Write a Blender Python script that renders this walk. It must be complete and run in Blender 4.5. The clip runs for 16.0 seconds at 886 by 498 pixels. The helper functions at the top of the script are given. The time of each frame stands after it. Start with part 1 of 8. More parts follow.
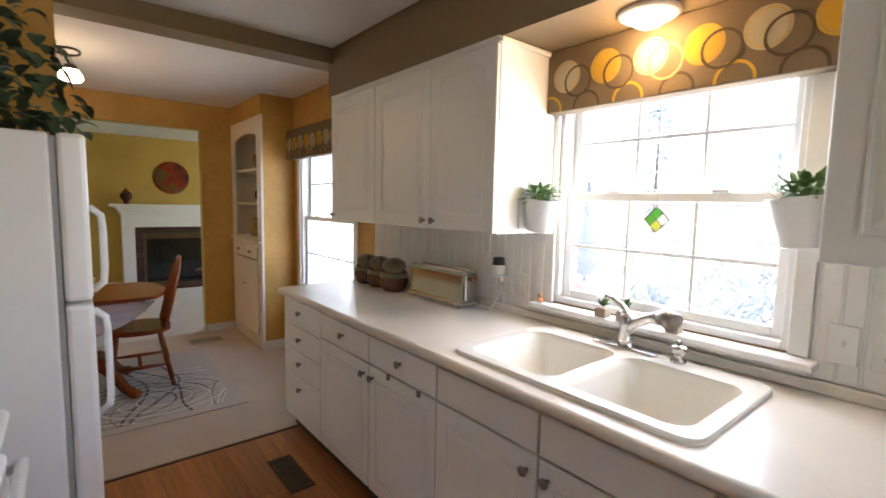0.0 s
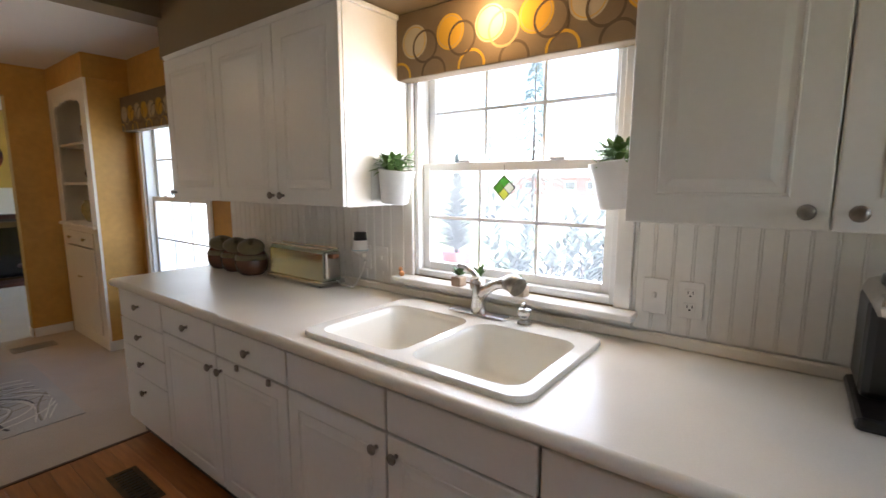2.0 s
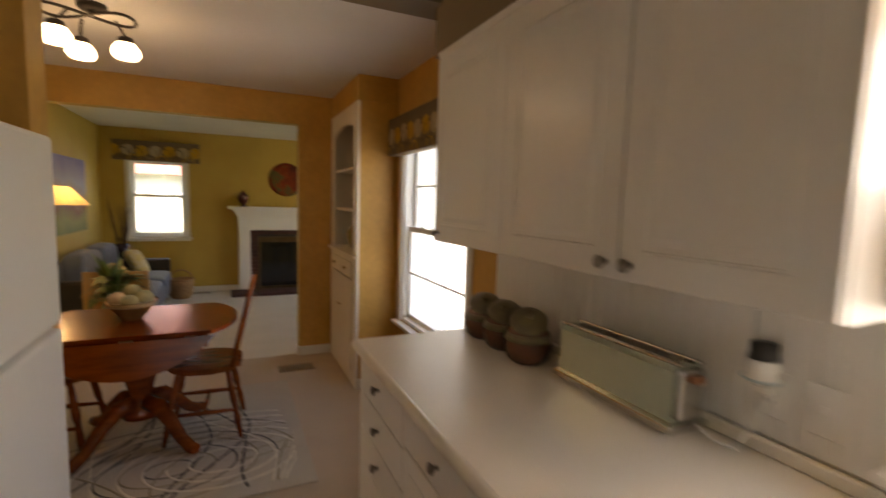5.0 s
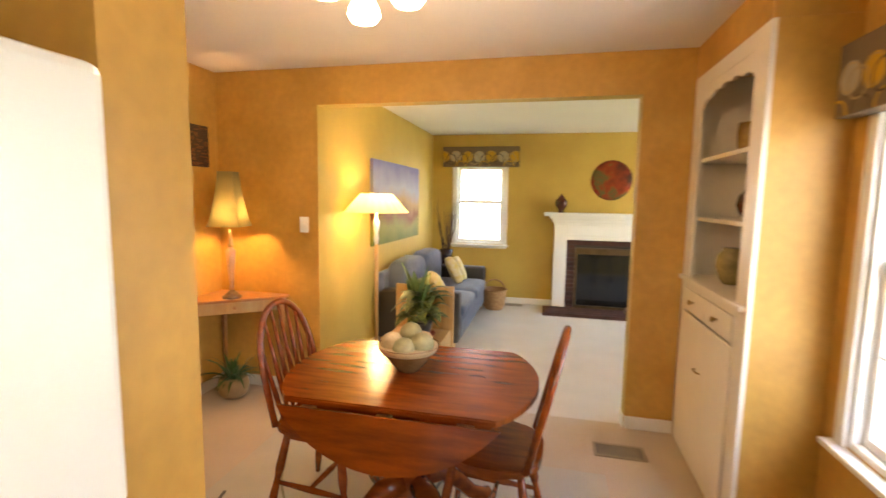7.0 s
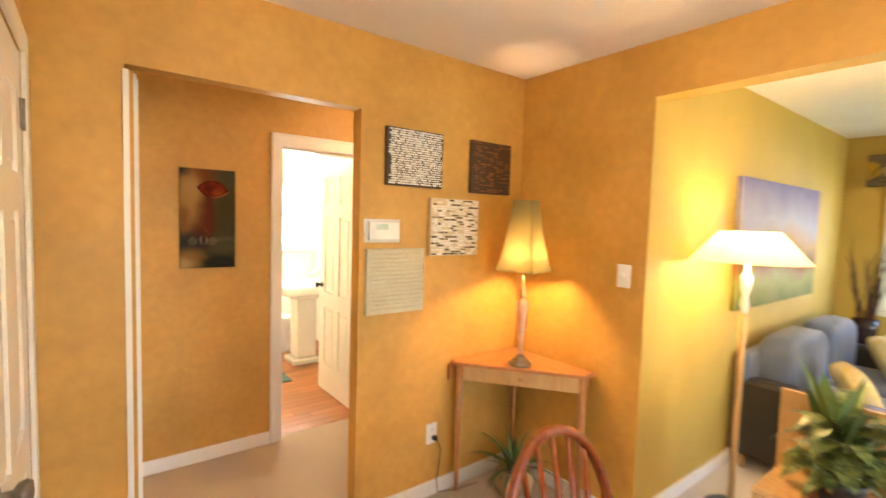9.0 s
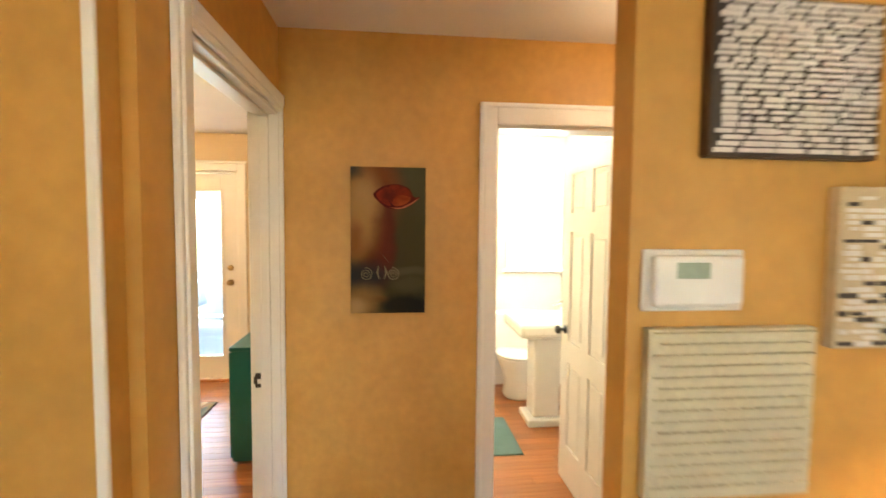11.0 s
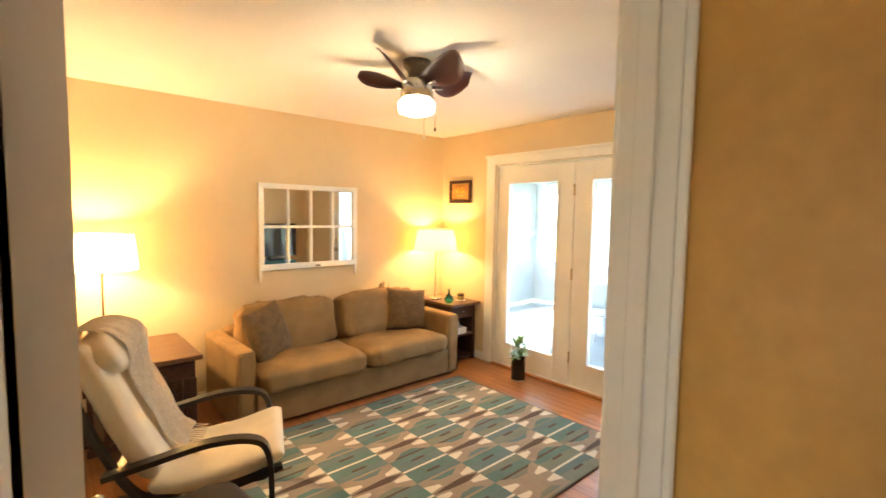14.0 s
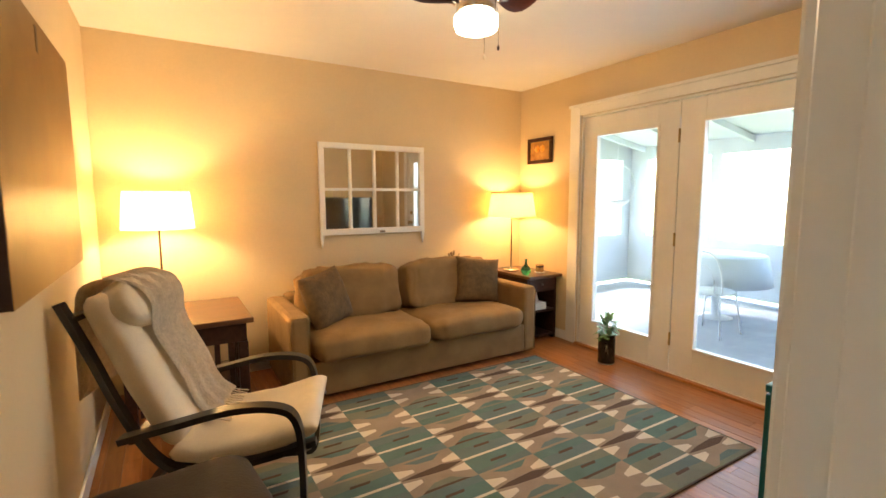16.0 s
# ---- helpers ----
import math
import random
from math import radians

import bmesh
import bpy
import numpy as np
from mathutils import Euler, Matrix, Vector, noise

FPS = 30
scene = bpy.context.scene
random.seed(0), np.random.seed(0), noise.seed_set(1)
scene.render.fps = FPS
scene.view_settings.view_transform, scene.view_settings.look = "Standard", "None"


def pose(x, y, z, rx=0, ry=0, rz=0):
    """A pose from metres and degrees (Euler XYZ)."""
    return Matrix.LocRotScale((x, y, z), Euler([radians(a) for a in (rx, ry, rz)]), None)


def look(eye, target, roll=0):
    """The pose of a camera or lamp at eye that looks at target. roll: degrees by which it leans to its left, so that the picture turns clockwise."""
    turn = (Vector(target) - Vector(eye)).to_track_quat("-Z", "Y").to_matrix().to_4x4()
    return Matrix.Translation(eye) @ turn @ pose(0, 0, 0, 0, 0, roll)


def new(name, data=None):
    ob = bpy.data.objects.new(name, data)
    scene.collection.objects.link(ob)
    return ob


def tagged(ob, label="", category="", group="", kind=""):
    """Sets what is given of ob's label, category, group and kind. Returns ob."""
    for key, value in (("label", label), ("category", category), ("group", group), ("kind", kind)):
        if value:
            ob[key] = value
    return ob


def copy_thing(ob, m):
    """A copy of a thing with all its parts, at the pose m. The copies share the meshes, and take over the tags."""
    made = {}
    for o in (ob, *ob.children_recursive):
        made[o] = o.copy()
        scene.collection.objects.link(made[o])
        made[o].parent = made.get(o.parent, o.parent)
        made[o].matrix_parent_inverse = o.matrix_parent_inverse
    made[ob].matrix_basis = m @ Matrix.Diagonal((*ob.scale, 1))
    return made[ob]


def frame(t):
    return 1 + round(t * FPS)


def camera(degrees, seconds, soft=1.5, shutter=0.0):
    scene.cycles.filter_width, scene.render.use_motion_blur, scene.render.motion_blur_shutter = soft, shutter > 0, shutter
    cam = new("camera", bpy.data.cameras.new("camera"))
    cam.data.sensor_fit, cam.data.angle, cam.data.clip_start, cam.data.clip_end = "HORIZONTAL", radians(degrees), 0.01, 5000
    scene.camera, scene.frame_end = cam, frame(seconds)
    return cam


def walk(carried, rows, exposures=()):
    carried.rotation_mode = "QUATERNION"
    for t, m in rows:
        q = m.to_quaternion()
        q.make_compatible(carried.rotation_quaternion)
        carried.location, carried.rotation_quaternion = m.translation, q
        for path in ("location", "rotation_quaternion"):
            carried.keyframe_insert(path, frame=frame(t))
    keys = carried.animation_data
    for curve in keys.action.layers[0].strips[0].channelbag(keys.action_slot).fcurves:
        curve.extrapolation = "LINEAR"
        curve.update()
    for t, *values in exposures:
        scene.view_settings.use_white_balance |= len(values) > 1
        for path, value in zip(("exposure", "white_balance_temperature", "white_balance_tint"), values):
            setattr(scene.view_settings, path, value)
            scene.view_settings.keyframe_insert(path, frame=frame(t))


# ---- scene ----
cam = camera(87.8, 16.0, shutter=0.5)
PATH = [
    (0, (0.22, 0.397, 1.457), (1.483, 1.935, 1.261), 1.2),
    (0.5, (0.254, 0.374, 1.45), (1.604, 1.829, 1.204), 0.8),
    (1, (0.289, 0.351, 1.438), (1.728, 1.713, 1.167), 0.5),
    (1.5, (0.34, 0.336, 1.432), (1.844, 1.623, 1.148), 0.1),
    (2, (0.382, 0.332, 1.433), (1.957, 1.531, 1.147), 0.1),
    (2.5, (0.442, 0.354, 1.432), (2.053, 1.5, 1.133), 0.2),
    (3, (0.529, 0.419, 1.424), (2.156, 1.539, 1.108), 0.5),
    (3.5, (0.619, 0.558, 1.423), (2.204, 1.737, 1.106), 0.7),
    (4, (0.693, 0.757, 1.448), (2.129, 2.114, 1.14), 0.8),
    (4.5, (0.743, 1.022, 1.481), (1.912, 2.623, 1.215), 1.3),
    (5, (0.767, 1.379, 1.504), (1.609, 3.182, 1.302), 1.7),
    (5.2, (0.786, 1.524, 1.518), (1.461, 3.398, 1.337), 1.1),
    (7.3, (0.819, 2.866, 1.51), (0.187, 4.75, 1.285), 1.1),
    (7.5, (0.796, 2.972, 1.518), (0.025, 4.802, 1.282), 1.1),
    (8, (0.672, 3.229, 1.515), (-0.424, 4.887, 1.294), 1.0),
    (8.5, (0.488, 3.488, 1.536), (-0.873, 4.943, 1.358), 1.6),
    (9, (0.313, 3.697, 1.559), (-1.272, 4.911, 1.432), 1.7),
    (9.2, (0.234, 3.776, 1.571), (-1.43, 4.879, 1.456), 1.7),
    (11.3, (-1.077, 4.346, 1.6), (-3.075, 4.358, 1.498), 0.2),
    (11.5, (-1.192, 4.365, 1.589), (-3.186, 4.233, 1.502), 0.1),
    (12, (-1.439, 4.353, 1.582), (-3.38, 3.873, 1.513), 1.0),
    (12.5, (-1.625, 4.309, 1.58), (-3.459, 3.513, 1.507), 1.2),
    (13, (-1.766, 4.26, 1.572), (-3.436, 3.163, 1.494), 1.5),
    (13.5, (-1.904, 4.203, 1.559), (-3.397, 2.876, 1.452), 0.9),
    (14, (-2.007, 4.144, 1.564), (-3.336, 2.657, 1.413), 0.9),
    (14.5, (-2.1, 4.08, 1.54), (-3.268, 2.465, 1.357), 0.9),
    (15, (-2.214, 4.015, 1.485), (-3.27, 2.328, 1.29), 0.8),
    (15.5, (-2.303, 3.943, 1.437), (-3.33, 2.24, 1.225), 0.4),
    (16, (-2.377, 3.888, 1.353), (-3.401, 2.184, 1.133), -0.2),
]
EXPOSURES = [(0, 3.35, 6500, 14), (0.5, 3.2, 6500, 14), (1.0, 3.05, 6500, 14), (1.5, 2.97, 6500, 14), (2.5, 2.92, 6500, 14), (3.5, 2.8, 6350, 11), (4.5, 2.5, 6600, 12), (5.2, 2.85, 9300, 22),
             (7.3, 4.72, 7800, 17), (8.0, 4.85, 7600, 17), (9.2, 4.95, 7300, 14), (11.3, 4.6, 6500, 8), (12.5, 4.35, 6500, 9), (13.5, 4.2, 6200, 8),
             (14.0, 4.15, 6150, 8), (15.0, 4.0, 6150, 9), (16.0, 3.65, 6150, 10)]
walk(cam, [(t, look(eye, target, roll)) for t, eye, target, roll in PATH], EXPOSURES)

# ---- world, sun, large lights ----
world = bpy.data.worlds.new("overcast_sky")
scene.world = world
world.use_nodes = True
wn = world.node_tree.nodes
sky = wn.new("ShaderNodeTexSky")
sky.sky_type, sky.sun_disc = "NISHITA", False
sky.sun_elevation, sky.sun_rotation = radians(53), radians(197)
wn["Background"].inputs[1].default_value = 0.15
world.node_tree.links.new(sky.outputs[0], wn["Background"].inputs[0])
sun = new("sun", bpy.data.lights.new("sun", "SUN"))
sun.data.energy, sun.data.angle, sun.data.color = 3.6, radians(25), (1.0, 0.97, 0.92)
sun.matrix_world = look((-6, -20, 28), (0, 0, 0))


def area_lamp(name, eye, target, w, h, watts, color):
    ob = new(name, bpy.data.lights.new(name, "AREA"))
    ob.data.shape, ob.data.size, ob.data.size_y = "RECTANGLE", w, h
    ob.data.energy, ob.data.color = watts * 0.25, color
    ob.matrix_world = look(eye, target)
    return ob


def bulb_lamp(name, at, watts, color, radius=0.04):
    ob = new(name, bpy.data.lights.new(name, "POINT"))
    ob.data.energy, ob.data.color, ob.data.shadow_soft_size = watts * 0.25, color, radius
    ob.location = at
    return ob


DAY = (0.86, 0.93, 1.0)
WARM = (1.0, 0.66, 0.32)
area_lamp("sky_light_kitchen_window", (2.07, 1.255, 1.5), (0.5, 1.255, 1.2), 0.84, 0.9, 8, (0.92, 0.93, 0.99))
area_lamp("sky_light_dining_window", (2.08, 4.16, 1.25), (0.5, 4.16, 0.9), 0.95, 1.3, 0.3, DAY)
area_lamp("sky_light_living_window", (-0.17, 9.52, 1.42), (0.3, 7.0, 0.6), 0.65, 1.1, 0.5, DAY)
# added fill for the living room, before an opening that is out of view
area_lamp("fill_living_unseen_opening", (4.3, 7.6, 1.4), (1.0, 7.6, 0.6), 2.4, 1.5, 1.6, (0.95, 0.94, 0.9))
area_lamp("sky_light_french_door", (-5.75, 1.85, 1.1), (-3.0, 1.85, 0.7), 1.5, 1.7, 5, DAY)
area_lamp("sky_light_bath_window", (-5.36, 5.65, 1.55), (-3.5, 5.1, 1.0), 0.42, 0.7, 5, DAY)
area_lamp("sky_light_sunroom_west", (-9.05, 2.0, 1.35), (-7.0, 2.0, 1.0), 5.4, 1.2, 0.6, DAY)
area_lamp("sky_light_sunroom_south", (-7.3, -1.15, 1.35), (-7.2, 1.0, 1.0), 2.9, 1.2, 0.2, DAY)
bulb_lamp("bulb_sink_light", (1.79, 1.235, 2.03), 2.8, WARM, 0.06)
for bx, by in ((0.28, 4.36), (0.06, 4.50), (0.03, 4.25)):
    bulb_lamp("bulb_dining_fixture", (bx, by, 2.13), 0.32, (1.0, 0.62, 0.27), 0.05)
bulb_lamp("bulb_corner_lamp", (-1.42, 5.60, 1.38), 3.1, (1.0, 0.58, 0.26), 0.035)
bulb_lamp("bulb_floor_lamp", (-0.62, 6.47, 1.44), 4.4, (1.0, 0.68, 0.32), 0.05)
bulb_lamp("bulb_den_lamp_east", (-2.335, 0.43, 1.27), 17, (1.0, 0.64, 0.28), 0.05)
bulb_lamp("bulb_den_lamp_west", (-5.30, 0.34, 1.27), 10.5, (1.0, 0.60, 0.22), 0.05)
bulb_lamp("bulb_ceiling_fan", (-3.70, 2.0, 2.17), 8.0, (1.0, 0.72, 0.40), 0.09)
bulb_lamp("bulb_bathroom", (-4.3, 5.3, 2.15), 11, (1.0, 0.88, 0.68), 0.1)
# fill light without a fixture, added to brighten the hall walls
bulb_lamp("fill_hall", (-2.3, 5.3, 2.2), 1.35, (1.0, 0.74, 0.46), 0.1)

# ---- materials ----


def mat(name, c1, c2=None, scale=4.0, rough=0.5, bump=0.0, bscale=60.0, metal=0.0, fine=0.15, stretch=(1, 1, 1), vary=0.0,
        spec=0.5, emit=None, alpha_trans=0.0, coords="Object", sheen=0.0):
    """Two colours blended by broad blotches and by fine grain, with a fine relief; vary: brightness by object."""
    m = bpy.data.materials.new(name)
    m.use_nodes = True
    nt = m.node_tree
    n, l = nt.nodes, nt.links
    b = n["Principled BSDF"]
    b.inputs["Roughness"].default_value, b.inputs["Metallic"].default_value = rough, metal
    b.inputs["Specular IOR Level"].default_value = spec
    if sheen:
        b.inputs["Sheen Weight"].default_value = sheen
    if alpha_trans:
        b.inputs["Transmission Weight"].default_value = alpha_trans
    c2 = c2 or tuple(v * 0.86 for v in c1)
    tc, mp = n.new("ShaderNodeTexCoord"), n.new("ShaderNodeMapping")
    mp.inputs["Scale"].default_value = stretch
    l.new(tc.outputs[coords], mp.inputs["Vector"])
    big, small = n.new("ShaderNodeTexNoise"), n.new("ShaderNodeTexNoise")
    big.inputs["Scale"].default_value, big.inputs["Detail"].default_value = scale, 4
    small.inputs["Scale"].default_value, small.inputs["Detail"].default_value = bscale, 3
    for t in (big, small):
        l.new(mp.outputs[0], t.inputs["Vector"])
    mix = n.new("ShaderNodeMix")
    mix.data_type = "RGBA"
    ramp = n.new("ShaderNodeValToRGB")
    ramp.color_ramp.elements[0].position, ramp.color_ramp.elements[1].position = 0.35, 0.68
    l.new(big.outputs[0], ramp.inputs[0])
    mix.inputs[6].default_value, mix.inputs[7].default_value = (*c1, 1), (*c2, 1)
    l.new(ramp.outputs[0], mix.inputs[0])
    out = mix.outputs[2]
    hsv = n.new("ShaderNodeHueSaturation")
    val = n.new("ShaderNodeMath")
    val.operation = "MULTIPLY_ADD"
    val.inputs[1].default_value, val.inputs[2].default_value = fine * 2, 1 - fine
    l.new(small.outputs[0], val.inputs[0])
    last = val.outputs[0]
    if vary:
        oi, mm = n.new("ShaderNodeObjectInfo"), n.new("ShaderNodeMath")
        mm.operation = "MULTIPLY_ADD"
        mm.inputs[1].default_value, mm.inputs[2].default_value = vary * 2, 1 - vary
        l.new(oi.outputs["Random"], mm.inputs[0])
        mu = n.new("ShaderNodeMath")
        mu.operation = "MULTIPLY"
        l.new(last, mu.inputs[0])
        l.new(mm.outputs[0], mu.inputs[1])
        last = mu.outputs[0]
    l.new(last, hsv.inputs["Value"])
    l.new(out, hsv.inputs["Color"])
    l.new(hsv.outputs[0], b.inputs["Base Color"])
    if bump:
        bp = n.new("ShaderNodeBump")
        bp.inputs["Strength"].default_value, bp.inputs["Distance"].default_value = bump, 0.004
        l.new(small.outputs[0], bp.inputs["Height"])
        l.new(bp.outputs[0], b.inputs["Normal"])
    if emit:
        b.inputs["Emission Color"].default_value, b.inputs["Emission Strength"].default_value = (*emit[0], 1), emit[1]
    return m


def glass_mat(name, tint=(1, 1, 1), rough=0.0):
    m = bpy.data.materials.new(name)
    m.use_nodes = True
    b = m.node_tree.nodes["Principled BSDF"]
    b.inputs["Base Color"].default_value = (*tint, 1)
    b.inputs["Transmission Weight"].default_value, b.inputs["Roughness"].default_value = 1.0, rough
    b.inputs["IOR"].default_value = 1.45
    return m


def pane_mat(name, veil_share=0.05):
    m = bpy.data.materials.new(name)
    m.use_nodes = True
    n, l = m.node_tree.nodes, m.node_tree.links
    tr, gl, mx = n.new("ShaderNodeBsdfTransparent"), n.new("ShaderNodeBsdfGlossy"), n.new("ShaderNodeMixShader")
    gl.inputs["Roughness"].default_value = 0.02
    tr.inputs[0].default_value = (0.97, 0.985, 0.985, 1)
    mx.inputs[0].default_value = 0.04
    l.new(tr.outputs[0], mx.inputs[1])
    l.new(gl.outputs[0], mx.inputs[2])
    # pale translucent share imitates veiling glare from the bright outdoors
    veil, veil_mix = n.new("ShaderNodeBsdfTranslucent"), n.new("ShaderNodeMixShader")
    veil.inputs[0].default_value = (0.9, 0.92, 0.95, 1)
    veil_mix.inputs[0].default_value = veil_share
    l.new(mx.outputs[0], veil_mix.inputs[1])
    l.new(veil.outputs[0], veil_mix.inputs[2])
    l.new(veil_mix.outputs[0], n["Material Output"].inputs[0])
    return m


OCHRE = mat("ochre_faux_paint", (0.57, 0.305, 0.066), (0.46, 0.24, 0.046), 2.6, 0.5, 0.15, 22, fine=0.16)
TAUPE = mat("taupe_wall_paint", (0.235, 0.165, 0.085), (0.21, 0.145, 0.075), 2.0, 0.6, 0.08, 60, fine=0.05)
OLIVE = mat("olive_gold_paint", (0.52, 0.35, 0.075), (0.46, 0.30, 0.06), 2.0, 0.6, 0.08, 50, fine=0.06)
CREAM = mat("cream_wall_paint", (0.66, 0.52, 0.32), (0.62, 0.48, 0.29), 1.6, 0.6, 0.06, 60, fine=0.04)
BATHW = mat("pale_bath_paint", (0.80, 0.74, 0.58), (0.77, 0.70, 0.54), 1.6, 0.5, 0.04, 60, fine=0.04)
CEIL = mat("ceiling_white", (0.76, 0.73, 0.69), (0.72, 0.69, 0.65), 1.5, 0.8, 0.1, 90, fine=0.04)
TRIM = mat("white_trim_paint", (0.80, 0.78, 0.74), (0.74, 0.72, 0.67), 2.5, 0.35, 0.05, 40, fine=0.04)
CABW = mat("white_cabinet_thermofoil", (0.82, 0.81, 0.77), (0.78, 0.77, 0.72), 1.2, 0.32, 0.02, 60, fine=0.03)
COUNTER = mat("cream_laminate", (0.80, 0.75, 0.66), (0.74, 0.69, 0.60), 3.0, 0.28, 0.03, 220, fine=0.05)
ENAMEL = mat("cream_enamel", (0.83, 0.80, 0.72), (0.80, 0.77, 0.68), 2.0, 0.12, 0.0, 40, fine=0.02)
APPL = mat("white_appliance_enamel", (0.80, 0.80, 0.79), (0.77, 0.77, 0.76), 1.5, 0.3, 0.1, 300, fine=0.02)
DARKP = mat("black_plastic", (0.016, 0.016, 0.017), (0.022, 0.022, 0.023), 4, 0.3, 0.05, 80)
CHROME = mat("brushed_nickel", (0.62, 0.60, 0.57), (0.55, 0.53, 0.50), 8, 0.24, 0.05, 120, metal=1.0, fine=0.05)
BRASS = mat("aged_brass", (0.50, 0.36, 0.16), (0.36, 0.25, 0.11), 9, 0.35, 0.05, 120, metal=1.0)
PEWTER = mat("pewter_knob_metal", (0.30, 0.27, 0.24), (0.20, 0.18, 0.16), 40, 0.35, 0.1, 150, metal=1.0)
OAK = mat("honey_oak_floor", (0.38, 0.145, 0.040), (0.27, 0.095, 0.026), 5, 0.34, 0.05, 40, fine=0.16, stretch=(10, 0.8, 1), vary=0.22)
CHERRY = mat("cherry_table_wood", (0.25, 0.050, 0.007), (0.13, 0.024, 0.004), 4, 0.22, 0.04, 40, fine=0.2, stretch=(1, 7, 7))
DKWOOD = mat("dark_walnut_wood", (0.055, 0.022, 0.013), (0.035, 0.014, 0.009), 5, 0.42, 0.05, 40, fine=0.2, stretch=(8, 1, 8), spec=0.25)
PINE = mat("blond_wood", (0.56, 0.34, 0.14), (0.48, 0.27, 0.10), 5, 0.42, 0.04, 40, fine=0.14, stretch=(8, 8, 1))
HONEY = mat("honey_corner_table_wood", (0.46, 0.20, 0.065), (0.38, 0.15, 0.045), 5, 0.32, 0.04, 40, fine=0.15, stretch=(2, 8, 8))
CARPET = mat("beige_carpet", (0.50, 0.39, 0.27), (0.45, 0.345, 0.235), 3, 0.95, 1.0, 420, fine=0.2, sheen=0.3)
CARPETL = mat("pale_living_carpet", (0.62, 0.57, 0.50), (0.57, 0.52, 0.45), 3, 0.95, 1.0, 420, fine=0.2, sheen=0.3)
PANE = pane_mat("window_glass")
BLACKM = mat("dark_bronze_metal", (0.030, 0.022, 0.018), (0.045, 0.034, 0.028), 12, 0.42, 0.08, 80, metal=0.6)

# ---- mesh helpers ----


def box(bm, x0, x1, y0, y1, z0, z1, bev=0.0, seg=2, mi=0):
    v = [bm.verts.new(p) for p in ((x0, y0, z0), (x1, y0, z0), (x1, y1, z0), (x0, y1, z0), (x0, y0, z1), (x1, y0, z1), (x1, y1, z1), (x0, y1, z1))]
    f = [bm.faces.new([v[i] for i in q]) for q in ((3, 2, 1, 0), (4, 5, 6, 7), (0, 1, 5, 4), (1, 2, 6, 5), (2, 3, 7, 6), (3, 0, 4, 7))]
    for q in f:
        q.material_index = mi
    if bev:
        r = bmesh.ops.bevel(bm, geom=list({e for q in f for e in q.edges}), offset=bev, segments=seg, affect="EDGES", profile=0.5, clamp_overlap=True)
        for q in r["faces"]:
            q.material_index = mi
    return v


def lathe(bm, prof, at=(0, 0, 0), seg=24, sx=1.0, sy=1.0):
    rings = []
    for r, z in prof:
        rings.append([bm.verts.new((at[0] + sx * r * math.cos(2 * math.pi * i / seg), at[1] + sy * r * math.sin(2 * math.pi * i / seg), at[2] + z)) for i in range(seg)])
    for a, b in zip(rings, rings[1:]):
        for i in range(seg):
            bm.faces.new((a[i], a[(i + 1) % seg], b[(i + 1) % seg], b[i])).smooth = True
    if prof[0][0] > 1e-4:
        bm.faces.new(rings[0][::-1])
    if prof[-1][0] > 1e-4:
        bm.faces.new(rings[-1])


def tube(bm, pts, r, seg=10, flat=1.0):
    """A round bar along points; r may be a list of radii."""
    pts = [Vector(p) for p in pts]
    rr = r if isinstance(r, (list, tuple)) else [r] * len(pts)
    rings, up = [], None
    for i, p in enumerate(pts):
        d = (pts[min(i + 1, len(pts) - 1)] - pts[max(i - 1, 0)]).normalized()
        if up is None:
            up = Vector((0, 0, 1)) if abs(d.z) < 0.9 else Vector((1, 0, 0))
        s = d.cross(up).normalized()
        up = s.cross(d).normalized()
        rings.append([bm.verts.new(p + rr[i] * (math.cos(2 * math.pi * k / seg) * s + flat * math.sin(2 * math.pi * k / seg) * up)) for k in range(seg)])
    for a, b in zip(rings, rings[1:]):
        for k in range(seg):
            bm.faces.new((a[k], a[(k + 1) % seg], b[(k + 1) % seg], b[k])).smooth = True
    bm.faces.new(rings[0][::-1])
    bm.faces.new(rings[-1])


def arc(c, r, a0, a1, n, plane="xz"):
    out = []
    for i in range(n + 1):
        a = radians(a0 + (a1 - a0) * i / n)
        u, w = r * math.cos(a), r * math.sin(a)
        out.append((c[0] + u, c[1], c[2] + w) if plane == "xz" else (c[0], c[1] + u, c[2] + w) if plane == "yz" else (c[0] + u, c[1] + w, c[2]))
    return out


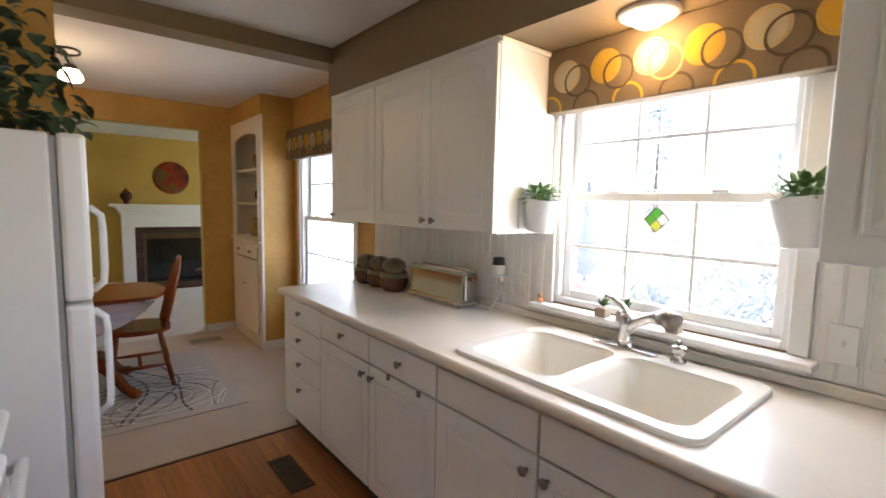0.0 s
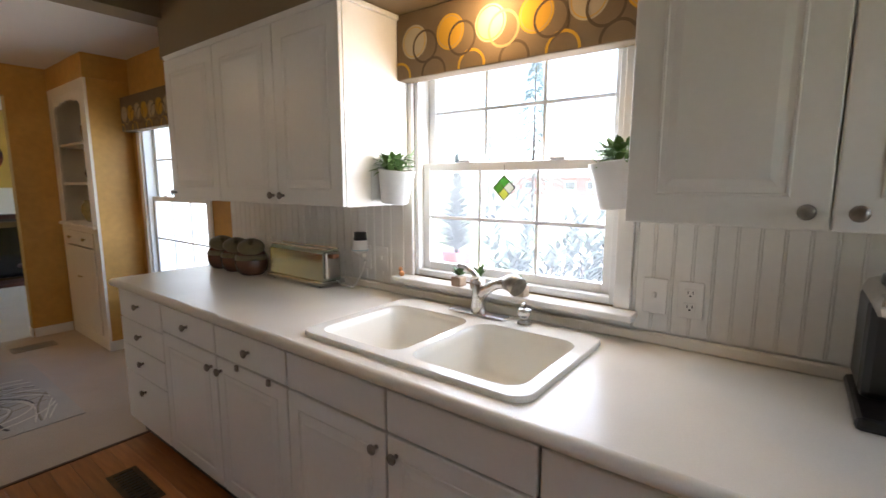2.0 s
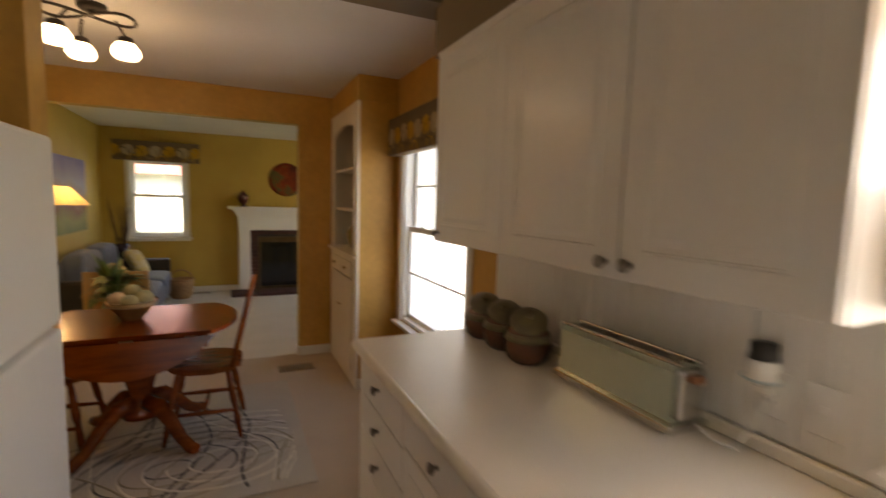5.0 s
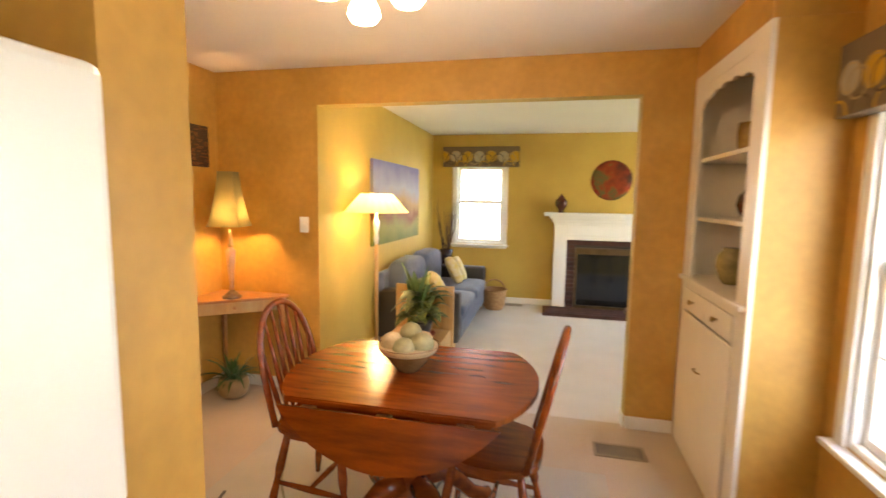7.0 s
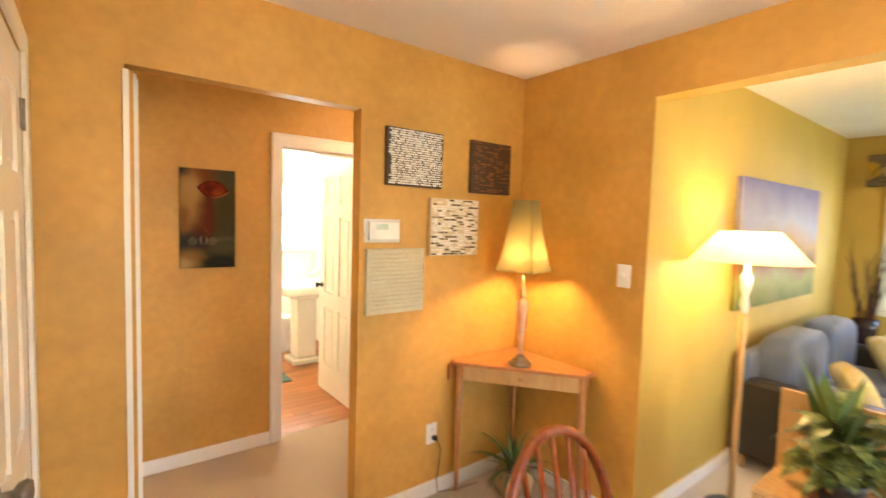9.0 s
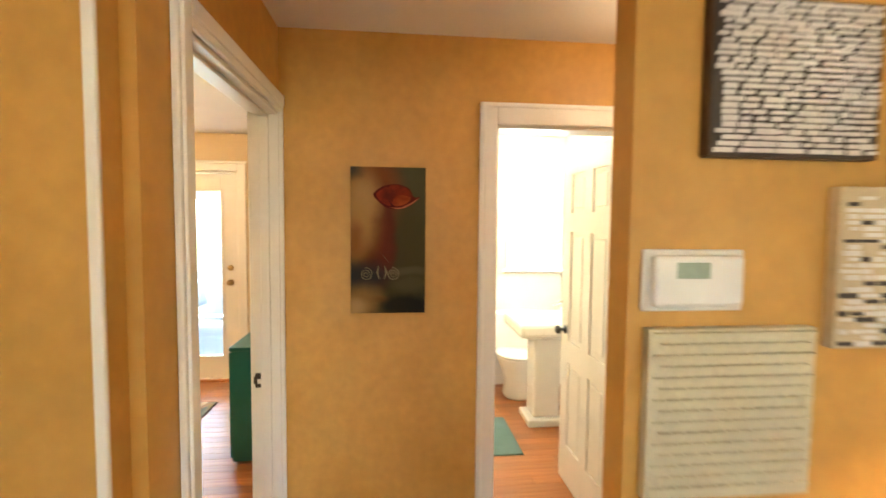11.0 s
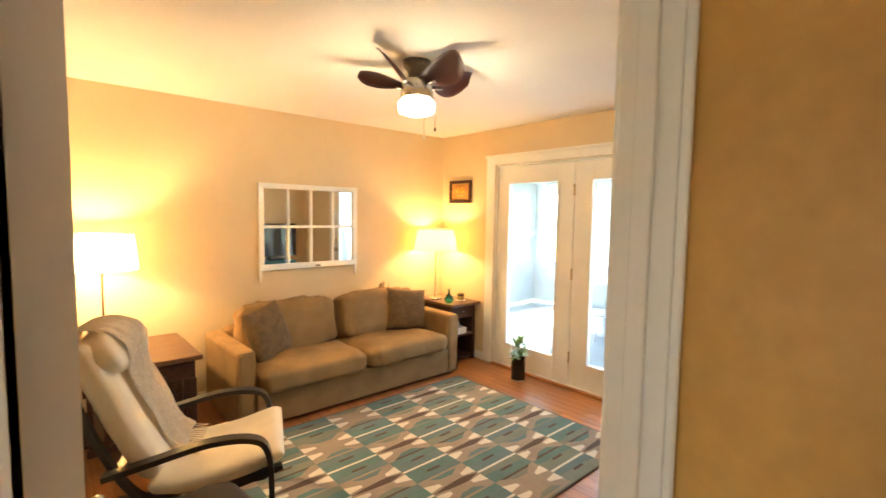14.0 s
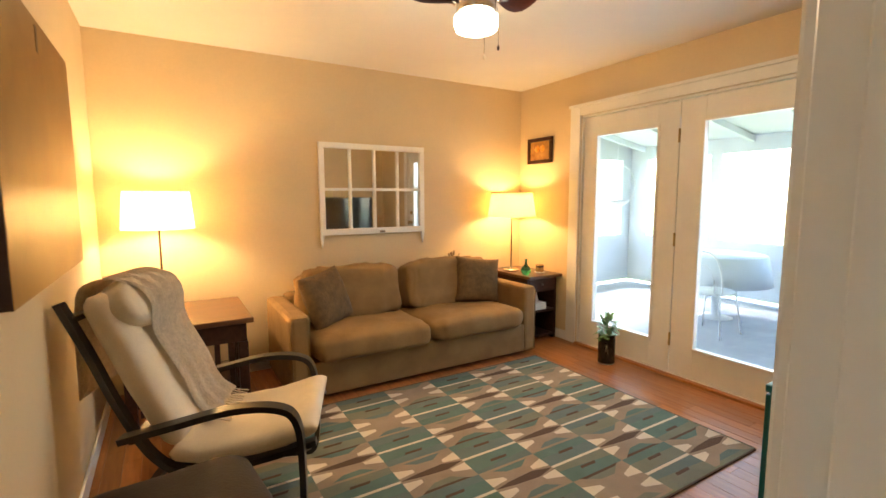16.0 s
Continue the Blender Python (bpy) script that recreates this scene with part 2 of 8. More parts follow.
def puff(bm, cx, cy, cz, a, b, c, e1=0.45, e2=0.35, nu=20, nv=40, wrinkle=0.0, m=None, seed=0.0, freq=9.0):
    """A soft cushion: a squared ellipsoid with folds."""
    def pw(v, e):
        return math.copysign(abs(v) ** e, v)
    rows = []
    for i in range(nu + 1):
        u = -math.pi / 2 + math.pi * i / nu
        row = []
        for j in range(nv):
            w = 2 * math.pi * j / nv
            p = Vector((a * pw(math.cos(u), e1) * pw(math.cos(w), e2), b * pw(math.cos(u), e1) * pw(math.sin(w), e2), c * pw(math.sin(u), e1)))
            if wrinkle:
                q = Vector((p.x * freq + seed, p.y * freq * 0.6, p.z * freq * 0.5))
                p += p.normalized() * wrinkle * (noise.noise(q) + 0.5 * noise.noise(q * 2.3))
            row.append(p)
        rows.append(row)
    vs = []
    for i, row in enumerate(rows):
        if i in (0, nu):
            p = Vector((0, 0, row[0].z))
            vs.append([bm.verts.new((m @ p if m else p) + Vector((cx, cy, cz)))])
        else:
            vs.append([bm.verts.new((m @ p if m else p) + Vector((cx, cy, cz))) for p in row])
    for i in range(nu):
        for j in range(nv):
            k = (j + 1) % nv
            if i == 0:
                f = (vs[0][0], vs[1][k], vs[1][j])
            elif i == nu - 1:
                f = (vs[i][j], vs[i][k], vs[nu][0])
            else:
                f = (vs[i][j], vs[i][k], vs[i + 1][k], vs[i + 1][j])
            bm.faces.new(f).smooth = True


def prism(bm, outline, axis, a, b):
    """An outline of (u, w) pairs, carried along an axis from a to b."""
    def place(u, w, t):
        return {"x": (t, u, w), "y": (u, t, w), "z": (u, w, t)}[axis]
    lo = [bm.verts.new(place(u, w, a)) for u, w in outline]
    hi = [bm.verts.new(place(u, w, b)) for u, w in outline]
    bm.faces.new(lo)
    bm.faces.new(hi)
    for i in range(len(outline)):
        j = (i + 1) % len(outline)
        bm.faces.new((lo[i], lo[j], hi[j], hi[i]))


def mesh_ob(name, bm, material, smooth_all=False):
    bmesh.ops.recalc_face_normals(bm, faces=bm.faces)
    me = bpy.data.meshes.new(name)
    if smooth_all:
        for f in bm.faces:
            f.smooth = True
    bm.to_mesh(me)
    bm.free()
    for m in (material if isinstance(material, (list, tuple)) else [material]):
        me.materials.append(m)
    return new(name, me)


def part(name, bm, material, parent, label=""):
    ob = mesh_ob(name, bm, material)
    ob.parent = parent
    if label:
        ob["label"] = label
    return ob


def thing(name, at, label, category, group="", kind="", rz=0.0):
    ob = new(name)
    ob.empty_display_size = 0.1
    ob.matrix_world = pose(*at, 0, 0, rz)
    return tagged(ob, label, category, group, kind)


def B(*boxes, bev=0.0):
    bm = bmesh.new()
    for q in boxes:
        box(bm, *q, bev=bev)
    return bm


def L(prof, at=(0, 0, 0), seg=24, sx=1.0, sy=1.0):
    bm = bmesh.new()
    lathe(bm, prof, at, seg, sx, sy)
    return bm


def T(pts, r, seg=10, flat=1.0):
    bm = bmesh.new()
    tube(bm, pts, r, seg, flat)
    return bm


def structure(name, bm, material, label="", category=""):
    return tagged(mesh_ob(name, bm, material), label, category, kind="structure")


def wall(name, along, lo, hi, a, b, holes=(), mats=None, label="", zt=2.44):
    """A wall along x or y, from a to b, between the faces lo and hi; holes are (from, to, bottom, top). mats: the paint of the low and of the high face."""
    bm = bmesh.new()
    cuts = sorted({a, b, *[h[0] for h in holes], *[h[1] for h in holes]})
    for u, w in zip(cuts, cuts[1:]):
        spans = [(0.0, zt)]
        for h in holes:
            if h[0] <= u and w <= h[1]:
                spans = [(0.0, h[2]), (h[3], zt)]
        for z0, z1 in spans:
            if z1 - z0 > 0.001:
                box(bm, *((u, w, lo, hi) if along == "x" else (lo, hi, u, w)), z0, z1)
    bmesh.ops.remove_doubles(bm, verts=bm.verts, dist=1e-5)
    bmesh.ops.recalc_face_normals(bm, faces=bm.faces)
    k = 1 if along == "x" else 0
    bm.normal_update()
    for f in bm.faces:
        f.material_index = 1 if f.calc_center_median()[k] > (lo + hi) / 2 - 0.001 else 0
    mats = mats or (OCHRE, OCHRE)
    return tagged(mesh_ob(name, bm, list(mats)), label, "wall", kind="structure")


# ---- large structure ----
E, H = 1.98, 2.44
structure("floor_kitchen", B((-0.62, E, -1.3, 3.2, -0.12, -0.012)), OAK, "dark subfloor under honey oak kitchen strips", "floor")
structure("floor_dining", B((-1.85, E, 3.2, 5.9, -0.12, 0.0), (-2.875, -1.85, 3.715, 5.9, -0.12, 0.0)), CARPET, "beige wall to wall carpet of the dining area and hall", "carpet")
structure("floor_living", B((-0.95, 4.4, 5.9, 9.5, -0.12, -0.002)), CARPETL, "pale cream carpet of the living room", "carpet")
structure("floor_den", B((-5.72, -1.9, 0.0, 3.715, -0.12, -0.012)), OAK, "subfloor under the den's oak strips", "floor")
structure("floor_bath", B((-5.45, -2.875, 4.3, 6.2, -0.12, -0.012)), OAK, "subfloor under the bathroom's oak strips", "floor")
structure("floor_hall_end", B((-2.9, -1.8, 5.9, 6.1, -0.12, 0.0)), CARPET, "beige hall carpet", "carpet")
structure("ceiling_kitchen", B((-0.75, 2.1, -1.4, 3.24, H, H + 0.1)), CEIL, "white painted kitchen ceiling", "ceiling")
structure("ceiling_dining", B((-1.8, 2.1, 3.24, 5.9, H, H + 0.1)), CEIL, "white painted dining ceiling", "ceiling")
structure("ceiling_living", B((-0.95, 4.5, 5.9, 9.55, H, H + 0.1)), CEIL, "white painted living room ceiling", "ceiling")
structure("ceiling_hall", B((-2.93, -1.75, 3.75, 6.1, 2.365, H + 0.1)), CEIL, "white painted hall ceiling", "ceiling")
structure("ceiling_den", B((-5.75, -1.95, 0.0, 3.8, H, H + 0.1)), CEIL, "white painted den ceiling", "ceiling")
structure("ceiling_bath", B((-5.5, -2.96, 4.2, 6.2, H, H + 0.1)), CEIL, "white painted bathroom ceiling", "ceiling")

wall("wall_kitchen_east", "y", E, 2.12, -1.42, 3.33, [(0.80, 1.71, 1.012, 2.02)], (TAUPE, TRIM), "taupe painted kitchen wall with a double hung window")
wall("wall_dining_east", "y", E, 2.12, 3.33, 5.9, [(3.64, 4.70, 0.58, 1.98)], (OCHRE, TRIM), "ochre faux finished dining wall with a window")
# the opening is an unseen addition that lets sun and sky into the kitchen
wall("wall_kitchen_south", "x", -1.42, -1.3, -0.74, E, [(0.42, 1.22, 1.0, 2.0)], (TRIM, TAUPE), "taupe painted kitchen end wall")
wall("wall_kitchen_west", "y", -0.74, -0.62, -1.3, 3.22, [], (TAUPE, TAUPE), "taupe painted kitchen wall behind the refrigerator")
wall("wall_stub", "x", 3.22, 3.38, -0.74, 0.22, [], (OCHRE, OCHRE), "ochre faux finished wall stub beside the refrigerator")
wall("wall_closet", "x", 3.38, 3.53, -1.85, -0.84, [(-1.64, -0.9, 0.0, 2.04)], (OCHRE, OCHRE), "ochre wall with a white closet door")
wall("wall_dining_west", "y", -1.79, -1.71, 3.53, 5.85, [(3.80, 4.732, 0.0, 2.078)], (OCHRE, OCHRE), "ochre faux finished wall with the cased hall opening")
wall("wall_dining_north", "x", 5.85, 5.97, -1.79, 2.12, [(-0.86, 1.362, 0.0, 2.175)], (OCHRE, OLIVE), "ochre wall with the wide opening to the living room")
wall("wall_living_west", "y", -1.02, -0.89, 5.97, 9.42, [], (OCHRE, OLIVE), "yellow olive living room wall")
wall("wall_living_north", "x", 9.42, 9.56, -1.02, 4.5, [(-0.53, 0.18, 0.86, 2.0), (1.08, 2.2, 0.0, 0.97)], (OLIVE, TRIM), "yellow olive living room wall with window and fireplace")
# bare opening in this unseen wall is added to let daylight in
wall("wall_living_east", "y", 4.38, 4.5, 5.85, 9.42, [(6.3, 8.9, 0.6, 2.1)], (OLIVE, TRIM), "yellow olive living room wall with an unseen opening added for daylight")
wall("wall_living_south", "x", 5.85, 5.97, 2.12, 4.5, [], (OLIVE, OLIVE), "yellow olive living room wall")
wall("wall_hall_west", "y", -2.935, -2.815, 3.83, 6.0, [(4.71, 5.335, 0.0, 2.015)], (BATHW, OCHRE), "ochre faux finished hall wall with the bathroom door")
wall("wall_hall_north", "x", 6.0, 6.1, -2.935, -1.71, [], (OCHRE, OCHRE), "ochre hall end wall")
wall("wall_hall_east", "y", -1.79, -1.71, 5.97, 6.0, [], (OCHRE, OCHRE), "ochre hall wall end")
wall("wall_den_north", "x", 3.725, 3.83, -5.6, -1.79, [(-2.814, -1.965, 0.0, 2.05)], (CREAM, OCHRE), "wall between hall and den with the den's doorway")
wall("wall_den_east", "y", -1.985, -1.90, 0.105, 3.71, [], (CREAM, CREAM), "cream painted den wall")
wall("wall_den_south", "x", -0.02, 0.105, -5.72, -1.93, [], (CREAM, CREAM), "cream painted den wall behind the sofa")
wall("wall_den_west", "y", -5.72, -5.6, 0.105, 3.83, [(0.93, 2.76, 0.0, 2.075)], (TRIM, CREAM), "cream painted den wall with french doors")
wall("wall_bath_west", "y", -5.45, -5.3, 4.2, 6.2, [(5.42, 5.88, 1.15, 1.95)], (TRIM, BATHW), "pale bathroom wall with a small window")
wall("wall_bath_south", "x", 4.2, 4.32, -5.3, -2.935, [], (BATHW, BATHW), "pale bathroom wall")
wall("wall_bath_north", "x", 5.95, 6.07, -5.3, -2.935, [], (BATHW, BATHW), "pale bathroom wall")
structure("beam_kitchen", B((-0.62, 1.66, 3.24, 3.42, 2.338, 2.438)), TAUPE, "painted header beam between kitchen and dining area", "beam")
structure("soffit_kitchen", B((1.60, E - 0.002, -1.3, 3.30, 2.128, 2.438)), TAUPE, "taupe painted soffit over the wall cabinets", "soffit")
structure("bulkhead_hutch", B((1.66, E - 0.002, 4.868, 5.848, 2.25, 2.438)), OCHRE, "ochre bulkhead over the built-in hutch", "bulkhead")


def W(name, bm, material, parent, label=""):
    """A part given in world coordinates, put under its thing (or under a part of it)."""
    top = parent
    while top.parent:
        top = top.parent
    bmesh.ops.translate(bm, verts=bm.verts, vec=-Vector(top.location))
    return part(name, bm, material, parent, label)


def raised_panel(bm, face, out, u0, u1, z0, z1, border=0.065, depth=0.006):
    """A routed, raised field on a cabinet door that faces -x (out=-1) or +x (out=1)."""
    def pt(u, z, d):
        return bm.verts.new((face + out * d, u, z))
    loops = []
    for inset, d in ((border - 0.008, 0.0003), (border - 0.006, 0.0035), (border - 0.002, 0.0035), (border, 0.0008), (border + 0.012, 0.0008), (border + 0.03, depth), (border + 0.036, depth)):
        loops.append([pt(u0 + inset, z0 + inset, d), pt(u1 - inset, z0 + inset, d), pt(u1 - inset, z1 - inset, d), pt(u0 + inset, z1 - inset, d)])
    for a, b in zip(loops, loops[1:]):
        for i in range(4):
            bm.faces.new((a[i], a[(i + 1) % 4], b[(i + 1) % 4], b[i]))
    bm.faces.new(loops[-1])


KNOB = [(0.007, 0), (0.006, 0.010), (0.010, 0.014), (0.0155, 0.019), (0.0165, 0.024), (0.012, 0.028), (0.004, 0.0295), (0.0, 0.030)]


def knob_x(x, y, z, out, parent, material=None, s=1.0):
    bm = bmesh.new()
    lathe(bm, [(r * s, h * s) for r, h in KNOB], seg=14)
    bmesh.ops.rotate(bm, verts=bm.verts, cent=(0, 0, 0), matrix=Euler((0, radians(90 * out), 0)).to_matrix())
    bmesh.ops.translate(bm, verts=bm.verts, vec=(x, y, z))
    return W("knob", bm, material or PEWTER, parent, "pewter knob")


# ---- kitchen: base cabinets, counter, sink ----
FX = 1.285
COLS = [(3.25, 2.713), (2.713, 2.195), (2.195, 1.694), (1.694, 1.211), (1.211, 0.735), (0.735, 0.20), (0.20, -0.33), (-0.33, -1.28)]
for i, (yb, ya) in enumerate(COLS):
    lab = ("white base cabinet with a stack of four drawers" if i == 0 else "white sink base cabinet with a false drawer front" if i in (3, 4) else "white base cabinet with one drawer over a raised panel door")
    unit = thing("base_cabinet", (1.6, (ya + yb) / 2, 0), lab, "cabinet", "kitchen base cabinets")
    W("body", B((FX + 0.022, E - 0.02, ya + 0.001, yb - 0.001, 0.1, 0.66 if i in (3, 4) else 0.868), (FX + 0.06, E - 0.02, ya + 0.001, yb - 0.001, 0.0, 0.1)), CABW, unit)
    g = 0.004
    if i == 0:
        zs = [(0.705, 0.855, 0.795), (0.557, 0.699, 0.634), (0.407, 0.551, 0.487), (0.115, 0.401, 0.328)]
        for z0, z1, kz in zs:
            d = W("drawer_front", B((FX - 0.018, FX, ya + g, yb - 0.004, z0, z1), bev=0.004), CABW, unit)
            knob_x(FX - 0.018, 2.985, kz, -1, d)
    else:
        zt, zb = (0.852, 0.724)
        d = W("drawer_front", B((FX - 0.018, FX, ya + g, yb - g, zb, zt), bev=0.004), CABW, unit)
        if i in (1, 2, 5, 6, 7):
            knob_x(FX - 0.018, (ya + yb) / 2 - 0.01, 0.792, -1, d)
        bm = B((FX - 0.018, FX, ya + g, yb - g, 0.115, 0.714), bev=0.004)
        raised_panel(bm, FX - 0.018, -1, ya + g, yb - g, 0.115, 0.714)
        d = W("door", bm, CABW, unit)
        ky = ya + 0.04 if i in (1, 3, 5) else yb - 0.04
        knob_x(FX - 0.018, ky, 0.662, -1, d)
        if i == 2:
            for hy in (2.02, 1.80):
                W("towel_bar_hook", B((FX - 0.03, FX - 0.018, hy - 0.008, hy + 0.008, 0.697, 0.721), bev=0.003), PEWTER, d, "small dark metal hook over the door")
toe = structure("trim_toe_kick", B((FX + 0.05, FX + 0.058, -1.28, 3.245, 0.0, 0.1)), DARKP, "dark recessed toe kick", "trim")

SX0, SX1, SY0, SY1 = 1.305, 1.875, 0.792, 1.668
ctop = thing("countertop", (1.6, 1.0, 0.87), "cream laminate countertop with a rolled front edge", "countertop")
bm = bmesh.new()
for q in ((1.25, SX0 + 0.02, -1.29, 3.268), (SX0 + 0.02, SX1 - 0.02, -1.29, SY0 + 0.02), (SX0 + 0.02, SX1 - 0.02, SY1 - 0.02, 3.268), (SX1 - 0.02, E - 0.003, -1.29, 3.268)):
    box(bm, *q, 0.872, 0.91)
bmesh.ops.remove_doubles(bm, verts=bm.verts, dist=1e-5)
W("slab", bm, COUNTER, ctop)
W("rolled_edge", T([(1.252, -1.29, 0.891), (1.252, 3.268, 0.891)], 0.0205, 16), COUNTER, ctop)
W("rolled_end", T([(1.252, 3.268, 0.891), (E - 0.004, 3.268, 0.891)], 0.0200, 16), COUNTER, ctop)
W("splash_strip", B((E - 0.034, E - 0.014, -1.29, 3.268, 0.911, 0.948), bev=0.006), COUNTER, ctop, "low cream laminate back lip")

sink = thing("kitchen_sink", (1.6, 1.25, 0.91), "cream enamel double bowl drop-in kitchen sink", "sink")


def bowl(bm, x0, x1, y0, y1, zt, zb, r=0.06, wall_in=0.03):
    def ring(a0, a1, b0, b1, z, rad, n=6):
        out = []
        for cx, cy, s in ((a1 - rad, b1 - rad, 0), (a0 + rad, b1 - rad, 90), (a0 + rad, b0 + rad, 180), (a1 - rad, b0 + rad, 270)):
            for k in range(n + 1):
                a = radians(s + 90 * k / n)
                out.append(bm.verts.new((cx + rad * math.cos(a), cy + rad * math.sin(a), z)))
        return out
    h = zt - zb
    levels = [(-0.008, 0, r + 0.008), (0.0, 0.006, r), (0.008, 0.03, r), (wall_in * 0.8, h * 0.8, r), (wall_in + 0.015, h * 0.95, r * 0.9), (wall_in + 0.05, h, r * 0.8)]
    rings = [ring(x0 + d, x1 - d, y0 + d, y1 - d, zt - dz, rr) for d, dz, rr in levels]
    for a, b in zip(rings, rings[1:]):
        m = len(a)
        for i in range(m):
            bm.faces.new((a[i], a[(i + 1) % m], b[(i + 1) % m], b[i])).smooth = True
    bm.faces.new(rings[-1])
    return rings[0]


bm = bmesh.new()
ym = (SY0 + SY1) / 2
bowl(bm, SX0 + 0.045, SX1 - 0.105, SY0 + 0.045, ym - 0.018, 0.926, 0.735)
W("bowl", bm, ENAMEL, sink)
bm = bmesh.new()
bowl(bm, SX0 + 0.045, SX1 - 0.105, ym + 0.018, SY1 - 0.045, 0.926, 0.735)
W("bowl", bm, ENAMEL, sink)
RC_ = 0.06


def rounded(x0, x1, y0, y1, r, n=7):
    return [(cx + r * math.cos(radians(s0 + 90 * k / n)), cy + r * math.sin(radians(s0 + 90 * k / n)))
            for cx, cy, s0 in ((x1 - r, y1 - r, 0), (x0 + r, y1 - r, 90), (x0 + r, y0 + r, 180), (x1 - r, y0 + r, 270)) for k in range(n + 1)]


bm = bmesh.new()
loops = [[bm.verts.new((x, y, z)) for x, y in rounded(SX0 + d, SX1 - d, SY0 + d, SY1 - d, RC_ - d)] for d, z in ((0.0, 0.9105), (0.0, 0.920), (0.0015, 0.924), (0.0045, 0.9262))]
for p, q in zip(loops, loops[1:]):
    for i in range(len(p)):
        bm.faces.new((p[i], p[(i + 1) % len(p)], q[(i + 1) % len(p)], q[i])).smooth = True
W("rim", bm, ENAMEL, sink)
bm = bmesh.new()
for c0, c1 in ((SY0 + 0.004, ym), (ym, SY1 - 0.004)):
    b0, b1 = (c0 + 0.041, ym - 0.018) if c1 == ym else (ym + 0.018, c1 - 0.041)
    x0_, x1_, rr = SX0 + 0.045, SX1 - 0.105, 0.062
    inner, outer = [], []
    for cx, cy, s0 in ((x1_ - rr, b1 - rr, 0), (x0_ + rr, b1 - rr, 90), (x0_ + rr, b0 + rr, 180), (x1_ - rr, b0 + rr, 270)):
        for k in range(7):
            a = radians(s0 + 15 * k)
            p = (cx + rr * math.cos(a), cy + rr * math.sin(a))
            corner = (SX1 - 0.004 if s0 in (0, 270) else SX0 + 0.004, c1 if s0 in (0, 90) else c0)
            outer_end = (s0 in (0, 90) and c1 != ym) or (s0 in (180, 270) and c0 != ym)
            ro = RC_ - 0.0045
            ce = (corner[0] - ro if s0 in (0, 270) else corner[0] + ro, corner[1] - ro if s0 in (0, 90) else corner[1] + ro)
            q = (ce[0] + ro * math.cos(a), ce[1] + ro * math.sin(a)) if outer_end else corner if k == 3 else ((corner[0], p[1]) if (k < 3) == (s0 in (0, 180)) else (p[0], corner[1]))
            inner.append(bm.verts.new((*p, 0.9262)))
            outer.append(bm.verts.new((*q, 0.9262)))
    for i in range(28):
        bm.faces.new((inner[i], outer[i], outer[(i + 1) % 28], inner[(i + 1) % 28]))
W("deck", bm, ENAMEL, sink)
for dy in (-0.2, 0.2):
    W("drain_flange", L([(0.0, 0.0), (0.042, 0.0), (0.045, 0.003), (0.03, 0.004)], (1.57, ym + dy, 0.735)), CHROME, sink, "chrome drain")
W("drain_stopper", L([(0.034, 0.0), (0.036, 0.006), (0.028, 0.012), (0.012, 0.014), (0.010, 0.03), (0.0, 0.032)], (1.57, ym - 0.2, 0.738)), DARKP, sink, "black rubber drain stopper")

faucet = thing("kitchen_faucet", (1.84, 1.27, 0.926), "brushed nickel single lever kitchen faucet on the sink deck", "faucet")
bm = bmesh.new()
box(bm, 1.812, 1.868, 1.145, 1.395, 0.9265, 0.938, bev=0.005, seg=3)
W("deck_plate", bm, CHROME, faucet)
W("spout_body", L([(0.029, 0), (0.028, 0.03), (0.024, 0.075), (0.026, 0.105), (0.02, 0.125), (0.0, 0.13)], (1.84, 1.27, 0.938)), CHROME, faucet)
sp = [(1.84, 1.275, 0.985), (1.836, 1.235, 1.03), (1.826, 1.18, 1.062), (1.812, 1.125, 1.078)]
W("spout", T(sp, [0.021, 0.020, 0.0195, 0.021], 14), CHROME, faucet)
W("spray_head", T([(1.814, 1.135, 1.077), (1.806, 1.105, 1.08), (1.797, 1.075, 1.068)], [0.024, 0.034, 0.036], 16), PEWTER, faucet, "dark pull-out spray head")
W("lever", T([(1.84, 1.275, 1.062), (1.84, 1.295, 1.09), (1.84, 1.33, 1.108), (1.84, 1.362, 1.112)], [0.016, 0.011, 0.009, 0.012], 12), CHROME, faucet)
disp = thing("soap_dispenser", (1.845, 1.075, 0.926), "brushed nickel soap dispenser on the sink deck", "soap dispenser")
W("pump_base", L([(0.026, 0), (0.026, 0.008), (0.015, 0.012), (0.014, 0.03), (0.024, 0.034), (0.026, 0.05), (0.022, 0.058), (0.0, 0.06)], (1.845, 1.075, 0.926)), CHROME, disp)
W("nozzle", T([(1.845, 1.075, 0.985), (1.845, 1.075, 1.0), (1.815, 1.07, 1.003)], 0.007), CHROME, disp)

# ---- kitchen: bead board, wall cabinets ----
bead = structure("backsplash_backing", B((E - 0.006, E - 0.0005, -1.29, 0.744, 0.911, 1.335), (E - 0.006, E - 0.0005, 0.744, 1.766, 0.911, 0.957), (E - 0.006, E - 0.0005, 1.766, 3.30, 0.911, 1.335)), TRIM, "white painted bead board backsplash", "backsplash")
seg_me = None
n = 0
y = -1.28
while y < 3.26:
    if not (0.705 < y + 0.02 < 1.795):
        bm = bmesh.new()
        box(bm, E - 0.0115, E - 0.0065, 0.0002, 0.0503, 0.949, 1.334, bev=0.003, seg=1)
        box(bm, E - 0.0135, E - 0.0065, 0.0499, 0.0558, 0.949, 1.334, bev=0.0015, seg=1)
        if seg_me is None:
            o = mesh_ob("bead_board", bm, TRIM)
            seg_me = o.data
        else:
            bm.free()
            o = new("bead_board", seg_me)
        o.location = (0, y, 0)
        o.parent = bead
    y += 0.056
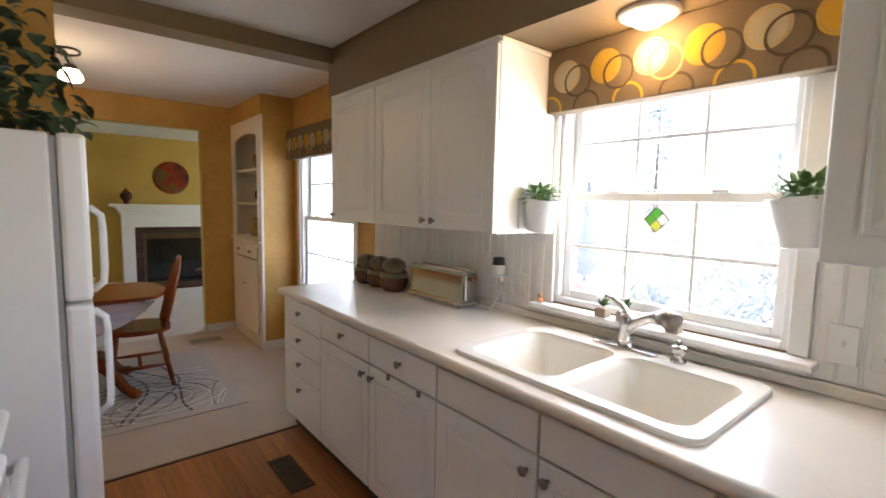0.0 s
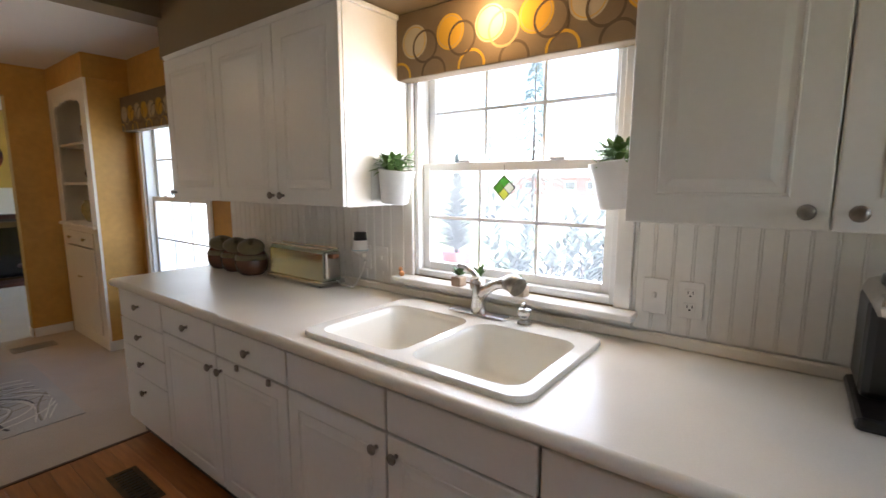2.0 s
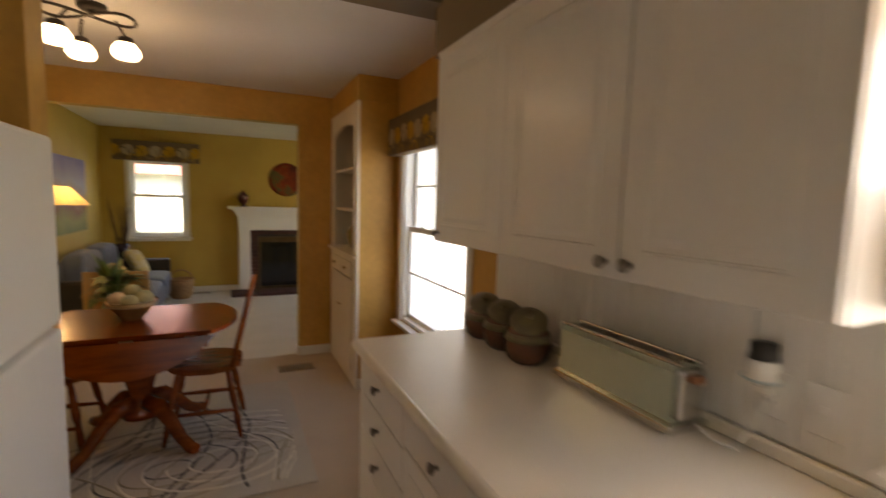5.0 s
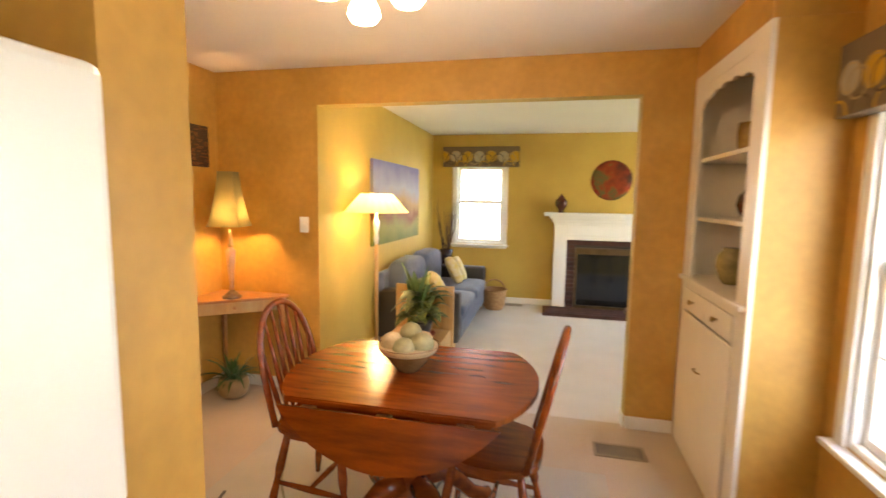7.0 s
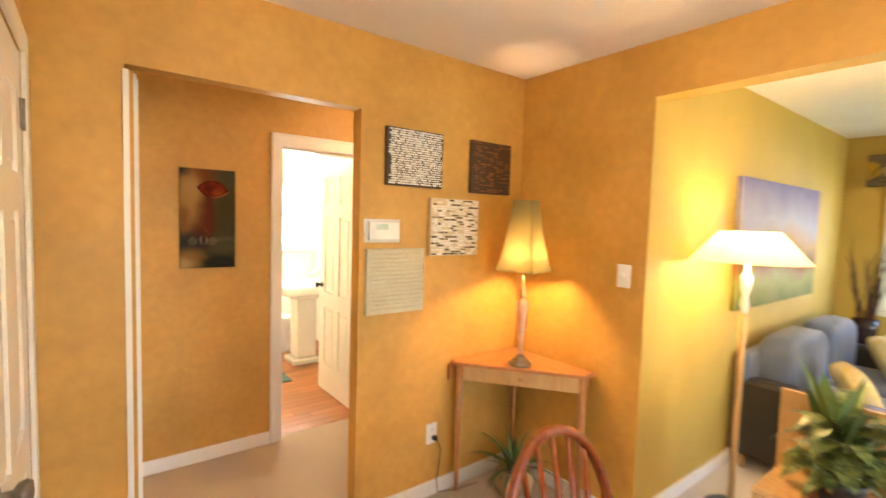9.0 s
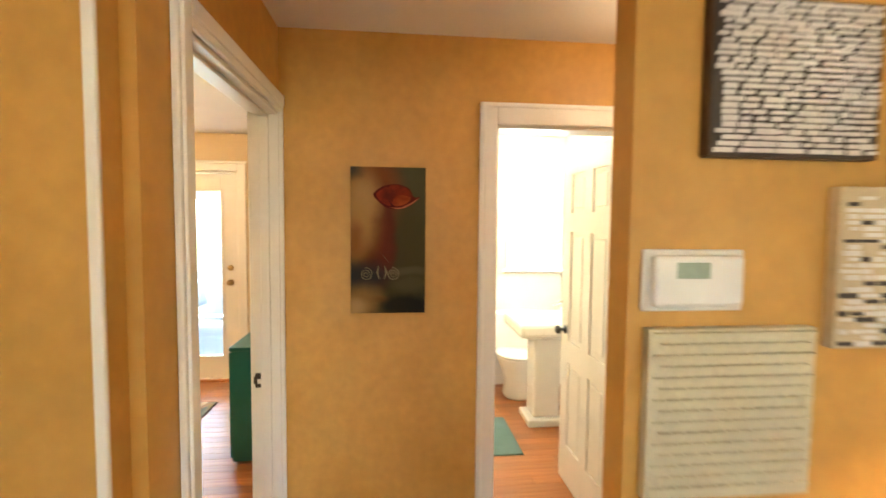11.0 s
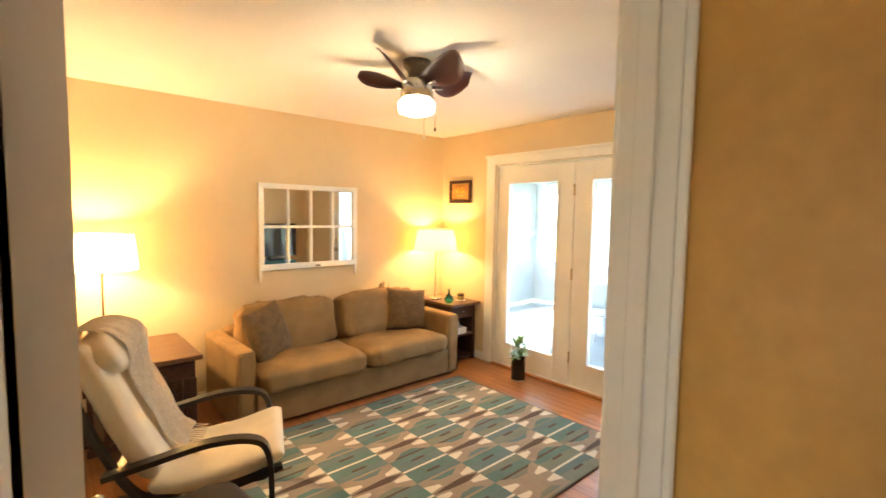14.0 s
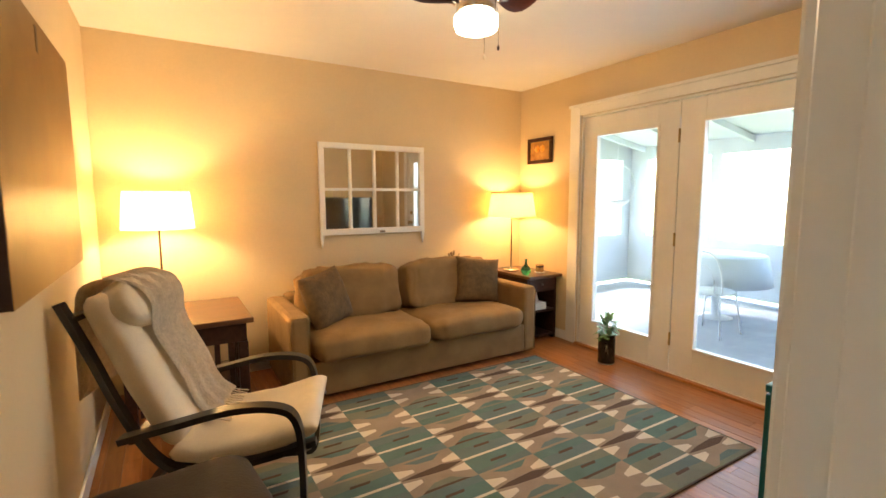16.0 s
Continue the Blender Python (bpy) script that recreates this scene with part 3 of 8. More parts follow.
W("edge_trim", B((E - 0.022, E - 0.0145, 1.765, 1.80, 0.949, 1.334), bev=0.003), TRIM, bead)


def wall_cabinet(y0, y1, splits, knobs, label, crown=True):
    c = thing("wall_cabinet", (1.8, (y0 + y1) / 2, 1.335), label, "cabinet", "kitchen wall cabinets")
    W("body", B((1.602, E - 0.002, y0, y1, 1.335, 2.124)), CABW, c)
    for (a, b), k in zip(splits, knobs):
        bm = B((1.582, 1.601, a + 0.002, b - 0.002, 1.337, 2.10), bev=0.004)
        raised_panel(bm, 1.582, -1, a + 0.002, b - 0.002, 1.337, 2.10, border=0.075)
        d = W("door", bm, CABW, c)
        knob_x(1.582, k, 1.375, -1, d)
    if crown:
        bm = bmesh.new()
        prism(bm, [(1.605, 2.097), (1.588, 2.106), (1.578, 2.1255), (1.605, 2.1255)], "y", y0 - 0.004, y1)
        box(bm, 1.59, E - 0.003, y0 - 0.016, y0 - 0.001, 2.104, 2.125, bev=0.004)
        W("crown_moulding", bm, CABW, c)
    return c


wall_cabinet(1.735, 3.222, [(2.68, 3.222), (2.168, 2.68), (1.735, 2.168)], [3.18, 2.205, 2.13], "white raised panel wall cabinet with three doors over the counter")
wall_cabinet(-1.28, 0.672, [(0.272, 0.672), (-0.13, 0.272), (-0.53, -0.13), (-0.9, -0.53), (-1.28, -0.9)], [0.312, 0.232, -0.49, -0.57, -0.94], "white raised panel wall cabinet beside the kitchen window")

# ---- windows ----
VINYL = mat("white_vinyl_sash", (0.82, 0.82, 0.80), (0.79, 0.79, 0.77), 2, 0.35, 0.02, 40, fine=0.02)


def hung_window(name, along_y, face, out, a, b, z0, z1, zm, cols, rows, label, casing=0.06, sill=None, grid=True):
    """A double hung window in a wall; the sashes sit just behind the inner face. out: the side that lies outdoors."""
    win = tagged(new(name), label, "window", kind="structure")
    cx = (face, (a + b) / 2, z0) if along_y else ((a + b) / 2, face, z0)
    win.location = cx

    def bx(d0, d1, u0, u1, w0, w1):
        p, q = sorted((face + out * d0, face + out * d1))
        return (p, q, u0, u1, w0, w1) if along_y else (u0, u1, p, q, w0, w1)
    c = casing
    W("casing", B(bx(-0.018, -0.001, a - c, a, z0 - 0.005, z1 + c), bx(-0.018, -0.001, b, b + c, z0 - 0.005, z1 + c), bx(-0.018, -0.001, a, b, z1, z1 + c), bev=0.004), TRIM, win)
    W("jamb", B(bx(0.001, 0.13, a + 0.001, a + 0.022, z0 + 0.002, z1 - 0.002), bx(0.001, 0.13, b - 0.022, b - 0.001, z0 + 0.002, z1 - 0.002), bx(0.001, 0.13, a + 0.022, b - 0.022, z1 - 0.024, z1 - 0.002), bx(0.001, 0.13, a + 0.022, b - 0.022, z0 + 0.001, z0 + 0.026), bev=0.003), VINYL, win)
    for k, (s0, s1, d) in enumerate(((z0 + 0.026, zm + 0.022, 0.035), (zm - 0.018, z1 - 0.024, 0.075))):
        u0, u1, r = a + 0.023, b - 0.023, 0.036
        sash = W("sash", B(bx(d, d + 0.032, u0, u0 + r, s0, s1), bx(d, d + 0.032, u1 - r, u1, s0, s1), bx(d, d + 0.032, u0 + r, u1 - r, s0, s0 + r), bx(d, d + 0.032, u0 + r, u1 - r, s1 - r, s1), bev=0.004), VINYL, win)
        g0, g1, h0, h1 = u0 + r, u1 - r, s0 + r, s1 - r
        pn = W("pane", B(bx(d + 0.014, d + 0.018, g0 - 0.005, g1 + 0.005, h0 - 0.005, h1 + 0.005)), PANE, sash)
        pn.visible_shadow = False
        if grid:
            for i in range(1, cols):
                u = g0 + (g1 - g0) * i / cols
                W("muntin", B(bx(d + 0.006, d + 0.013, u - 0.007, u + 0.007, h0, h1), bev=0.002), VINYL, sash)
            for i in range(1, rows):
                w = h0 + (h1 - h0) * i / rows
                W("muntin", B(bx(d + 0.0045, d + 0.0115, g0, g1, w - 0.007, w + 0.007), bev=0.002), VINYL, sash)
        if k == 0:
            for u in (a + (b - a) * 0.27, a + (b - a) * 0.73):
                W("sash_lock", B(bx(d - 0.004, d + 0.02, u - 0.03, u + 0.03, s1 + 0.0005, s1 + 0.012), bev=0.004), VINYL, sash)
    if sill:
        W("sill", B(bx(-sill, 0.03, a - c - 0.025, b + c + 0.025, z0 - 0.032, z0 - 0.006), bev=0.006), TRIM, win)
        W("apron", B(bx(-0.016, -0.001, a - c, b + c, z0 - 0.062, z0 - 0.033), bev=0.003), TRIM, win)
    return win


hung_window("window_1", True, E, 1, 0.80, 1.71, 1.012, 2.02, 1.495, 3, 2, "white double hung kitchen window with divided lights", 0.055, 0.085)
hung_window("window_2", True, E, 1, 3.64, 4.70, 0.58, 1.98, 1.29, 3, 2, "white double hung dining window with divided lights", 0.06, 0.06)
# added window, out of view, only there to light the cabinets
hung_window("window_5_added", False, -1.3, -1, 0.42, 1.22, 1.0, 2.0, 1.49, 3, 2, "unseen double hung window added to let daylight into the kitchen", 0.06, 0.06)
hung_window("window_3", False, 9.42, 1, -0.53, 0.18, 0.86, 2.0, 1.47, 1, 3, "white double hung living room window", 0.05, 0.07, grid=False)

VAL = mat("taupe_valance_fabric", (0.165, 0.115, 0.062), (0.14, 0.095, 0.05), 6, 0.9, 0.5, 350, fine=0.12)
PRINT = [mat("print_gold", (0.52, 0.29, 0.02), None, 8, 0.9, 0.3, 300), mat("print_cream", (0.42, 0.35, 0.23), None, 8, 0.9, 0.3, 300),
         mat("print_brown", (0.085, 0.055, 0.027), None, 8, 0.9, 0.3, 300), mat("print_tan", (0.36, 0.26, 0.12), None, 8, 0.9, 0.3, 300)]


def valance(along_y, face, out, a, b, z0, z1, s, label, dense):
    """A padded cornice box in a printed fabric; out: the direction of the room."""
    v = thing("valance", ((face, (a + b) / 2, z0) if along_y else ((a + b) / 2, face, z0)), label, "valance", "printed window valances")
    dp = 0.085

    def bx(d0, d1, u0, u1, w0, w1):
        p, q = sorted((face + out * d0, face + out * d1))
        return (p, q, u0, u1, w0, w1) if along_y else (u0, u1, p, q, w0, w1)
    W("cornice", B(bx(0.003, dp, a, b, z0, z1), bev=0.006), VAL, v)
    rng = random.Random(7)

    def ring(u, w, r0, r1, mi, lift):
        bm = bmesh.new()
        n = 40
        vi, vo = [], []
        for i in range(n):
            t = 2 * math.pi * i / n
            for rad, lst in ((r0, vi), (r1, vo)):
                uu, ww = u + rad * math.cos(t), w + rad * math.sin(t)
                uu, ww = min(max(uu, a + 0.003), b - 0.003), min(max(ww, z0 + 0.003), z1 - 0.003)
                d = face + out * (dp + lift)
                lst.append(bm.verts.new((d, uu, ww) if along_y else (uu, d, ww)))
        if r0 < 1e-4:
            bm.faces.new(vo)
        else:
            for i in range(n):
                bm.faces.new((vi[i], vi[(i + 1) % n], vo[(i + 1) % n], vo[i]))
        for vv in [q for q in bm.verts if not q.link_faces]:
            bm.verts.remove(vv)
        bmesh.ops.dissolve_degenerate(bm, edges=bm.edges, dist=1e-5)
        W("printed_ring", bm, PRINT[mi], v)
    step = s * (2.15 if dense else 2.75)
    u, k = a + 0.02, 0
    zc = z0 + (z1 - z0) * (0.55 if not dense else 0.5)
    while u < b + s * 0.3:
        kind = k % 2
        lift_ = 0.06 * s * math.sin(k * 2.1)
        ring(u, zc + lift_, 0.0, s, kind, 0.0012)
        ring(u, zc + lift_, s * 0.84, s * 0.89, 3 if kind == 0 else 0, 0.0020)
        ring(u - s * 0.85, zc - s * 0.45, s * 0.84, s * 0.98, 2 if k % 3 else 3, 0.0026)
        ring(u + step * 0.45, z0 + s * 0.12, s * 0.80, s * 0.95, 0 if k % 2 else 2, 0.0016)
        u += step
        k += 1
    return v


valance(True, E, -1, 0.705, 1.733, 1.862, 2.125, 0.066, "taupe valance printed with gold circles over the kitchen sink", False)
valance(True, E, -1, 3.55, 4.85, 1.845, 2.12, 0.062, "taupe valance printed with gold circles over the dining window", True)
valance(False, 9.42, -1, -0.72, 0.38, 1.975, 2.26, 0.08, "taupe valance printed with gold circles over the living window", True)

# ---- kitchen: refrigerator, range, light, registers ----
fr = thing("refrigerator", (-0.15, 2.79, 0), "white top freezer refrigerator with long bar handles", "refrigerator")
W("body", B((-0.56, 0.185, 2.415, 3.175, 0.03, 1.665), bev=0.008), APPL, fr)
W("door_gasket", B((0.186, 0.203, 2.425, 3.165, 0.06, 1.655)), mat("grey_gasket", (0.35, 0.34, 0.33), None, 5, 0.7), fr, "grey rubber door gasket")
for z0, z1, hz in ((1.09, 1.668, (1.12, 1.42)), (0.06, 1.078, (0.66, 1.05))):
    d = W("door", B((0.204, 0.285, 2.415, 3.175, z0, z1), bev=0.016), APPL, fr)
    y = 2.452
    W("handle", T([(0.285, y, hz[0]), (0.318, y, hz[0] + 0.03), (0.322, y, hz[0] + 0.08), (0.322, y, hz[1] - 0.08), (0.318, y, hz[1] - 0.03), (0.285, y, hz[1])], 0.012, 10), APPL, d, "white bar handle")
W("toe_grille", B((0.19, 0.225, 2.43, 3.16, 0.005, 0.055)), DARKP, fr)
rg = thing("kitchen_range", (-0.25, 1.6, 0), "white freestanding kitchen range with a towel bar handle", "range")
W("body", B((-0.58, 0.045, 1.23, 1.985, 0.02, 0.88), bev=0.008), APPL, rg)
W("oven_door", B((0.046, 0.075, 1.24, 1.975, 0.22, 0.80), bev=0.012), APPL, rg)
W("handle", T([(0.07, 1.28, 0.76), (0.105, 1.28, 0.775), (0.105, 1.94, 0.775), (0.07, 1.94, 0.76)], 0.014, 10), APPL, rg)
W("cooktop", B((-0.58, 0.085, 1.225, 1.99, 0.8805, 0.905), bev=0.011), APPL, rg)
W("back_guard", B((-0.60, -0.54, 1.23, 1.985, 0.906, 1.12), bev=0.01), APPL, rg)
for k in range(4):
    W("burner", L([(0.0, 0), (0.085, 0), (0.09, 0.006), (0.06, 0.01), (0.0, 0.01)], (-0.40 + 0.32 * (k % 2), 1.42 + 0.38 * (k // 2), 0.9055)), DARKP, rg)

GLOBE = mat("lit_opal_glass", (0.9, 0.85, 0.75), None, 3, 0.3, emit=((1.0, 0.80, 0.52), 1.6))
lt = thing("ceiling_light", (1.80, 1.235, 2.103), "white flush ceiling light over the sink, lit", "ceiling light")
W("trim_ring", L([(0.10, 0.024), (0.104, 0.014), (0.09, 0.004), (0.06, -0.004), (0.055, 0.010), (0.055, 0.024)], (1.80, 1.235, 2.103)), TRIM, lt)
o = W("diffuser", L([(0.053, 0.012), (0.05, -0.014), (0.035, -0.024), (0.0, -0.028)], (1.80, 1.235, 2.101)), GLOBE, lt)
o.visible_shadow = False


def register(x0, x1, y0, y1, z, label, metal, slots):
    r = thing("floor_register", ((x0 + x1) / 2, (y0 + y1) / 2, z), label, "floor register", "floor registers")
    W("frame", B((x0, x1, y0, y0 + 0.022, z, z + 0.006), (x0, x1, y1 - 0.022, y1, z, z + 0.006), (x0, x0 + 0.022, y0 + 0.022, y1 - 0.022, z, z + 0.006), (x1 - 0.022, x1, y0 + 0.022, y1 - 0.022, z, z + 0.006), bev=0.001), metal, r)
    # thin black sheet stands in for the shade below the slats
    W("duct_shade", B((x0 + 0.02, x1 - 0.02, y0 + 0.02, y1 - 0.02, z + 0.0002, z + 0.001)), DARKP, r)
    for i in range(1, slots):
        if (x1 - x0) < (y1 - y0):
            u = y0 + 0.022 + (y1 - y0 - 0.044) * i / slots
            W("slat", B((x0 + 0.022, x1 - 0.022, u - 0.003, u + 0.003, z + 0.001, z + 0.005)), metal, r)
        else:
            u = x0 + 0.022 + (x1 - x0 - 0.044) * i / slots
            W("slat", B((u - 0.003, u + 0.003, y0 + 0.022, y1 - 0.022, z + 0.001, z + 0.005)), metal, r)
    for f in (0.35, 0.65):
        if (x1 - x0) < (y1 - y0):
            u = x0 + (x1 - x0) * f
            W("slat", B((u - 0.003, u + 0.003, y0 + 0.022, y1 - 0.022, z + 0.0015, z + 0.0055)), metal, r)


BRONZE = mat("bronze_register", (0.10, 0.075, 0.045), (0.06, 0.045, 0.03), 20, 0.5, 0.1, 90, metal=0.7)
register(1.027, 1.155, 2.53, 2.885, 0.0, "bronze scrollwork floor register in the oak floor", BRONZE, 12)
register(1.14, 1.44, 5.44, 5.60, 0.0, "tan metal floor register in the dining carpet", mat("tan_register", (0.34, 0.28, 0.20), None, 12, 0.5, metal=0.2), 22)
register(0.15, 0.5, 9.22, 9.36, 0.0, "tan metal floor register by the living room wall", mat("tan_register_two", (0.45, 0.38, 0.28), None, 12, 0.5, metal=0.2), 18)


def loc(name, bm, material, parent, label=""):
    return part(name, bm, material, parent, label)


# ---- trims, casings and doors ----
def base_run(name, runs, label):
    bm = bmesh.new()
    for x0, x1, y0, y1 in runs:
        box(bm, x0, x1, y0, y1, 0.0, 0.085, bev=0.003, seg=1)
    structure(name, bm, TRIM, label, "baseboard")


t = 0.013
base_run("baseboard_dining", [(-1.709, -1.709 + t, 4.734, 5.83), (-1.709, -1.709 + t, 3.55, 3.80), (-1.69, -0.862, 5.849 - t, 5.849), (1.364, 1.655, 5.849 - t, 5.849), (-0.858, -0.847, 5.851, 5.969), (1.35, 1.36, 5.851, 5.969),
                           (1.655, 1.966, 4.852, 4.865), (E - t, E - 0.001, 3.31, 4.85), (-0.9 + 0.06, 0.22, 3.381, 3.381 + t), (-1.788, -1.712, 4.718, 4.731)], "white painted baseboard")
base_run("baseboard_hall", [(-2.814, -2.814 + t, 3.87, 4.643), (-2.814, -2.814 + t, 5.402, 5.99), (-1.803, -1.791, 4.74, 5.99)], "white painted hall baseboard")
base_run("baseboard_living", [(-0.889, -0.889 + t, 5.98, 9.40), (-0.87, 0.90, 9.419 - t, 9.419), (2.42, 4.37, 9.419 - t, 9.419)], "white painted living room baseboard")
base_run("baseboard_den", [(-5.58, -2.07, 0.106, 0.106 + t), (-1.999, -1.986, 0.12, 2.9), (-5.599, -5.599 + t, 0.12, 0.81), (-5.599, -5.599 + t, 2.83, 3.73), (-5.58, -2.83, 3.696, 3.709)], "white painted den baseboard")
base_run("baseboard_bath", [(-5.299, -5.299 + t, 4.34, 5.94), (-5.28, -3.04, 5.936, 5.949)], "white painted bathroom baseboard")
structure("trim_carpet_edge", B((0.29, 1.335, 3.185, 3.205, -0.01, 0.006), bev=0.002), mat("dark_threshold", (0.10, 0.055, 0.03), None, 10, 0.6), "dark carpet edge strip", "trim")

bm = bmesh.new()
JL, JR = -1.99, -2.797
for q in ((-2.812, JR, 3.724, 3.832, 0.0, 2.048), (JL, -1.967, 3.727, 3.828, 0.0, 2.048), (JR, JL, 3.727, 3.828, 2.02, 2.048),
          (JR, JR + 0.012, 3.76, 3.795, 0.0, 2.02), (JR + 0.012, JL, 3.76, 3.795, 2.008, 2.02)):
    box(bm, *q, bev=0.002, seg=1)
structure("trim_den_jamb", bm, TRIM, "white painted door jamb of the den", "door frame")
bm = bmesh.new()
for x0, x1, z0, z1 in ((-2.8135, JR - 0.002, 0.0, 2.10), (JL + 0.006, -1.912, 0.0, 2.10), (JR - 0.006, JL + 0.006, 2.03, 2.10)):
    box(bm, x0, x1, 3.831, 3.848, z0, z1, bev=0.005)
    if z0 > 1:
        box(bm, x0, x1, 3.845, 3.855, 2.05, 2.092, bev=0.004)
    elif x1 - x0 > 0.05:
        box(bm, x0 + 0.014, x1 - 0.014, 3.845, 3.855, z0, 2.086, bev=0.004)
for x0, x1, z0, z1 in ((-2.87, -2.812, 0.0, 2.10), (-2.812, JL + 0.004, 2.03, 2.10)):
    box(bm, x0, x1, 3.707, 3.724, z0, z1, bev=0.005)
structure("trim_den_casing", bm, TRIM, "white moulded door casing of the den", "door casing")
strike = thing("strike_plate", (JR, 3.738, 0.95), "dark bronze door strike plate in the jamb", "strike plate")
W("plate", B((JR + 0.0001, JR + 0.0025, 3.730, 3.752, 0.92, 0.935), (JR + 0.0001, JR + 0.0025, 3.730, 3.752, 0.955, 0.98), (JR + 0.0001, JR + 0.0025, 3.730, 3.738, 0.935, 0.955), bev=0.0005), BLACKM, strike)
W("lip", B((JR + 0.0001, JR + 0.004, 3.7245, 3.730, 0.935, 0.965)), BLACKM, strike)
bm = bmesh.new()
for q in ((-2.814, -2.796, 4.645, 4.716, 0, 2.10), (-2.814, -2.796, 5.33, 5.40, 0, 2.10), (-2.814, -2.796, 4.716, 5.33, 2.01, 2.10), (-2.797, -2.790, 4.652, 4.668, 0, 2.095), (-2.797, -2.790, 5.378, 5.394, 0, 2.095), (-2.797, -2.790, 4.668, 5.378, 2.078, 2.094)):
    box(bm, *q, bev=0.004)
for q in ((-2.933, -2.817, 4.711, 4.727, 0, 2.013), (-2.933, -2.817, 5.318, 5.334, 0, 2.013), (-2.933, -2.817, 4.727, 5.318, 1.998, 2.013)):
    box(bm, *q, bev=0.002, seg=1)
structure("trim_bath_casing", bm, TRIM, "white door casing and jamb of the bathroom", "door casing")
structure("trim_opening_edge", B((-1.712, -1.700, 3.792, 3.812, 0.0, 2.06), bev=0.003), TRIM, "white corner strip of the hall opening", "trim")
bm = bmesh.new()
for q in ((-1.70, -1.638, 3.531, 3.546, 0, 2.10), (-0.902, -0.84, 3.531, 3.546, 0, 2.10), (-1.638, -0.902, 3.531, 3.546, 2.038, 2.10), (-1.638, -1.628, 3.39, 3.53, 0, 2.038), (-0.912, -0.902, 3.39, 3.53, 0, 2.038)):
    box(bm, *q, bev=0.003, seg=1)
structure("trim_closet_casing", bm, TRIM, "white closet door casing", "door casing")


def panel_door(name, at, rz, w, h, label, knob_side=1, metal=None, paint=None):
    """A six panel door leaf, hinged at its origin, along local x, 35 mm thick."""
    d = tagged(new(name), label, "door", kind="structure")
    d.matrix_world = pose(*at, 0, 0, rz)
    bm = bmesh.new()
    st, r = 0.11, [(0.0, 0.24), (0.24 + 0.52, 0.13), (1.55, 0.11), (h - 0.13, 0.13)]
    pan = [(0.24, 0.76), (0.89, 1.55), (1.66, h - 0.13)]
    mid = w / 2
    for x0, x1 in ((0, st), (mid - 0.05, mid + 0.05), (w - st, w)):
        box(bm, x0, x1, 0, 0.035, 0.005, h)
    for x0, x1 in ((st, mid - 0.05), (mid + 0.05, w - st)):
        zs = [0.005] + [z for p in pan for z in p] + [h]
        for z0, z1 in zip(zs[0::2], zs[1::2]):
            box(bm, x0, x1, 0, 0.035, z0, z1)
        for z0, z1 in pan:
            box(bm, x0, x1, 0.011, 0.024, z0, z1)
            box(bm, x0 + 0.028, x1 - 0.028, 0.005, 0.030, z0 + 0.028, z1 - 0.028, bev=0.006, seg=2)
    bmesh.ops.remove_doubles(bm, verts=bm.verts, dist=1e-5)
    loc("leaf", bm, paint or TRIM, d)
    for side in (-1, 1):
        bm = bmesh.new()
        lathe(bm, [(0.027, 0), (0.027, 0.006), (0.011, 0.01), (0.011, 0.028), (0.024, 0.036), (0.028, 0.05), (0.022, 0.06), (0.0, 0.063)], seg=18)
        bmesh.ops.rotate(bm, verts=bm.verts, cent=(0, 0, 0), matrix=Euler((radians(90 * side * -1), 0, 0)).to_matrix())
        bmesh.ops.translate(bm, verts=bm.verts, vec=(w - 0.06, 0.0353 if side > 0 else -0.0003, 0.95))
        loc("door_knob", bm, metal or BRASS, d, "round metal door knob")
    for z in (0.2, h - 0.23):
        bm = B((-0.012, 0.03, 0.0352, 0.0382, z, z + 0.09))
        tube(bm, [(-0.004, 0.041, z - 0.004), (-0.004, 0.041, z + 0.094)], 0.006, 8)
        loc("hinge", bm, metal or BRASS, d, "metal butt hinge")
    return d


panel_door("door_closet", (-1.627, 3.494, 0.0), 0, 0.712, 2.03, "white six panel closet door with an aged bronze knob, closed", metal=PEWTER)
panel_door("door_den", (-2.03, 3.705, 0.0), -90.6, 0.76, 2.02, "white six panel den door standing open against the wall", metal=CHROME)
panel_door("door_bath", (-2.955, 5.372, 0.0), 180, 0.70, 2.02, "white six panel bathroom door standing ajar", metal=DARKP)

# ---- floors of oak strips ----


def strips(floor, x0, x1, y0, y1, wd, ln, seed):
    rng = random.Random(seed)
    meshes = {}
    x = x0
    while x < x1 - 0.005:
        w = min(wd, x1 - x)
        a = y0
        b = y0 + 0.3 + rng.random() * ln * 0.7
        while a < y1 - 1e-6:
            if y1 - b < 0.3:
                b = y1
            key = (round(w, 3), round(b - a, 3))
            if key not in meshes:
                bm = B((0.0006, w - 0.0006, 0.0006, b - a - 0.0006, -0.0118, 0.0), bev=0.0012)
                bmesh.ops.recalc_face_normals(bm, faces=bm.faces)
                me = bpy.data.meshes.new("plank")
                bm.to_mesh(me)
                bm.free()
                me.materials.append(OAK)
                meshes[key] = me
            o = new("plank", meshes[key])
            o.location = (x, a, 0)
            o.parent = floor
            a, b = b, b + ln * rng.choice((0.7, 0.85, 1.0, 1.2))
        x += wd


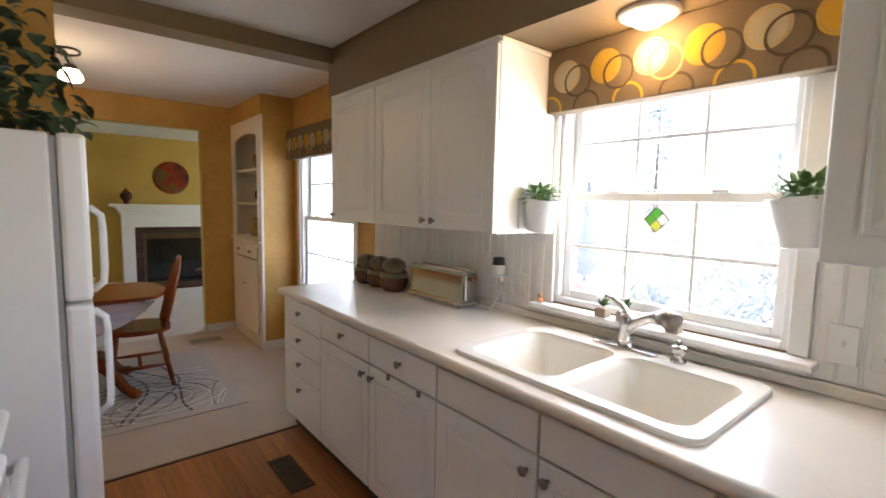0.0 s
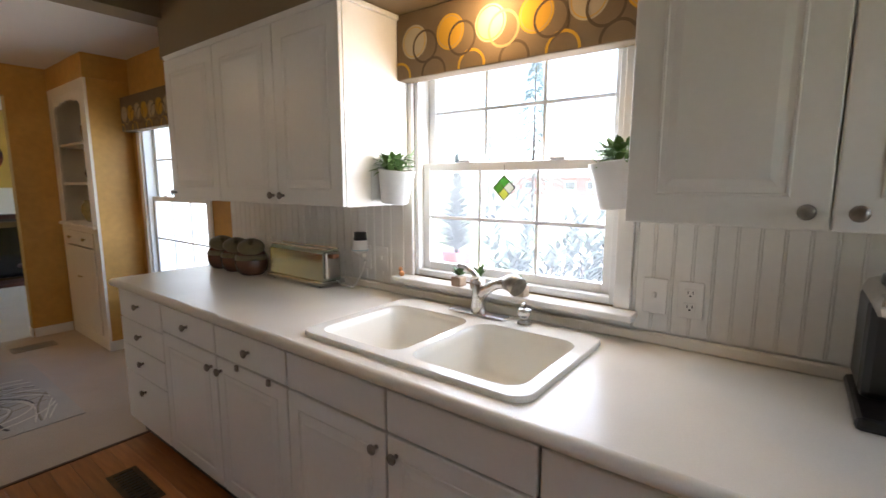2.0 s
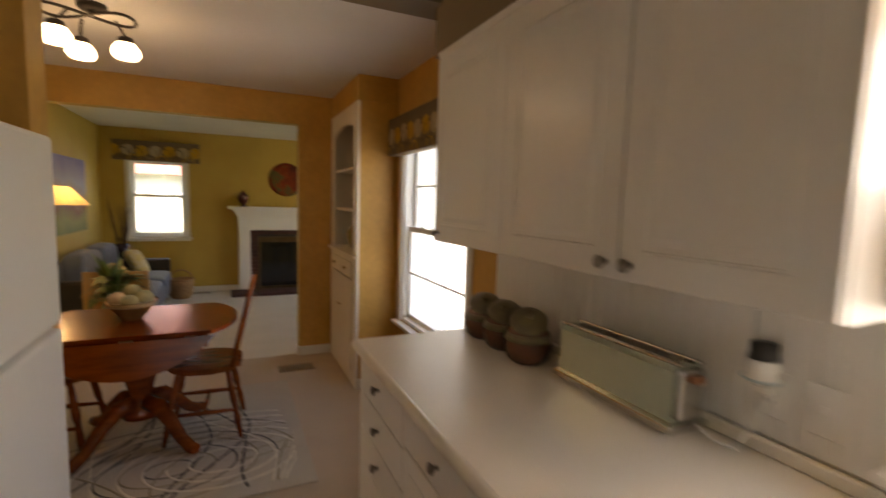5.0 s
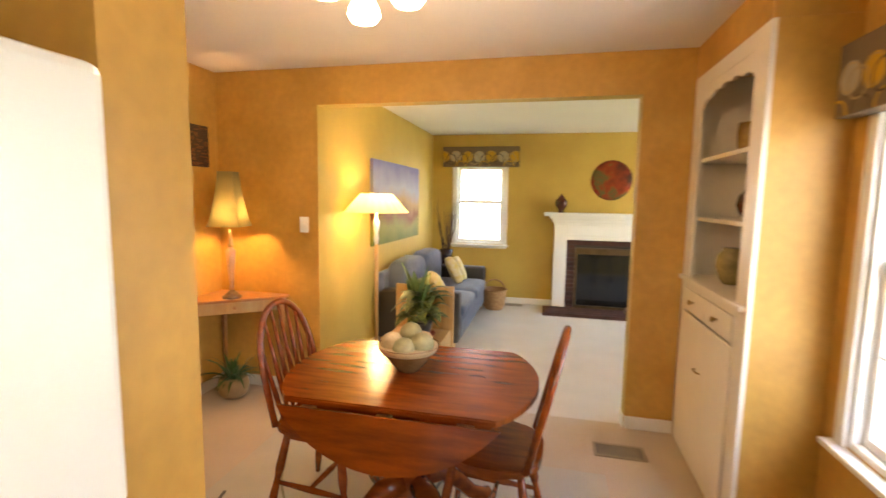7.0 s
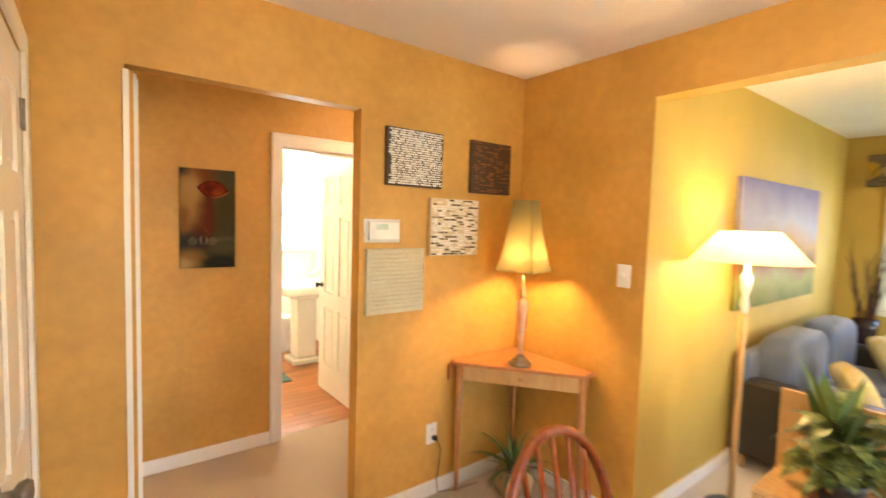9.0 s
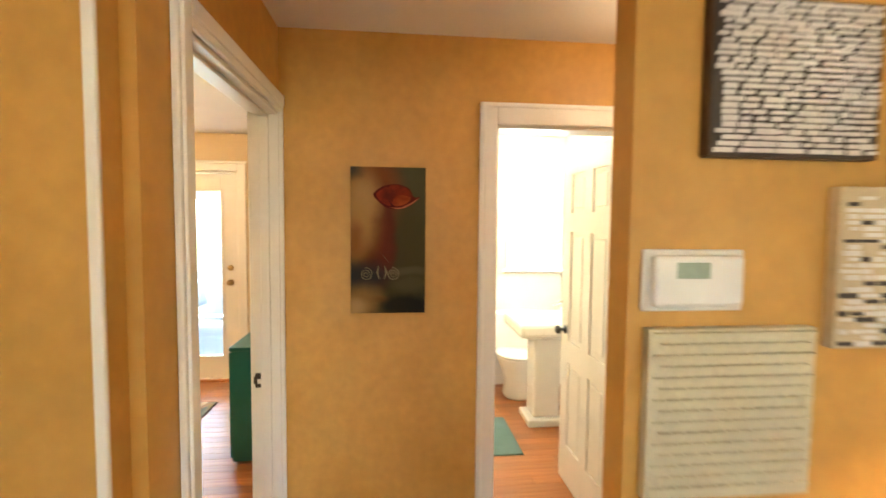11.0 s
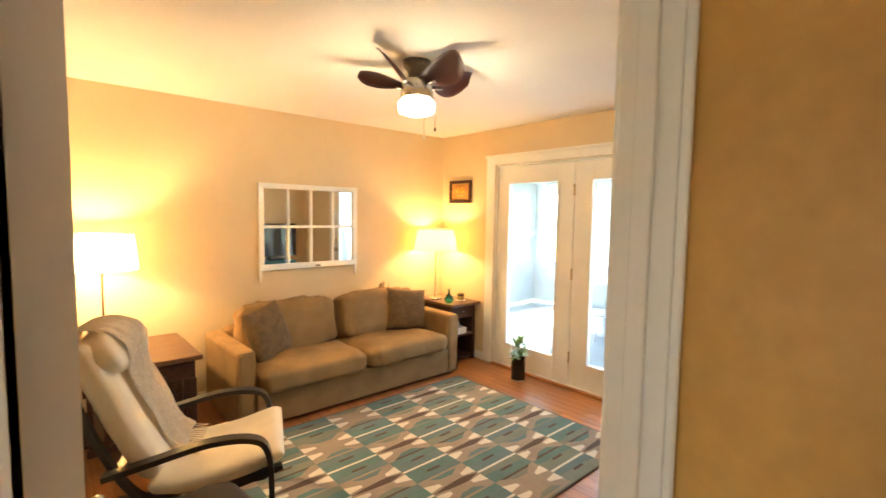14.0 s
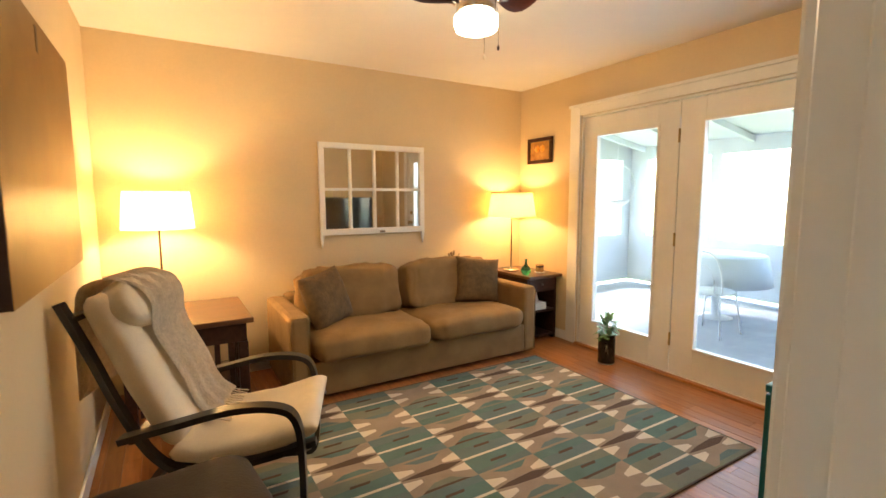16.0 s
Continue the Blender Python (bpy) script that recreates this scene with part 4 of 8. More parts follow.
# ---- dining: hutch ----
HUT = mat("white_hutch_paint", (0.76, 0.70, 0.60), (0.70, 0.64, 0.54), 2, 0.4, 0.05, 50, fine=0.04)
hu = thing("built_in_hutch", (1.8, 5.36, 0), "white built-in hutch with open scalloped shelves over drawers and a door", "hutch")
y0, y1, xf = 4.868, 5.846, 1.66
W("side_panel", B((xf + 0.02, E - 0.002, y0, y0 + 0.02, 0.0, 2.249)), OCHRE, hu, "ochre painted side panel")
W("side_panel", B((xf + 0.02, E - 0.002, y1 - 0.02, y1, 0.0, 2.249)), HUT, hu)
W("back_panel", B((E - 0.016, E - 0.003, y0 + 0.02, y1 - 0.02, 0.0, 2.249)), HUT, hu)
bm = bmesh.new()
for q in ((y0, y0 + 0.13, 0.0, 2.249), (y1 - 0.13, y1, 0.0, 2.249), (y0 + 0.13, y1 - 0.13, 2.17, 2.249), (y0 + 0.13, y1 - 0.13, 1.0, 1.04), (y0 + 0.13, y1 - 0.13, 0.0, 0.10)):
    box(bm, xf, xf + 0.02, *q)
W("face_frame", bm, HUT, hu)
a, b = y0 + 0.13, y1 - 0.13
pts = [(a, 2.171), (a, 2.05)]
for i in range(49):
    f = i / 48
    pts.append((a + (b - a) * f, 2.05 + 0.055 * math.sin(math.pi * f) ** 0.6 + 0.016 * abs(math.sin(math.pi * f * 5)) * (1 if 0.03 < f < 0.97 else 0)))
pts += [(b, 2.171)]
bm = bmesh.new()
prism(bm, pts[1:-1] + [(b, 2.171), (a, 2.171)], "x", xf + 0.002, xf + 0.018)
W("scalloped_valance", bm, HUT, hu, "scalloped top board")
W("worktop", B((xf - 0.028, E - 0.017, y0 + 0.021, y1 - 0.021, 1.041, 1.068), bev=0.006), HUT, hu)
for z in (1.405, 1.745):
    W("shelf", B((xf + 0.021, E - 0.017, y0 + 0.021, y1 - 0.021, z, z + 0.022), bev=0.003), HUT, hu)
for ya, yb in ((a - 0.02, (a + b) / 2 - 0.004), ((a + b) / 2 + 0.004, b + 0.02)):
    d = W("drawer_front", B((xf - 0.016, xf - 0.001, ya, yb, 0.875, 1.0), bev=0.004), HUT, hu)
    knob_x(xf - 0.016, (ya + yb) / 2, 0.94, -1, d, BRASS)
bm = B((xf - 0.016, xf - 0.001, a - 0.02, b + 0.02, 0.12, 0.86), bev=0.004)
d = W("door", bm, HUT, hu)
W("pull", T([(xf - 0.016, 5.34, 0.594), (xf - 0.034, 5.35, 0.594), (xf - 0.034, 5.41, 0.594), (xf - 0.016, 5.42, 0.594)], 0.005, 8), BRASS, d, "aged brass pull")


def vase(name, at, prof, material, label, cat="vase", rim=None, extra=None):
    v = thing(name, at, label, cat)
    loc("body", L(prof, seg=28), material, v)
    if rim:
        loc("rim", L(rim, seg=28), extra or material, v)
    return v


GLZ = mat("red_brown_glaze", (0.10, 0.018, 0.012), (0.045, 0.016, 0.014), 14, 0.15, 0.03, 60, fine=0.2)
AMB = mat("amber_glaze", (0.36, 0.22, 0.06), (0.22, 0.13, 0.04), 12, 0.2, 0.03, 60, fine=0.2)
NAVY = mat("dark_blue_glaze", (0.022, 0.018, 0.03), (0.05, 0.025, 0.02), 12, 0.12, 0.02, 60)
SAGEG = mat("sage_gold_glaze", (0.34, 0.27, 0.12), (0.24, 0.20, 0.09), 18, 0.22, 0.03, 60, fine=0.2)
vase("ceramic_vase", (1.82, 5.16, 1.768), [(0.03, 0), (0.05, 0.02), (0.055, 0.1), (0.06, 0.17), (0.045, 0.22), (0.04, 0.25), (0.0, 0.245)], NAVY, "dark blue ceramic vase on the upper hutch shelf")
vase("ceramic_plate", (1.85, 5.5, 1.768), [(0.04, 0), (0.045, 0.006), (0.06, 0.05), (0.065, 0.12), (0.06, 0.17), (0.0, 0.165)], AMB, "amber ceramic jar on the upper hutch shelf", "jar")
vase("ceramic_vase", (1.80, 5.24, 1.428), [(0.035, 0), (0.07, 0.03), (0.085, 0.075), (0.075, 0.12), (0.05, 0.145), (0.052, 0.155), (0.0, 0.15)], GLZ, "round red and black glazed vase on the middle hutch shelf")
vase("ceramic_vase", (1.80, 5.48, 1.069), [(0.035, 0), (0.055, 0.03), (0.078, 0.1), (0.07, 0.16), (0.045, 0.185), (0.05, 0.2), (0.0, 0.195)], SAGEG, "sage gold glazed vase on the hutch worktop")
vase("ceramic_mug", (1.78, 5.2, 1.069), [(0.035, 0), (0.045, 0.02), (0.048, 0.05), (0.04, 0.085), (0.0, 0.08)], AMB, "small amber and black pot on the hutch worktop", "pot")

# ---- dining: table, chairs, bowl, rug, light ----
TC = (0.265, 4.585)
tb = thing("dining_table", (*TC, 0), "cherry stained drop leaf pedestal dining table with its leaves down", "table")
R, hw = 0.565, 0.375


def top_outline(n=26):
    out = []
    a0 = math.asin(hw / R)
    for s in (1, -1):
        for i in range(n + 1):
            a_ = -a0 + 2 * a0 * i / n
            out.append((s * R * math.cos(a_) * 0.96, s * R * math.sin(a_)))
    return out


bm = bmesh.new()
prism(bm, top_outline(), "z", 0.728, 0.752)
bmesh.ops.bevel(bm, geom=[e for e in bm.edges if abs(e.verts[0].co.z - e.verts[1].co.z) < 1e-5], offset=0.005, segments=2, affect="EDGES")
loc("tabletop", bm, CHERRY, tb)
for s in (-1, 1):
    bm = bmesh.new()
    a0 = math.acos(hw / R)
    c = R * math.sin(a0)
    pr = [(-c, 0.0), (c, 0.0)] + [(R * math.sin(a0 - 2 * a0 * i / 24), -(R * math.cos(a0 - 2 * a0 * i / 24) - hw)) for i in range(1, 24)]
    prism(bm, [(u, w * 1.05) for u, w in pr], "y", -0.011, 0.011)
    bmesh.ops.rotate(bm, verts=bm.verts, cent=(0, 0, 0), matrix=Euler((radians(12 * s), 0, 0)).to_matrix())
    bmesh.ops.translate(bm, verts=bm.verts, vec=(0, s * (hw + 0.022), 0.728))
    lf = loc("drop_leaf", bm, CHERRY, tb)
    for hx in (-0.3, 0.0, 0.3):
        loc("leaf_hinge", B((hx - 0.03, hx + 0.03, s * (hw + 0.008) - 0.012, s * (hw + 0.008) + 0.012, 0.7185, 0.7265), bev=0.001), BRASS, lf, "brass leaf hinge")
loc("apron", B((-0.38, 0.38, -0.28, -0.255, 0.63, 0.727), (-0.38, 0.38, 0.255, 0.28, 0.63, 0.727), (-0.38, -0.355, -0.255, 0.255, 0.63, 0.727), (0.355, 0.38, -0.255, 0.255, 0.63, 0.727), bev=0.003), CHERRY, tb)
loc("pedestal", L([(0.10, 0.16), (0.105, 0.2), (0.075, 0.23), (0.06, 0.30), (0.075, 0.36), (0.095, 0.43), (0.08, 0.50), (0.055, 0.54), (0.075, 0.58), (0.13, 0.62), (0.14, 0.63)], seg=28), CHERRY, tb)
for k in range(4):
    an = radians(45 + 90 * k)
    pp = [(0.06, 0.25), (0.15, 0.24), (0.24, 0.17), (0.33, 0.075), (0.40, 0.035), (0.44, 0.033)]
    bm = T([(r * math.cos(an), r * math.sin(an), z) for r, z in pp], [0.05, 0.048, 0.04, 0.034, 0.034, 0.03], 12)
    f = loc("foot", bm, CHERRY, tb)


def windsor(at, rz, label):
    c = thing("dining_chair", at, label, "chair", "chairs at the dining table", rz=rz)
    bm = bmesh.new()
    out = []
    for i in range(36):
        a_ = 2 * math.pi * i / 36
        ca, sa = math.cos(a_), math.sin(a_)
        out.append((0.215 * math.copysign(abs(ca) ** 0.75, ca), (0.215 - 0.02 * ca) * math.copysign(abs(sa) ** 0.75, sa)))
    prism(bm, out, "z", 0.425, 0.46)
    bmesh.ops.bevel(bm, geom=[e for e in bm.edges if abs(e.verts[0].co.z - e.verts[1].co.z) < 1e-5], offset=0.011, segments=3, affect="EDGES")
    loc("seat", bm, CHERRY, c)
    bow = []
    for i in range(25):
        f = i / 24
        a_ = math.pi * f
        yy, zz = 0.19 * math.cos(a_) * (1 + 0.16 * math.sin(a_)), 0.455 + 0.53 * math.sin(a_) ** 0.62
        bow.append((-0.165 - (zz - 0.455) * 0.24, yy, zz))
    loc("bow", T(bow, 0.0155, 12), CHERRY, c)
    for k in range(7):
        f = (k - 3) / 3
        yt = 0.172 * f
        zt = 0.455 + 0.53 * max(0.0, 1 - (abs(yt) / 0.215) ** 2.6) ** 0.5
        zt = min(zt, 0.98)
        p0, p1 = Vector((-0.17, 0.125 * f, 0.455)), Vector((-0.165 - (zt - 0.455) * 0.24, yt, zt))
        loc("spindle", T([p0, p0.lerp(p1, 0.35), p0.lerp(p1, 0.6), p1], [0.008, 0.0125, 0.010, 0.007], 8), CHERRY, c)
    feet = {}
    for sx in (-1, 1):
        for sy in (-1, 1):
            p0, p1 = Vector((0.135 * sx, 0.13 * sy, 0.43)), Vector((0.21 * sx, 0.20 * sy, 0.0))
            feet[sx, sy] = (p0, p1)
            loc("leg", T([p0, p0.lerp(p1, 0.25), p0.lerp(p1, 0.45), p0.lerp(p1, 0.55), p0.lerp(p1, 0.75), p1], [0.014, 0.019, 0.021, 0.014, 0.019, 0.012], 12), CHERRY, c)
    mids = []
    for sy in (-1, 1):
        a_, b_ = feet[-1, sy][0].lerp(feet[-1, sy][1], 0.6), feet[1, sy][0].lerp(feet[1, sy][1], 0.6)
        loc("stretcher", T([a_, a_.lerp(b_, 0.5), b_], [0.009, 0.015, 0.009], 10), CHERRY, c)
        mids.append(a_.lerp(b_, 0.5))
    loc("stretcher", T([mids[0], mids[0].lerp(mids[1], 0.5), mids[1]], [0.009, 0.015, 0.009], 10), CHERRY, c)
    return c


wl = windsor((-0.18, 4.66, 0.006), -6, "cherry stained bow back windsor chair at the dining table")
copy_thing(wl, pose(0.62, 4.60, 0.006, 0, 0, 176))

bw = thing("fruit_bowl", (0.235, 4.60, 0.7525), "brown glazed stoneware bowl of decorative balls", "bowl")
STONE = mat("brown_stoneware", (0.22, 0.115, 0.05), (0.15, 0.075, 0.03), 14, 0.25, 0.05, 60, fine=0.2)
loc("bowl", L([(0.05, 0), (0.055, 0.008), (0.085, 0.04), (0.12, 0.09), (0.132, 0.115), (0.137, 0.118), (0.128, 0.112), (0.10, 0.07), (0.06, 0.03), (0.0, 0.025)], seg=36), STONE, bw)
loc("foot_band", L([(0.1225, 0.088), (0.1295, 0.099), (0.1335, 0.110), (0.1300, 0.1135)], seg=36), mat("cream_band_glaze", (0.50, 0.36, 0.20), None, 20, 0.3), bw, "cream glazed band")
BALLS = [mat("pale_ball", (0.58, 0.46, 0.31), (0.42, 0.30, 0.17), 25, 0.7, 0.8, 60), mat("sage_ball", (0.36, 0.33, 0.18), (0.27, 0.25, 0.13), 25, 0.7, 0.8, 60), mat("tan_ball", (0.46, 0.31, 0.16), (0.62, 0.48, 0.30), 18, 0.7, 0.8, 70)]
for k, (bx, by, bz, br) in enumerate(((-0.065, -0.035, 0.125, 0.05), (0.0, -0.07, 0.115, 0.049), (0.067, -0.02, 0.125, 0.053), (0.0, 0.035, 0.155, 0.05), (-0.045, 0.06, 0.115, 0.045), (0.05, 0.065, 0.115, 0.045), (0.0, 0.0, 0.08, 0.045))):
    bm = bmesh.new()
    bmesh.ops.create_icosphere(bm, subdivisions=3, radius=br)
    for v in bm.verts:
        v.co += v.co.normalized() * 0.0025 * noise.noise(v.co * 40)
    bmesh.ops.translate(bm, verts=bm.verts, vec=(bx, by, bz))
    for f in bm.faces:
        f.smooth = True
    loc("decorative_ball", bm, BALLS[(k * 2 + k // 3) % 3 if k != 1 else 1], bw)

RUGB = mat("beige_rug_wool", (0.50, 0.46, 0.38), (0.45, 0.41, 0.34), 4, 0.95, 0.8, 500, fine=0.15)
rug = thing("dining_rug", (0.2, 4.5, 0.0), "beige area rug with swirling line pattern under the dining table", "rug")
W("field", B((-0.83, 1.18, 3.745, 5.24, 0.001, 0.008), bev=0.003), RUGB, rug)
LINES = [mat("rug_line_dark", (0.12, 0.11, 0.10), None, 9, 0.95, 0.5, 400), mat("rug_line_cream", (0.72, 0.67, 0.55), None, 9, 0.95, 0.5, 400), mat("rug_line_tan", (0.30, 0.26, 0.18), None, 9, 0.95, 0.5, 400)]
rng = random.Random(5)
for k in range(16):
    x, yy = rng.uniform(-0.6, 1.05), 3.83
    pts, dx, curl = [], rng.uniform(-0.5, 0.5), rng.uniform(-2.2, 2.2)
    while yy < 4.98 and -0.74 < x < 1.11 and len(pts) < 60:
        pts.append((x, yy, 0.0084 + 0.0004 * (k % 3)))
        x += 0.025 * dx
        yy += 0.025
        dx += curl * 0.04 * math.cos(yy * 5 + k)
    if len(pts) > 4:
        W("woven_line", T(pts, 0.006 if k % 3 else 0.009, 6, 0.12), LINES[k % 3], rug)
for k in range(14):
    rr, cx_, cy_ = 0.12 + 0.055 * k, 0.72 if k % 2 else 0.45, 4.15
    run = []
    for i in range(61):
        px_, py_ = cx_ + rr * math.cos(i * 0.1047), cy_ + 0.7 * rr * math.sin(i * 0.1047)
        if -0.74 < px_ < 1.11 and 3.82 < py_ < 4.99:
            run.append((px_, py_, 0.0086 + 0.0003 * (k % 3)))
        elif len(run) > 5:
            break
        else:
            run = []
    if len(run) > 5:
        W("woven_line", T(run, 0.008 if k % 2 else 0.006, 6, 0.12), LINES[(0, 1, 2, 1)[k % 4]], rug)
for k in range(6):
    W("woven_line", T([(0.78 + 0.03 * k, 4.1 + 0.085 * k, 0.0088), (0.92, 4.12 + 0.09 * k, 0.0088), (1.08 - 0.012 * k, 4.16 + 0.09 * k, 0.0088)], 0.005, 6, 0.12), LINES[2], rug)

cl = thing("ceiling_light", (0.16, 4.33, H), "dark bronze three spot ceiling light on a curved track, lit", "ceiling light")
loc("canopy", L([(0.0, 0.0), (0.065, -0.0005), (0.065, -0.02), (0.05, -0.032), (0.0, -0.036)]), BLACKM, cl)
arm = [(0.24 * math.cos(radians(a_)) * (1 if a_ < 360 else 1), 0.10 * math.sin(radians(a_ * 2)), -0.055) for a_ in range(0, 361, 12)]
loc("track", T([(p[0] * 0.85 - 0.02, p[1], p[2]) for p in arm], 0.008, 8), BLACKM, cl)
loc("stem", T([(0, 0, -0.03), (0, 0, -0.06)], 0.012, 10), BLACKM, cl)
for gx, gy in ((0.13, 0.05), (-0.09, 0.17), (-0.13, -0.08)):
    loc("swivel_arm", T([(gx * 0.7, gy * 0.5, -0.055), (gx * 0.9, gy * 0.8, -0.10), (gx, gy, -0.125)], 0.007, 8), BLACKM, cl)
    loc("socket_cup", L([(0.018, 0.03), (0.034, 0.022), (0.042, 0.0), (0.044, -0.006)], (gx, gy, -0.15)), BLACKM, cl)
    o = loc("glass_shade", L([(0.043, 0.0), (0.062, -0.03), (0.066, -0.055), (0.05, -0.078), (0.0, -0.088)], (gx, gy, -0.155)), GLOBE, cl, "lit opal glass shade")
    o.visible_shadow = False


# ---- dining: corner table, lamp, pictures, fittings ----
ct = thing("corner_table", (-1.45, 5.60, 0), "honey stained triangular corner table with one drawer", "table")
tri = [(-1.70, 5.838), (-1.70, 5.325), (-1.655, 5.31), (-1.10, 5.75), (-1.105, 5.838)]
bm = bmesh.new()
prism(bm, tri, "z", 0.742, 0.762)
bmesh.ops.bevel(bm, geom=[e for e in bm.edges if abs(e.verts[0].co.z - e.verts[1].co.z) < 1e-5], offset=0.004, segments=2, affect="EDGES")
W("tabletop", bm, HONEY, ct)
a_, b_ = Vector((-1.64, 5.36, 0)), Vector((-1.14, 5.755, 0))
nrm = Vector((b_.y - a_.y, -(b_.x - a_.x), 0)).normalized()


def slab_along(p, q, z0, z1, th, off=0.0):
    bm = bmesh.new()
    o1, o2 = nrm * off, nrm * (off - th)
    prism(bm, [((p + o1).x, (p + o1).y), ((q + o1).x, (q + o1).y), ((q + o2).x, (q + o2).y), ((p + o2).x, (p + o2).y)], "z", z0, z1)
    return bm


W("apron", slab_along(a_, b_, 0.655, 0.741, 0.018), PINE, ct)
dr = W("drawer_front", slab_along(a_.lerp(b_, 0.32), a_.lerp(b_, 0.70), 0.668, 0.733, 0.010, 0.006), PINE, ct, "blond drawer front")
kc = a_.lerp(b_, 0.51) + nrm * 0.008
W("knob", T([kc + Vector((0, 0, 0.70)), kc + nrm * 0.018 + Vector((0, 0, 0.70))], [0.006, 0.012], 10), HONEY, dr)
W("apron", B((-1.70, -1.688, 5.30, 5.82, 0.655, 0.741)), HONEY, ct)
W("apron", B((-1.688, -1.14, 5.826, 5.838, 0.655, 0.741)), HONEY, ct)
for lx, ly in ((-1.66, 5.355), (-1.135, 5.775), (-1.675, 5.815)):
    W("leg", T([(lx, ly, 0.0), (lx, ly, 0.4), (lx, ly, 0.741)], [0.016, 0.023, 0.029], 4), HONEY, ct)

GLOW = mat("lit_bulb", (1, 0.9, 0.7), None, 3, 0.4, emit=((1.0, 0.75, 0.42), 5.0))
lamp = thing("table_lamp", (-1.43, 5.60, 0.7625), "table lamp with a tapered alabaster stem and olive square shade, lit", "lamp")
ALAB = mat("pink_alabaster", (0.62, 0.36, 0.22), (0.52, 0.27, 0.15), 9, 0.3, 0.03, 60)
loc("base", L([(0.065, 0), (0.068, 0.012), (0.05, 0.022), (0.045, 0.032), (0.025, 0.045), (0.014, 0.06)]), PEWTER, lamp, "pewter base")
loc("stem", L([(0.013, 0.055), (0.014, 0.12), (0.03, 0.30), (0.034, 0.345), (0.022, 0.36), (0.012, 0.375)]), ALAB, lamp)
loc("neck", L([(0.012, 0.374), (0.022, 0.39), (0.012, 0.405), (0.018, 0.42), (0.010, 0.44), (0.007, 0.50)]), BRASS, lamp)
bm = bmesh.new()
lv = []
for z, r in ((0.915, 0.050), (0.87, 0.053), (0.77, 0.064), (0.67, 0.079), (0.58, 0.095), (0.525, 0.110)):
    lv.append([bm.verts.new((r * sx * 1.02, r * sy * 1.02, z)) for sx, sy in ((1, 1), (-1, 1), (-1, -1), (1, -1))])
for p, q in zip(lv, lv[1:]):
    for i in range(4):
        bm.faces.new((p[i], p[(i + 1) % 4], q[(i + 1) % 4], q[i]))
bmesh.ops.rotate(bm, verts=bm.verts, cent=(0, 0, 0), matrix=Euler((0, 0, radians(14))).to_matrix())
bmesh.ops.solidify(bm, geom=bm.faces[:], thickness=0.003)
SHADET = bpy.data.materials.new("translucent_olive_shade")
SHADET.use_nodes = True


def translucent(m, color, trans, weight=0.6, emit=None):
    n, l = m.node_tree.nodes, m.node_tree.links
    d, tr, mx = n.new("ShaderNodeBsdfDiffuse"), n.new("ShaderNodeBsdfTranslucent"), n.new("ShaderNodeMixShader")
    tx = n.new("ShaderNodeTexNoise")
    tx.inputs["Scale"].default_value = 180
    bp = n.new("ShaderNodeBump")
    bp.inputs["Strength"].default_value = 0.25
    l.new(tx.outputs[0], bp.inputs["Height"])
    l.new(bp.outputs[0], d.inputs["Normal"])
    d.inputs[0].default_value, tr.inputs[0].default_value, mx.inputs[0].default_value = (*color, 1), (*trans, 1), weight
    l.new(d.outputs[0], mx.inputs[1])
    l.new(tr.outputs[0], mx.inputs[2])
    last = mx.outputs[0]
    if emit:
        em, ad = n.new("ShaderNodeEmission"), n.new("ShaderNodeAddShader")
        em.inputs[0].default_value, em.inputs[1].default_value = (*emit[0], 1), emit[1]
        l.new(last, ad.inputs[0])
        l.new(em.outputs[0], ad.inputs[1])
        last = ad.outputs[0]
    l.new(last, n["Material Output"].inputs[0])
    return m


translucent(SHADET, (0.15, 0.13, 0.07), (0.50, 0.46, 0.28), 0.5)
loc("shade", bm, SHADET, lamp, "olive fabric square shade")
bm = bmesh.new()
bmesh.ops.create_uvsphere(bm, u_segments=14, v_segments=10, radius=0.028)
bmesh.ops.translate(bm, verts=bm.verts, vec=(0, 0, 0.62))
o = loc("bulb", bm, GLOW, lamp, "lit bulb")
o.visible_shadow = False


def dashes(bm_list, y0, y1, z0, z1, rows, seed, xs):
    rng = random.Random(seed)
    for r in range(rows):
        z = z0 + (z1 - z0) * (r + 0.5) / rows
        y = y0 + rng.uniform(0, 0.02)
        while y < y1 - 0.012:
            w = min(rng.uniform(0.014, 0.045), y1 - y - 0.002)
            h = (z1 - z0) / rows * rng.uniform(0.25, 0.42)
            bm = bm_list[rng.randrange(len(bm_list))]
            box(bm, xs, xs + rng.uniform(0.002, 0.004), y, y + w, z - h, z + h)
            y += w + rng.uniform(0.002, 0.012)


def canvas(y0, y1, z0, z1, label, edge, ground, colours, rows, seed):
    c = thing("wall_picture", (-1.71, (y0 + y1) / 2, z0), label, "picture", "textured canvases on the dining wall")
    W("canvas", B((-1.7095, -1.685, y0, y1, z0, z1), bev=0.002), ground, c)
    if edge:
        W("edge_band", B((-1.7092, -1.686, y0 - 0.003, y0 - 0.0002, z0, z1), (-1.7092, -1.686, y0, y1, z0 - 0.003, z0 - 0.0002)), edge, c)
    bms = [bmesh.new() for _ in colours]
    dashes(bms, y0 + 0.004, y1 - 0.004, z0 + 0.004, z1 - 0.004, rows, seed, -1.685)
    for b_, m_ in zip(bms, colours):
        W("strip_relief", b_, m_, c)["kind"] = "stuff"
    return c


